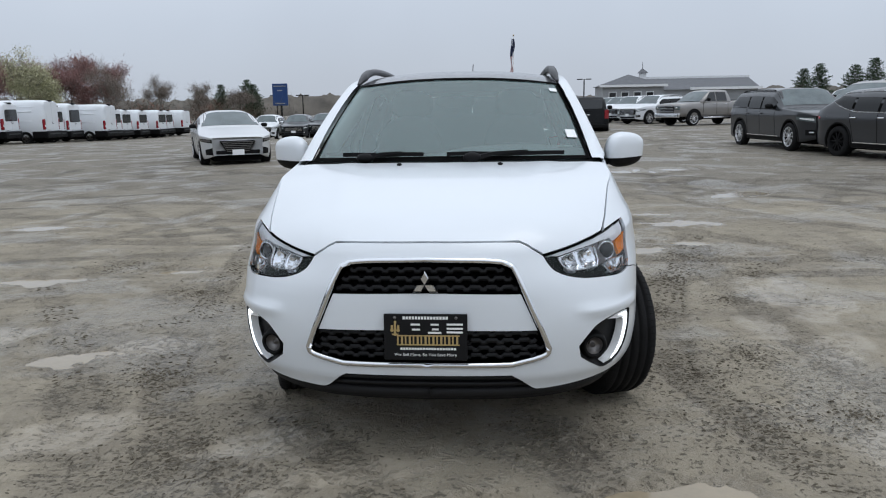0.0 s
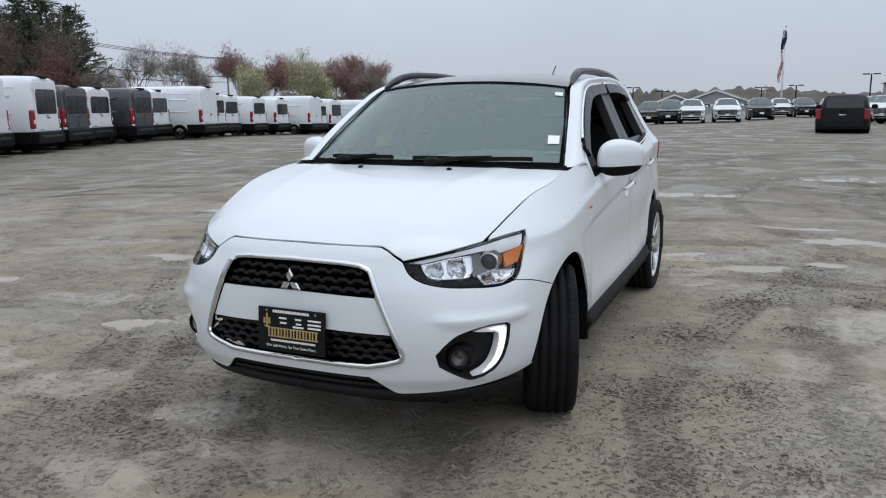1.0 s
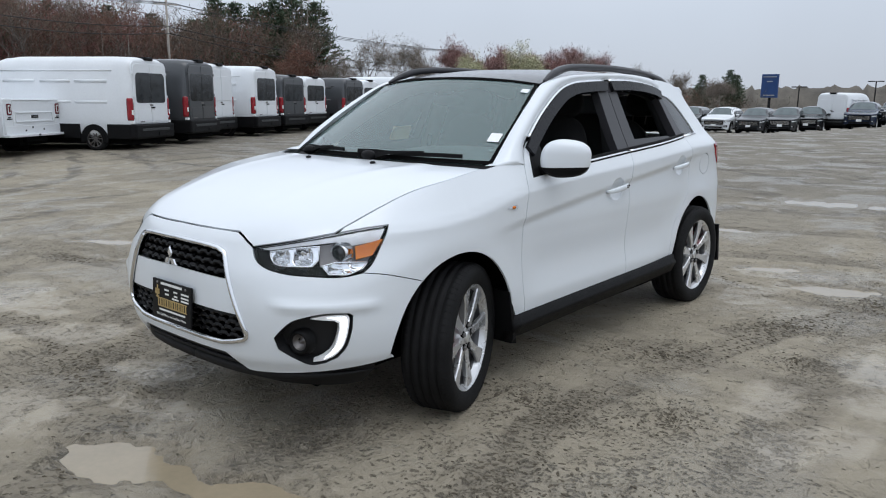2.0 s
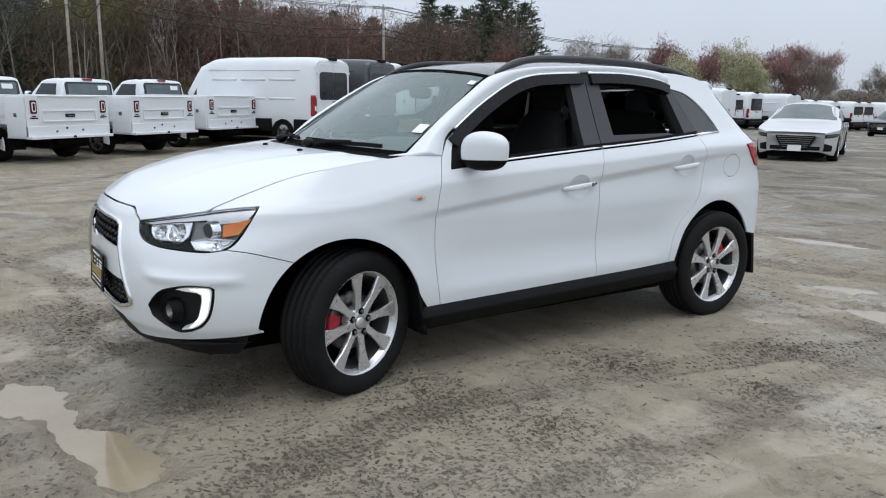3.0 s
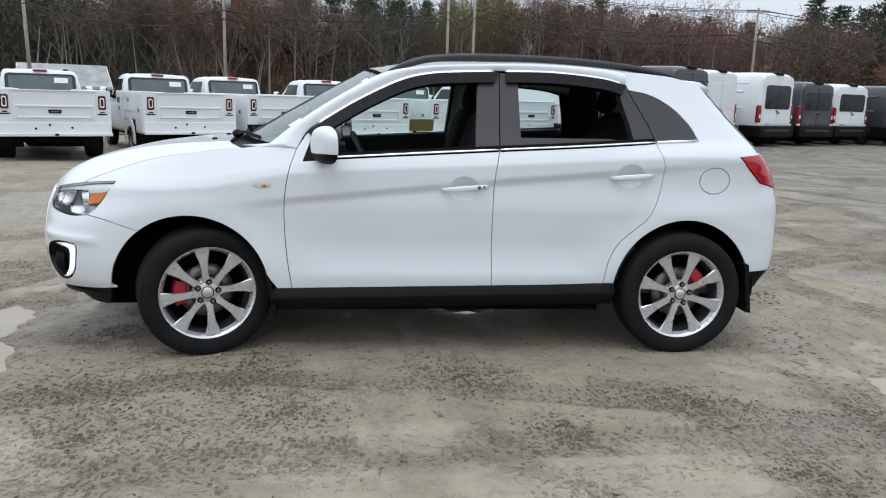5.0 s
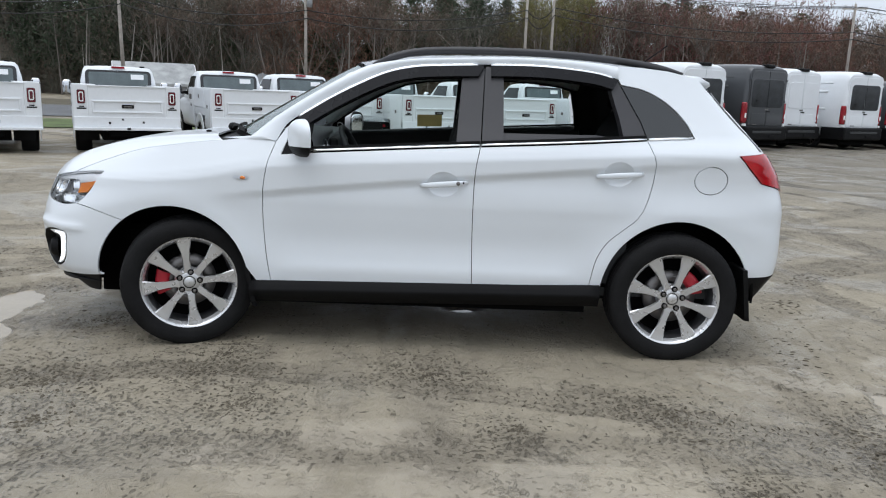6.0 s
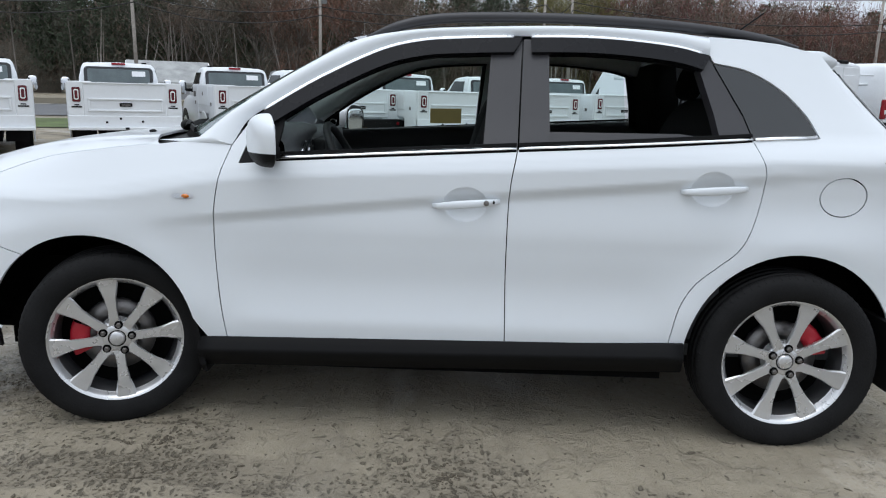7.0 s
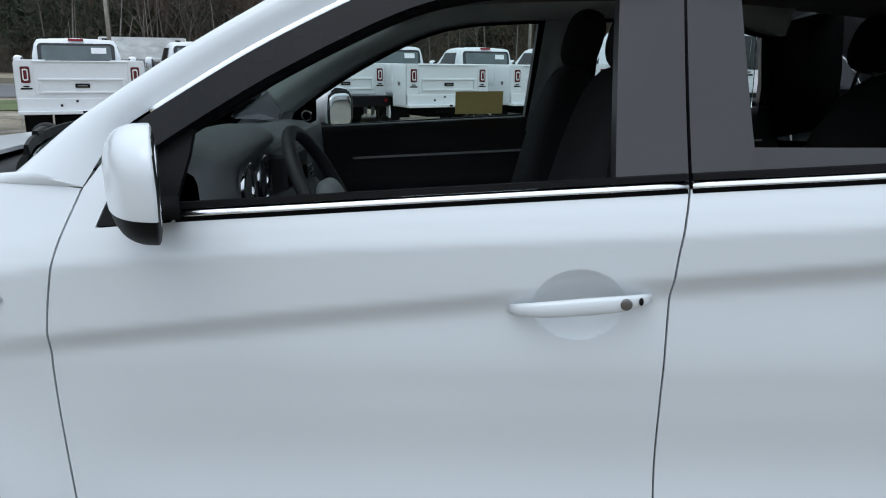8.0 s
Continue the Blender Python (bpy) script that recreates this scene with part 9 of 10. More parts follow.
def pine_parts(seed, height, width=0.27, base=0.14):
    """A pine: whorls of rising boughs, each carrying flat sprays of needles."""
    rs = np.random.RandomState(seed)
    segs, cl, ax = [((0, 0, 0), (0.1, 0, height * 0.5), height * 0.016, height * 0.011), ((0.1, 0, height * 0.5), (0, 0, height), height * 0.011, 0.02)], [], []
    z = height * base
    while z < height * 0.985:
        k = (z / height - base) / (1 - base)
        ln = height * width * (1 - k) ** 0.72 * (0.62 + 0.38 * min(1, k * 4)) + 0.30
        turn = rs.uniform(0, 6.28)
        for i in range(6):
            a = turn + i * 1.047 + rs.normal(0, 0.25)
            l2 = ln * (rs.uniform(0.62, 1.08) if rs.rand() < 0.85 else rs.uniform(1.1, 1.35))
            d = np.array([math.cos(a), math.sin(a), 0])
            p0, p1, p2 = np.array([0, 0, z]), np.array([0, 0, z]) + d * l2 * 0.6 + np.array([0, 0, l2 * 0.05]), np.array([0, 0, z]) + d * l2 + np.array([0, 0, l2 * rs.uniform(0.10, 0.26)])
            segs += [(p0, p1, 0.05, 0.03), (p1, p2, 0.03, 0.012)]
            for u in np.linspace(0.22, 1.0, max(3, int(l2 / 0.30))):
                cl.append(p0 + (p1 - p0) * u / 0.6 if u < 0.6 else p1 + (p2 - p1) * (u - 0.6) / 0.4)
                ax.append(d)
        z += height * rs.uniform(0.024, 0.036)
    s = list(zip(*segs))
    wood = tubes(*[np.array([np.asarray(q, float) for q in c]) for c in s])
    per = 5
    c = np.repeat(np.array(cl), per, 0) + rs.normal(0, 1, (len(cl) * per, 3)) * np.array([0.24, 0.24, 0.09])
    a = np.repeat(np.array(ax), per, 0) + rs.normal(0, 0.55, c.shape) + np.array([0, 0, 0.30])
    a /= np.linalg.norm(a, axis=1)[:, None]
    b = np.cross(a, rs.normal(0, 1, c.shape) * 0.5 + np.array([0, 0, 1.0]))
    b /= np.linalg.norm(b, axis=1)[:, None] + 1e-9
    ln = rs.uniform(0.28, 0.60, (len(c), 1))
    v = np.stack([c - a * ln * 0.4, c + b * 0.105, c + a * ln, c - b * 0.105], 1).reshape(-1, 3)
    return wood, (v, np.arange(len(v)).reshape(-1, 4))


def tree_thing(name, label, x, y, wood, crown, bark, leaf, scale=1.0, turn=0.0, group=""):
    t = thing(name, label, "tree", group)
    part("trunk", wood[0], wood[1], bark, t, smooth=True)
    if crown is not None:
        part("crown", crown[0], crown[1], leaf, t, smooth=False)
    t.matrix_basis = Matrix.Translation((x, y, -0.35)) @ Matrix.Rotation(turn, 4, "Z") @ Matrix.Diagonal((scale, scale, scale, 1))
    return t


def twigs(rs, centres, length, spread, per, width=0.035, rise=0.7):
    """Fine tapering twigs scattered about the centres, most of them climbing."""
    c = np.repeat(np.asarray(centres), per, 0) + rs.normal(0, 1, (len(centres) * per, 3)) * spread
    a = rs.normal(0, 0.6, c.shape) + np.array([0, 0, rise])
    a /= np.linalg.norm(a, axis=1)[:, None]
    b = np.cross(a, rs.normal(0, 1, c.shape))
    b /= np.linalg.norm(b, axis=1)[:, None] + 1e-9
    ln = (length * rs.uniform(0.5, 1.4, len(c)))[:, None]
    v = np.stack([c - b * width, c + b * width, c + a * ln], 1).reshape(-1, 3)
    return v, np.arange(len(v)).reshape(-1, 3)


rs = np.random.RandomState(11)
for i, (x, y, h, kind) in enumerate(((-49.2, 71.5, 8.2, "pear"), (-46.8, 73.0, 6.9, "pear"), (-52.5, 76, 9.0, "red"), (-48.0, 78.5, 8.8, "red"), (-56.5, 77.0, 8.8, "red"), (-43.0, 77.0, 7.6, "bare"), (-66.0, 63.5, 10.6, "bare"), (-62.5, 66.0, 10.0, "bare"), (-67.5, 60.5, 8.0, "bare"), (-60.5, 68.0, 8.6, "bare"),
                                      (-45.5, 96.0, 6.6, "bare"), (-41.0, 98.0, 6.0, "bare"), (-51.0, 92.0, 6.6, "bare"), (-36.0, 99.0, 5.4, "bare"), (-70.0, 58.0, 9.0, "red2"), (-58.5, 73.0, 9.4, "red"), (-54.8, 69.5, 7.6, "pear"), (-45.0, 80.0, 8.4, "red"))):
    wood, tips = bare_tree(40 + i, h * 0.86, 0.52 if kind != "pear" else 0.38, 5, 4, 0.015)
    if kind == "bare":
        tree_thing("bare_tree", "leafless grey tree with fine twigs", x, y, wood, twigs(rs, tips, 0.55, 0.30, 11, 0.011), BARK, FINE_TWIGS)
    elif kind == "pear":
        tree_thing("pear_tree", "pear tree in pale spring blossom and leaf", x, y, wood, leaves(rs, np.concatenate([tips, tips * np.array([0.75, 0.75, 0.72])]), 0.085, 0.36, 18), BARK, BLOSSOM)
    else:
        tree_thing("maple_tree", "maple tree with reddish spring buds", x, y, wood, twigs(rs, tips, 0.42, 0.34, 20, 0.026), BARK, PINK_BUDS if kind == "red" else RUSSET)
pines = [pine_parts(70 + i, 15.5, 0.34, 0.10) for i in range(3)]
for i, (x, y, s) in enumerate(((-79.5, 67.0, 0.95), (-82.5, 65.5, 1.04), (-84.0, 63.5, 1.0), (-86.5, 62.5, 0.92), (-88.0, 60.0, 0.93), (-90.0, 58.0, 0.84), (-93.0, 57.0, 0.80), (-95.0, 52.0, 0.82), (-97.0, 47.0, 0.86), (-98.0, 40.0, 0.88), (-42.5, 109.0, 0.36), (-39.0, 110.5, 0.40), (-37.5, 109.0, 0.36), (34.5, 90.0, 0.35), (36.5, 90.5, 0.38), (39.5, 88.3, 0.37), (41.5, 88.0, 0.41), (43.5, 87.0, 0.36))):
    w, c = pines[i % 3]
    tree_thing("pine_tree", "dark green pine tree", x, y, w, c, BARK, NEEDLES, s, i * 1.3)

# the wood beyond the road: one mass that nobody could count
lots = {k: ([], []) for k in ("trunks", "birch", "needles", "russet", "maroon", "brush", "olive", "grey")}


def add(kind, vf, x, y, z, s, a):
    v, f = vf
    c, sn = math.cos(a), math.sin(a)
    v = np.asarray(v) * s
    v = np.stack([v[:, 0] * c - v[:, 1] * sn + x, v[:, 0] * sn + v[:, 1] * c + y, v[:, 2] + z], 1)
    lots[kind][0].append(v)
    lots[kind][1].append(np.asarray(f))


def wood_tint(u, r):
    """What grows along the edge of the wood."""
    if u < -27:
        return "grey" if r < 0.75 else "brush"
    if u < -19:
        return "grey" if r < 0.4 else "brush"
    if u < -6:
        return "russet" if r < 0.65 else "brush"
    if u < 11:
        return "brush" if r < 0.7 else "grey"
    if u < 17:
        return "olive" if r < 0.6 else "brush"
    if u < 28:
        return "maroon" if r < 0.65 else "brush"
    return "brush" if r < 0.6 else ("russet" if r < 0.85 else "maroon")


def edge_x(u):
    return -78 + 0.0016 * (u - 5) ** 2


def wood_top(u):
    """Height of the leafless canopy: tall behind the trucks, lower behind the far vans."""
    return 15.2 - 1.6 * float(smooth01(np.array((u - 24) / 34)))


kinds = [bare_tree(90 + i, 12.0, 0.42, 4, 4, 0.010, 0.85) for i in range(5)]
wpines = [pine_parts(120 + i, 14.5, 0.17, 0.20) for i in range(3)]
for i in range(210):
    u = i / 210 * 142 - 80 + rs.uniform(-1.5, 1.5)
    dep = rs.uniform(0, 20)
    x, top = edge_x(u) - dep, wood_top(u)
    a, r = rs.uniform(0, 6.28), rs.rand()
    dark = 0.50 if u < -22 else (0.36 if -8 < u < 11 else (0.12 if u < 28 else 0.06))
    if r < dark:
        w, c = wpines[i % 3]
        k = top / 14.5 * rs.uniform(0.85, 1.05)
        add("trunks", w, x - 3, u, -0.5, k, a)
        add("needles", c, x - 3, u, -0.5, k, a)
    else:
        w, tips = kinds[i % 5]
        k = top / 12.0 * rs.uniform(0.72, 0.98)
        add("birch" if rs.rand() < 0.16 else "trunks", w, x, u, -0.5, k, a)
        add(wood_tint(u, rs.rand()), twigs(rs, tips, 0.66, 0.55, 14, 0.027), x, u, -0.5, k, a)
# low brush behind the row of vans
for i in range(130):
    k = rs.rand()
    x, y = -68 + 30 * k + rs.normal(0, 2.0), 58 + 46 * k + rs.normal(0, 2.0)
    top = rs.uniform(1.6, 3.4)
    cs = np.stack([rs.normal(0, 1.3, 12), rs.normal(0, 1.3, 12), rs.uniform(0, 1, 12) * top], 1)
    add(("brush", "russet", "grey")[i % 3], twigs(rs, cs, 0.8, (0.6, 0.6, 0.5), 14, 0.026), x, y, -0.9, 1.0, 0)
# saplings and brush that fill the wood from the ground up
for i in range(900):
    u = rs.uniform(-80, 61)
    x = edge_x(u) - rs.uniform(-1.5, 16)
    top = wood_top(u) * rs.uniform(0.25, 0.86)
    n = 16
    cs = np.stack([rs.normal(0, 1.0, n), rs.normal(0, 1.0, n), rs.uniform(0.02, 1.0, n) * top], 1)
    add(wood_tint(u + rs.normal(0, 1.5), rs.rand()), twigs(rs, cs, 0.80, (0.55, 0.55, 0.7), 15, 0.024), x, u, -0.5, 1.0, 0)
for i in range(70):
    u = rs.uniform(-80, 40)
    hgt, ln = rs.uniform(5, 9), rs.normal(0, 0.5, 2)
    p0 = np.array([[0, 0, 0], [ln[0] * 0.4, ln[1] * 0.4, hgt * 0.5]])
    p1 = np.array([[ln[0] * 0.4, ln[1] * 0.4, hgt * 0.5], [ln[0], ln[1], hgt]])
    r = rs.uniform(0.05, 0.10)
    add("birch" if rs.rand() < 0.5 else "trunks", tubes(p0, p1, np.array([r, r * 0.75]), np.array([r * 0.75, r * 0.3]), 5), edge_x(u) + rs.uniform(0, 3), u, -0.5, 1.0, 0)
for kind, mt, lb in (("trunks", BARK, "tall grey trunks and bare branches of a wood"), ("birch", BIRCH, "pale trunks in a wood"), ("needles", NEEDLES, "dark pine boughs of a wood"), ("russet", RUSSET, "russet spring twigs of a wood"),
                     ("maroon", MAROON, "maroon budding twigs of a wood"), ("brush", BRUSH, "grey-brown twigs and brush of a wood"), ("olive", OLIVE, "olive leaves in a wood"), ("grey", GREY_TWIGS, "greenish grey twigs of a wood")):
    vs, fs = lots[kind]
    off, faces = 0, []
    for v, f in zip(vs, fs):
        faces.append(f + off)
        off += len(v)
    tagged(part("woodland", np.concatenate(vs), [q for f in faces for q in f.tolist()], mt, smooth=False), lb, "woodland", kind="stuff")
# wooded bank and far hills, beyond everything
FARWOOD = mat("far_woods", (0.115, 0.103, 0.088), 0.95, vary=0.45, scale=0.22, bump=0.8, bump_scale=1.2)
BANK = mat("leafless_bank", (0.115, 0.096, 0.078), 0.95, vary=0.4, scale=0.5, bump=0.8, bump_scale=2.5)
# distance haze is put into the hills' grey colour
HAZE = mat("hills_painted_haze", (0.115, 0.115, 0.115), 0.95, vary=0.25, scale=0.05)


def ridge(name, label, r, a0, a1, h, rough, mt, seed, n=260, cx=0.0, cy=20.0, ease=0):
    pts = []
    for i in range(n):
        a = radians(a0 + (a1 - a0) * i / (n - 1))
        t = h * (0.75 + 0.5 * lattice(np.array(i * 0.06), np.array(seed * 1.7), seed)) + rough * (lattice(np.array(i * 0.9), np.array(0.3), seed + 1) - 0.5) + rough * 0.5 * (lattice(np.array(i * 2.3), np.array(0.9), seed + 2) - 0.5)
        if ease:
            t = t * float(smooth01(np.array((math.degrees(a) - a0) / ease)))
        pts.append((a, float(t)))
    rows = [[(cx + (r + k) * math.cos(a), cy + (r + k) * math.sin(a), z * t - 0.6) for a, t in pts] for k, z in ((-6, 0), (-5, 0.35), (-2, 0.75), (0, 1.0), (8, 0.9))]
    tagged(part(name, *loft(rows, False), mt), label, "woodland", kind="structure")


ridge("backdrop", "brown wooded bank behind the trees", 108, 146, 235, 9.5, 2.6, BANK, 31, ease=22)
ridge("backdrop", "brown woods at the far edge of the lot", 205, 58, 142, 5.2, 1.7, FARWOOD, 34, 360)
ridge("backdrop", "wooded hills in the distance with haze painted into their grey", 520, 40, 150, 7.5, 1.2, HAZE, 37, 300)
ridge("backdrop", "woods round the rest of the lot", 150, 232, 420, 7.0, 2.2, FARWOOD, 40, 300)

# ---------- road, verge, poles, buildings ----------
ASPHALT = mat("road_asphalt", (0.075, 0.077, 0.082), 0.55, vary=0.2, scale=0.8, bump=0.4, bump_scale=60)
GRASS = mat("verge_grass", (0.075, 0.105, 0.030), 0.9, vary=0.45, scale=1.2, bump=0.8, bump_scale=30)
WOOD = mat("weathered_pole", (0.33, 0.30, 0.27), 0.85, vary=0.25, scale=3, bump=0.4, bump_scale=40)
CABLE = mat("cable", (0.02, 0.02, 0.02), 0.6, vary=0.1)
SLATE = mat("grey_shingle", (0.12, 0.125, 0.135), 0.8, vary=0.2, scale=1.5, bump=0.4, bump_scale=12)
WEATHERED = mat("weathered_light_shingle", (0.34, 0.35, 0.35), 0.85, vary=0.35, scale=1.0, bump=0.4, bump_scale=10)
SIDING = mat("grey_siding", (0.30, 0.31, 0.32), 0.7, vary=0.1, scale=0.7)
PALE = mat("white_trim", (0.72, 0.73, 0.74), 0.5, vary=0.06, scale=2)
SIGN_BLUE = mat("sign_blue", (0.010, 0.045, 0.16), 0.4, vary=0.1, scale=1)
FLAG_RED = mat("flag_red", (0.33, 0.02, 0.035), 0.8, vary=0.1)
FLAG_NAVY = mat("flag_navy", (0.02, 0.028, 0.07), 0.8, vary=0.1)


def strip(name, label, cat, pts, w, mt, lift):
    rows = [[], [], []]
    for i, (x, y) in enumerate(pts):
        a, b = pts[max(0, i - 1)], pts[min(len(pts) - 1, i + 1)]
        d = np.array((b[0] - a[0], b[1] - a[1]), float)
        d /= np.linalg.norm(d)
        for k, r in zip((-1, 0, 1), rows):
            px, py = x - d[1] * w * k, y + d[0] * w * k
            r.append((px, py, float(fall(np.array(px), np.array(py))) + lift))
    tagged(part(name, *loft(rows, False), mt), label, cat, kind="structure")


strip("verge", "strip of spring grass beside the road", "grass", [(-15.5, -42), (-22.6, -20), (-31.5, 4), (-41, 30), (-50, 60)], 3.4, GRASS, 0.03)
strip("road", "wet asphalt road beyond the verge", "road", [(-27, -62), (-36, -25), (-46, 4), (-57, 34), (-69, 66)], 8.5, ASPHALT, 0.02)
strip("verge", "grass and leaf litter at the wood's edge", "grass", [(-45, -62), (-53, -25), (-63, 4), (-72, 34), (-80, 66)], 7.0, mat("leaf_litter", (0.085, 0.072, 0.045), 0.95, vary=0.45, scale=0.8, bump=0.8, bump_scale=20), 0.025)


def utility_pole(x, y, h, lean=0.0, arms=1, drum=False, turn=1.2):
    p = thing("utility_pole", "weathered wooden utility pole with crossarm", "utility pole", "utility poles")
    part("pole", *sweep([(0, 0, -0.3), (lean * h, 0, h)], circle(1.0, 8), up=(0, 1, 0), scale=[0.17, 0.11]), WOOD, p)
    for k in range(arms):
        z = h - 0.5 - 0.9 * k
        box_part("crossarm", -1.15, 1.15, -0.06, 0.06, z, z + 0.13, WOOD, p, m=Matrix.Translation((lean * z, 0, 0)))
        for q in (-1.0, -0.4, 0.4, 1.0):
            v, f = lathe([(0, 0.03), (0.06, 0.05), (0.12, 0.035), (0.16, 0.02)], 8, "z")
            part("insulator", [(a + q + lean * z, b, c + z + 0.13) for a, b, c in v], f, STEEL, p)
    if drum:
        v, f = lathe([(0, 0.001), (0.0, 0.24), (0.8, 0.24), (0.85, 0.001)], 14, "z")
        part("transformer", [(a + 0.4 + lean * h, b, c + h - 2.4) for a, b, c in v], f, SIDING, p)
    p.matrix_basis = pose(x, y, -0.35, 0, 0, math.degrees(turn))
    return Vector((x, y, h - 0.7))


tops = [utility_pole(-57.5, -44, 11.0), utility_pole(-60.2, -25.4, 11.2, -0.03), utility_pole(-65.0, -11.1, 11.0, 0.0, 2, True), utility_pole(-69.9, 8.9, 12.2, 0, 0), utility_pole(-69.8, 11.4, 12.5, 0.0, 1), utility_pole(-73.0, 41.4, 11.6), utility_pole(-67.8, 81.7, 8.6, 0, 1, True)]
for a, b in zip(tops, tops[1:]):
    for off, dz, sag in ((-0.9, 0.0, 0.7), (0.0, 0.1, 0.6), (0.9, 0.0, 0.8), (0.1, -2.3, 0.9), (0.2, -3.0, 1.1)):
        line = []
        for i in range(13):
            u = i / 12
            q = a.lerp(b, u)
            line.append((q.x + off * 0.9, q.y + off * 0.3, q.z + dz - sag * 4 * u * (1 - u)))
        cb = part("overhead_cable", *sweep(line, circle(0.028 if dz > -2 else 0.042, 4)), CABLE)
        tagged(cb, "black overhead cable between poles", "cable", "overhead cables")


def lamp_post(x, y, h, turn=0.0):
    p = thing("lamp_post", "dark parking-lot lamp post with twin flat heads", "lamp post", "lot lamp posts")
    part("post", *sweep([(0, 0, -1), (0, 0, h)], circle(0.14, 8), up=(0, 1, 0)), PLASTIC, p)
    for sx in (-1, 1):
        box_part("lamp_head", min(sx * 0.35, sx * 1.6), max(sx * 0.35, sx * 1.6), -0.3, 0.3, h - 0.16, h + 0.06, PLASTIC, p, 0.03)
    box_part("lamp_bracket", -0.5, 0.5, -0.05, 0.05, h - 0.1, h - 0.02, PLASTIC, p)
    p.matrix_basis = pose(x, y, 0, 0, 0, turn)


for x, y, h in ((-49.5, 181, 4.6), (17.5, 175.5, 6.9), (-36.7, 193, 6.0), (-33.0, 193, 5.4), (-26.5, 197, 4.4), (-55, 178, 4.6), (4.0, 190, 5.2), (-3.4, 196, 5.0), (-62, 175, 4.4)):
    lamp_post(x, y, h)
utility_pole(-1.6, 150, 4.8, 0, 2, False, 0.0)


def gable_house(name, label, x, y, w, d, eave, ridge_h, turn, wall, windows=0, roof_mat=None):
    g = thing(name, label, "building", kind="")
    box_part("wall", -w / 2, w / 2, -d / 2, d / 2, -0.6, eave, wall, g)
    for sg in (-1, 1):
        v = [(0, -d / 2 - 0.4, ridge_h), (0, d / 2 + 0.4, ridge_h), (sg * (w / 2 + 0.5), d / 2 + 0.4, eave - 0.1), (sg * (w / 2 + 0.5), -d / 2 - 0.4, eave - 0.1)]
        v = v + [(a, b, c + 0.22) for a, b, c in v]
        part("roof", v, [(0, 1, 2, 3), (4, 7, 6, 5), (0, 4, 5, 1), (1, 5, 6, 2), (2, 6, 7, 3), (3, 7, 4, 0)], roof_mat or SLATE, g, smooth=False)
        part("gable_wall", [(-w / 2, sg * d / 2, eave), (w / 2, sg * d / 2, eave), (0, sg * d / 2, ridge_h), (-w / 2, sg * (d / 2 - 0.1), eave), (w / 2, sg * (d / 2 - 0.1), eave), (0, sg * (d / 2 - 0.1), ridge_h)],
             [(0, 1, 2), (3, 5, 4), (0, 3, 4, 1), (1, 4, 5, 2), (2, 5, 3, 0)], wall, g, smooth=False)
        for k in (-1, 1):
            part("barge_board", *sweep([(k * (w / 2 + 0.5), sg * (d / 2 + 0.42), eave - 0.1), (0, sg * (d / 2 + 0.42), ridge_h + 0.05)], [(-0.04, -0.14), (0.04, -0.14), (0.04, 0.14), (-0.04, 0.14)]), PALE, g, smooth=False)
    for i in range(windows):
        wx = -w / 2 + w * (i + 0.5) / windows
        wd = box_part("window", wx - 0.55, wx + 0.55, -d / 2 - 0.06, -d / 2 + 0.02, eave * 0.35, eave * 0.8, PALE, g)
        box_part("pane", wx - 0.45, wx + 0.45, -d / 2 - 0.08, -d / 2 - 0.04, eave * 0.38, eave * 0.77, DARK_GLASS, wd)
    g.matrix_basis = pose(x, y, 0, 0, 0, turn)
    return g


gable_house("small_house", "small pale house with a weathered light roof among the trees", -68.5, -26.0, 6.0, 6.4, 1.1, 2.9, 25, SIDING, 2, WEATHERED)
gable_house("dealer_building", "grey gabled building at the lot's far edge", -9.5, 148, 11.0, 10, 1.6, 3.6, 0, SIDING, 4)
gable_house("shed", "low grey building beside the gabled one", -18, 152, 7.0, 8, 1.5, 2.9, 10, SIDING, 2)
barn = thing("showroom", "large grey building with a hipped wing and white eaves", "building")
box_part("wall", 27.0, 45.0, 140, 158, -1, 3.6, SIDING, barn)
part("roof", [(26.6, 139.5, 3.6), (45.5, 139.5, 3.6), (45.5, 148, 5.9), (26.6, 148, 5.9), (45.5, 158, 3.6), (26.6, 158, 3.6)], [(0, 1, 2, 3), (3, 2, 4, 5), (0, 3, 5), (1, 4, 2)], SLATE, barn, smooth=False)
for z, x0, x1, y in ((5.95, 26.6, 45.6, 147.8), (3.75, 33.0, 45.6, 139.3)):
    box_part("eaves_trim", x0, x1, y - 0.2, y + 0.2, z - 0.22, z + 0.22, PALE, barn)
box_part("wing_wall", 17.2, 28.0, 138, 150, -1, 4.4, SIDING, barn)
part("wing_roof", [(16.7, 137.5, 4.4), (28.5, 137.5, 4.4), (28.5, 150.5, 4.4), (16.7, 150.5, 4.4), (22.6, 144, 6.6)], [(0, 1, 4), (1, 2, 4), (2, 3, 4), (3, 0, 4)], SLATE, barn, smooth=False)
box_part("eaves_trim", 16.6, 28.6, 137.2, 137.6, 4.2, 4.6, PALE, barn)
for x in (19.0, 21.2, 23.4, 25.6):
    wd = box_part("window", x - 0.7, x + 0.7, 137.85, 138.05, 1.8, 3.4, PALE, barn)
    box_part("pane", x - 0.58, x + 0.58, 137.8, 137.95, 1.95, 3.25, DARK_GLASS, wd)
cup = box_part("cupola", 24.6, 25.8, 143.4, 144.6, 5.6, 6.8, PALE, barn)
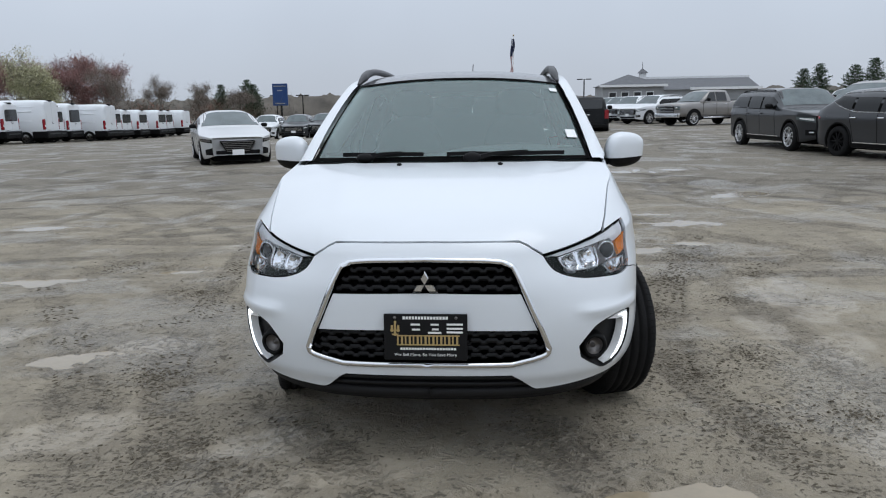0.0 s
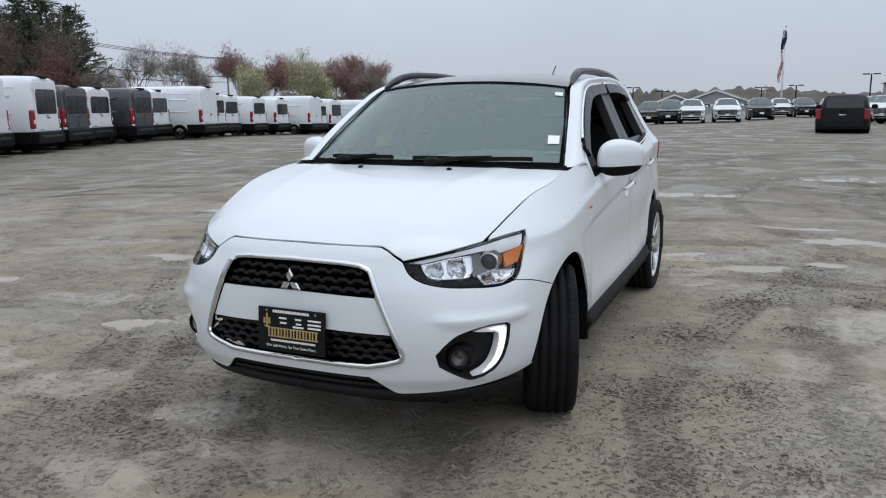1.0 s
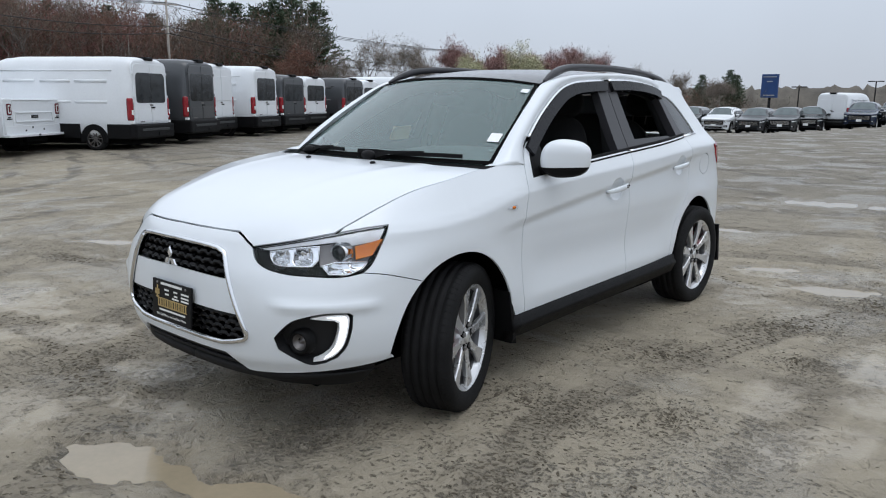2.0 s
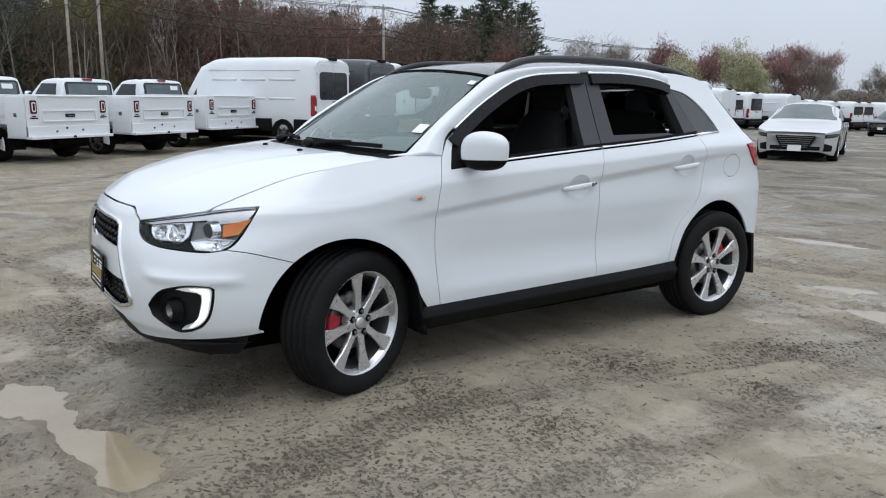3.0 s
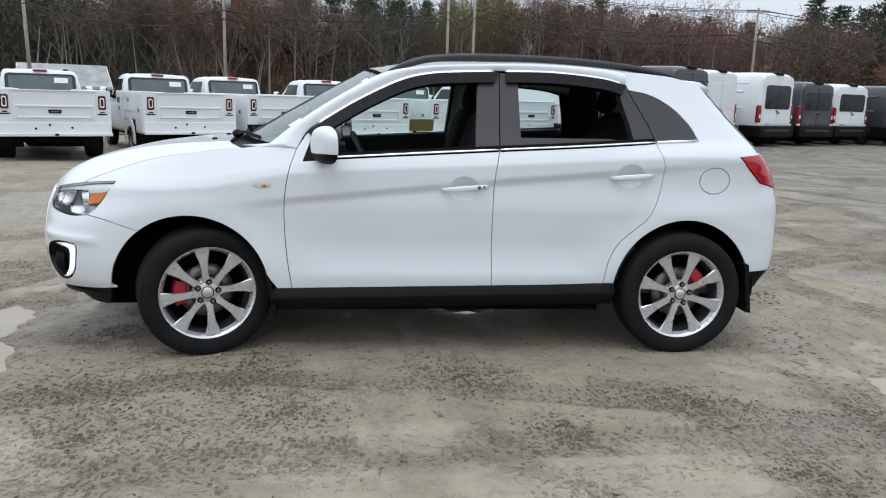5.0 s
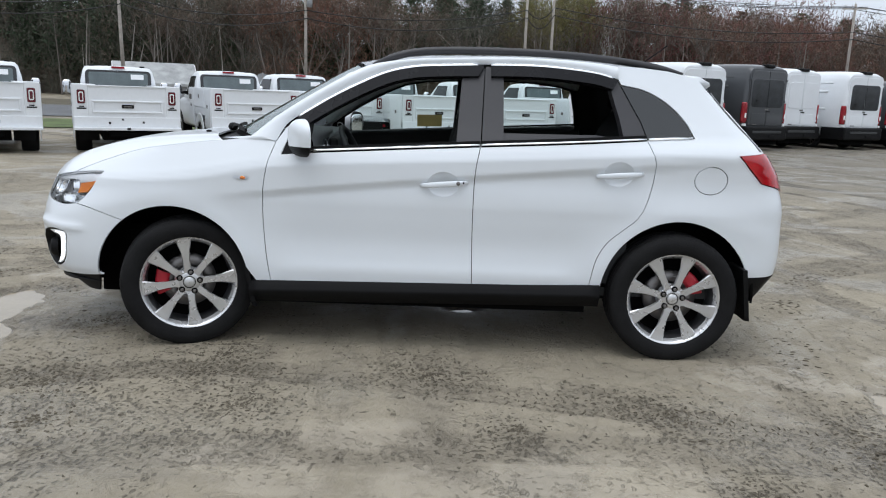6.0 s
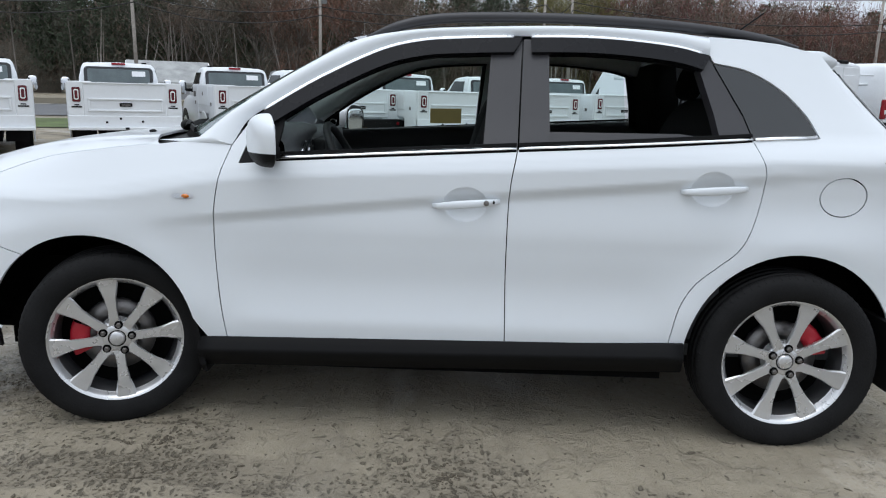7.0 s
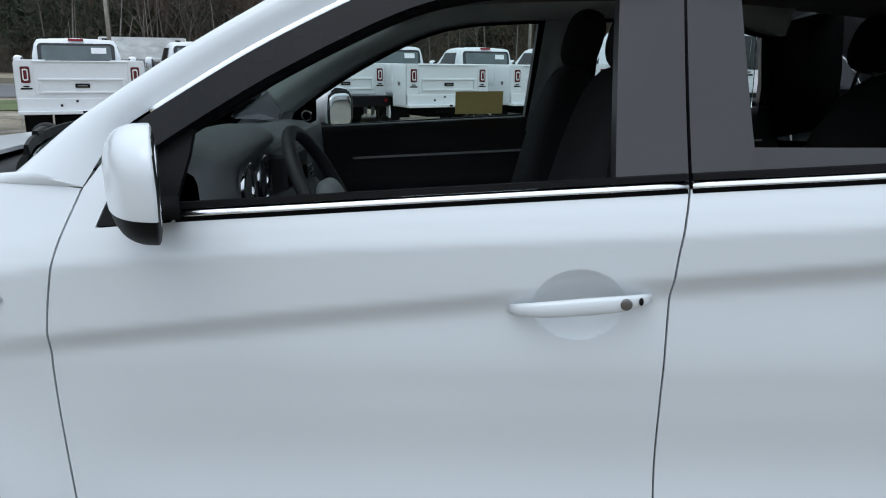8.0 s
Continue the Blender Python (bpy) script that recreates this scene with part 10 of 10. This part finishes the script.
part("cupola_roof", [(24.3, 143.1, 6.8), (26.1, 143.1, 6.8), (26.1, 144.9, 6.8), (24.3, 144.9, 6.8), (25.2, 144, 7.7)], [(0, 1, 4), (1, 2, 4), (2, 3, 4), (3, 0, 4), (3, 2, 1, 0)], SLATE, cup, smooth=False)
part("weather_vane", *sweep([(25.2, 144, 7.6), (25.2, 144, 8.8)], circle(0.05, 5), up=(0, 1, 0)), PLASTIC, cup)
# blue sign
sg_ = thing("pylon_sign", "blue dealer sign board on a dark post", "sign")
box_part("sign_board", -44.2, -41.3, 139.8, 140.2, 2.0, 6.1, SIGN_BLUE, sg_, 0.05)
part("sign_post", *sweep([(-42.7, 140.3, -1), (-42.7, 140.3, 2.2)], circle(0.2, 8), up=(0, 1, 0)), PLASTIC, sg_)
for z, w in ((5.55, 2.3), (4.75, 1.0), (2.35, 1.9)):
    box_part("sign_line", -42.75 - w / 2, -42.75 + w / 2, 139.72, 139.82, z, z + 0.16, SIDING, sg_)
# flag, hanging limp
fl = thing("flagpole", "tall white flagpole with a limp striped flag", "flagpole")
part("pole", *sweep([(1.2, 135, -1), (1.2, 135, 13.3)], circle(1.0, 10), up=(0, 1, 0), scale=[0.17, 0.08]), PALE, fl)
v, f = ball((1.2, 135, 13.4), (0.14, 0.14, 0.14), 10, 8)
part("finial", v, f, GOLD, fl)
cl = new("flag")
cl.parent = fl
cl["label"] = "limp flag with red and white stripes and a navy field"
for i in range(7):
    rows = []
    for j in range(15):
        z = 12.9 - 8.3 * j / 14
        wd = (0.055 + 0.03 * math.sin(j * 0.7 + i)) * (1.25 - 0.5 * j / 14)
        xc = 1.2 - 0.12 - (i - 3) * wd + 0.10 * math.sin(j * 0.9) - 0.03 * j
        rows.append([(xc - wd * 0.55, 134.85 - 0.1 * (i % 2), z), (xc + wd * 0.55, 134.85 - 0.1 * ((i + 1) % 2), z - 0.2)])
    cut = 5
    part("flag_field", *loft(rows[:cut + 1], False), FLAG_NAVY, cl, smooth=False)
    part("flag_stripe", *loft(rows[cut:], False), FLAG_RED if i % 2 == 0 else INK, cl, smooth=False)
# stop sign seen from behind, by the road
st = thing("road_sign", "back of a grey road sign on a post", "sign")
part("sign_plate", *both(lathe([(-0.01, 0.001), (-0.01, 0.38), (0.01, 0.38), (0.01, 0.001)], 8)), SIDING, st, smooth=False)
part("sign_post", *sweep([(0, 0, -2.2), (0, 0, 0.4)], circle(0.03, 6), up=(0, 1, 0)), STEEL, st)
st.matrix_basis = pose(-42.0, -9.6, 1.75, 0, 0, 15)
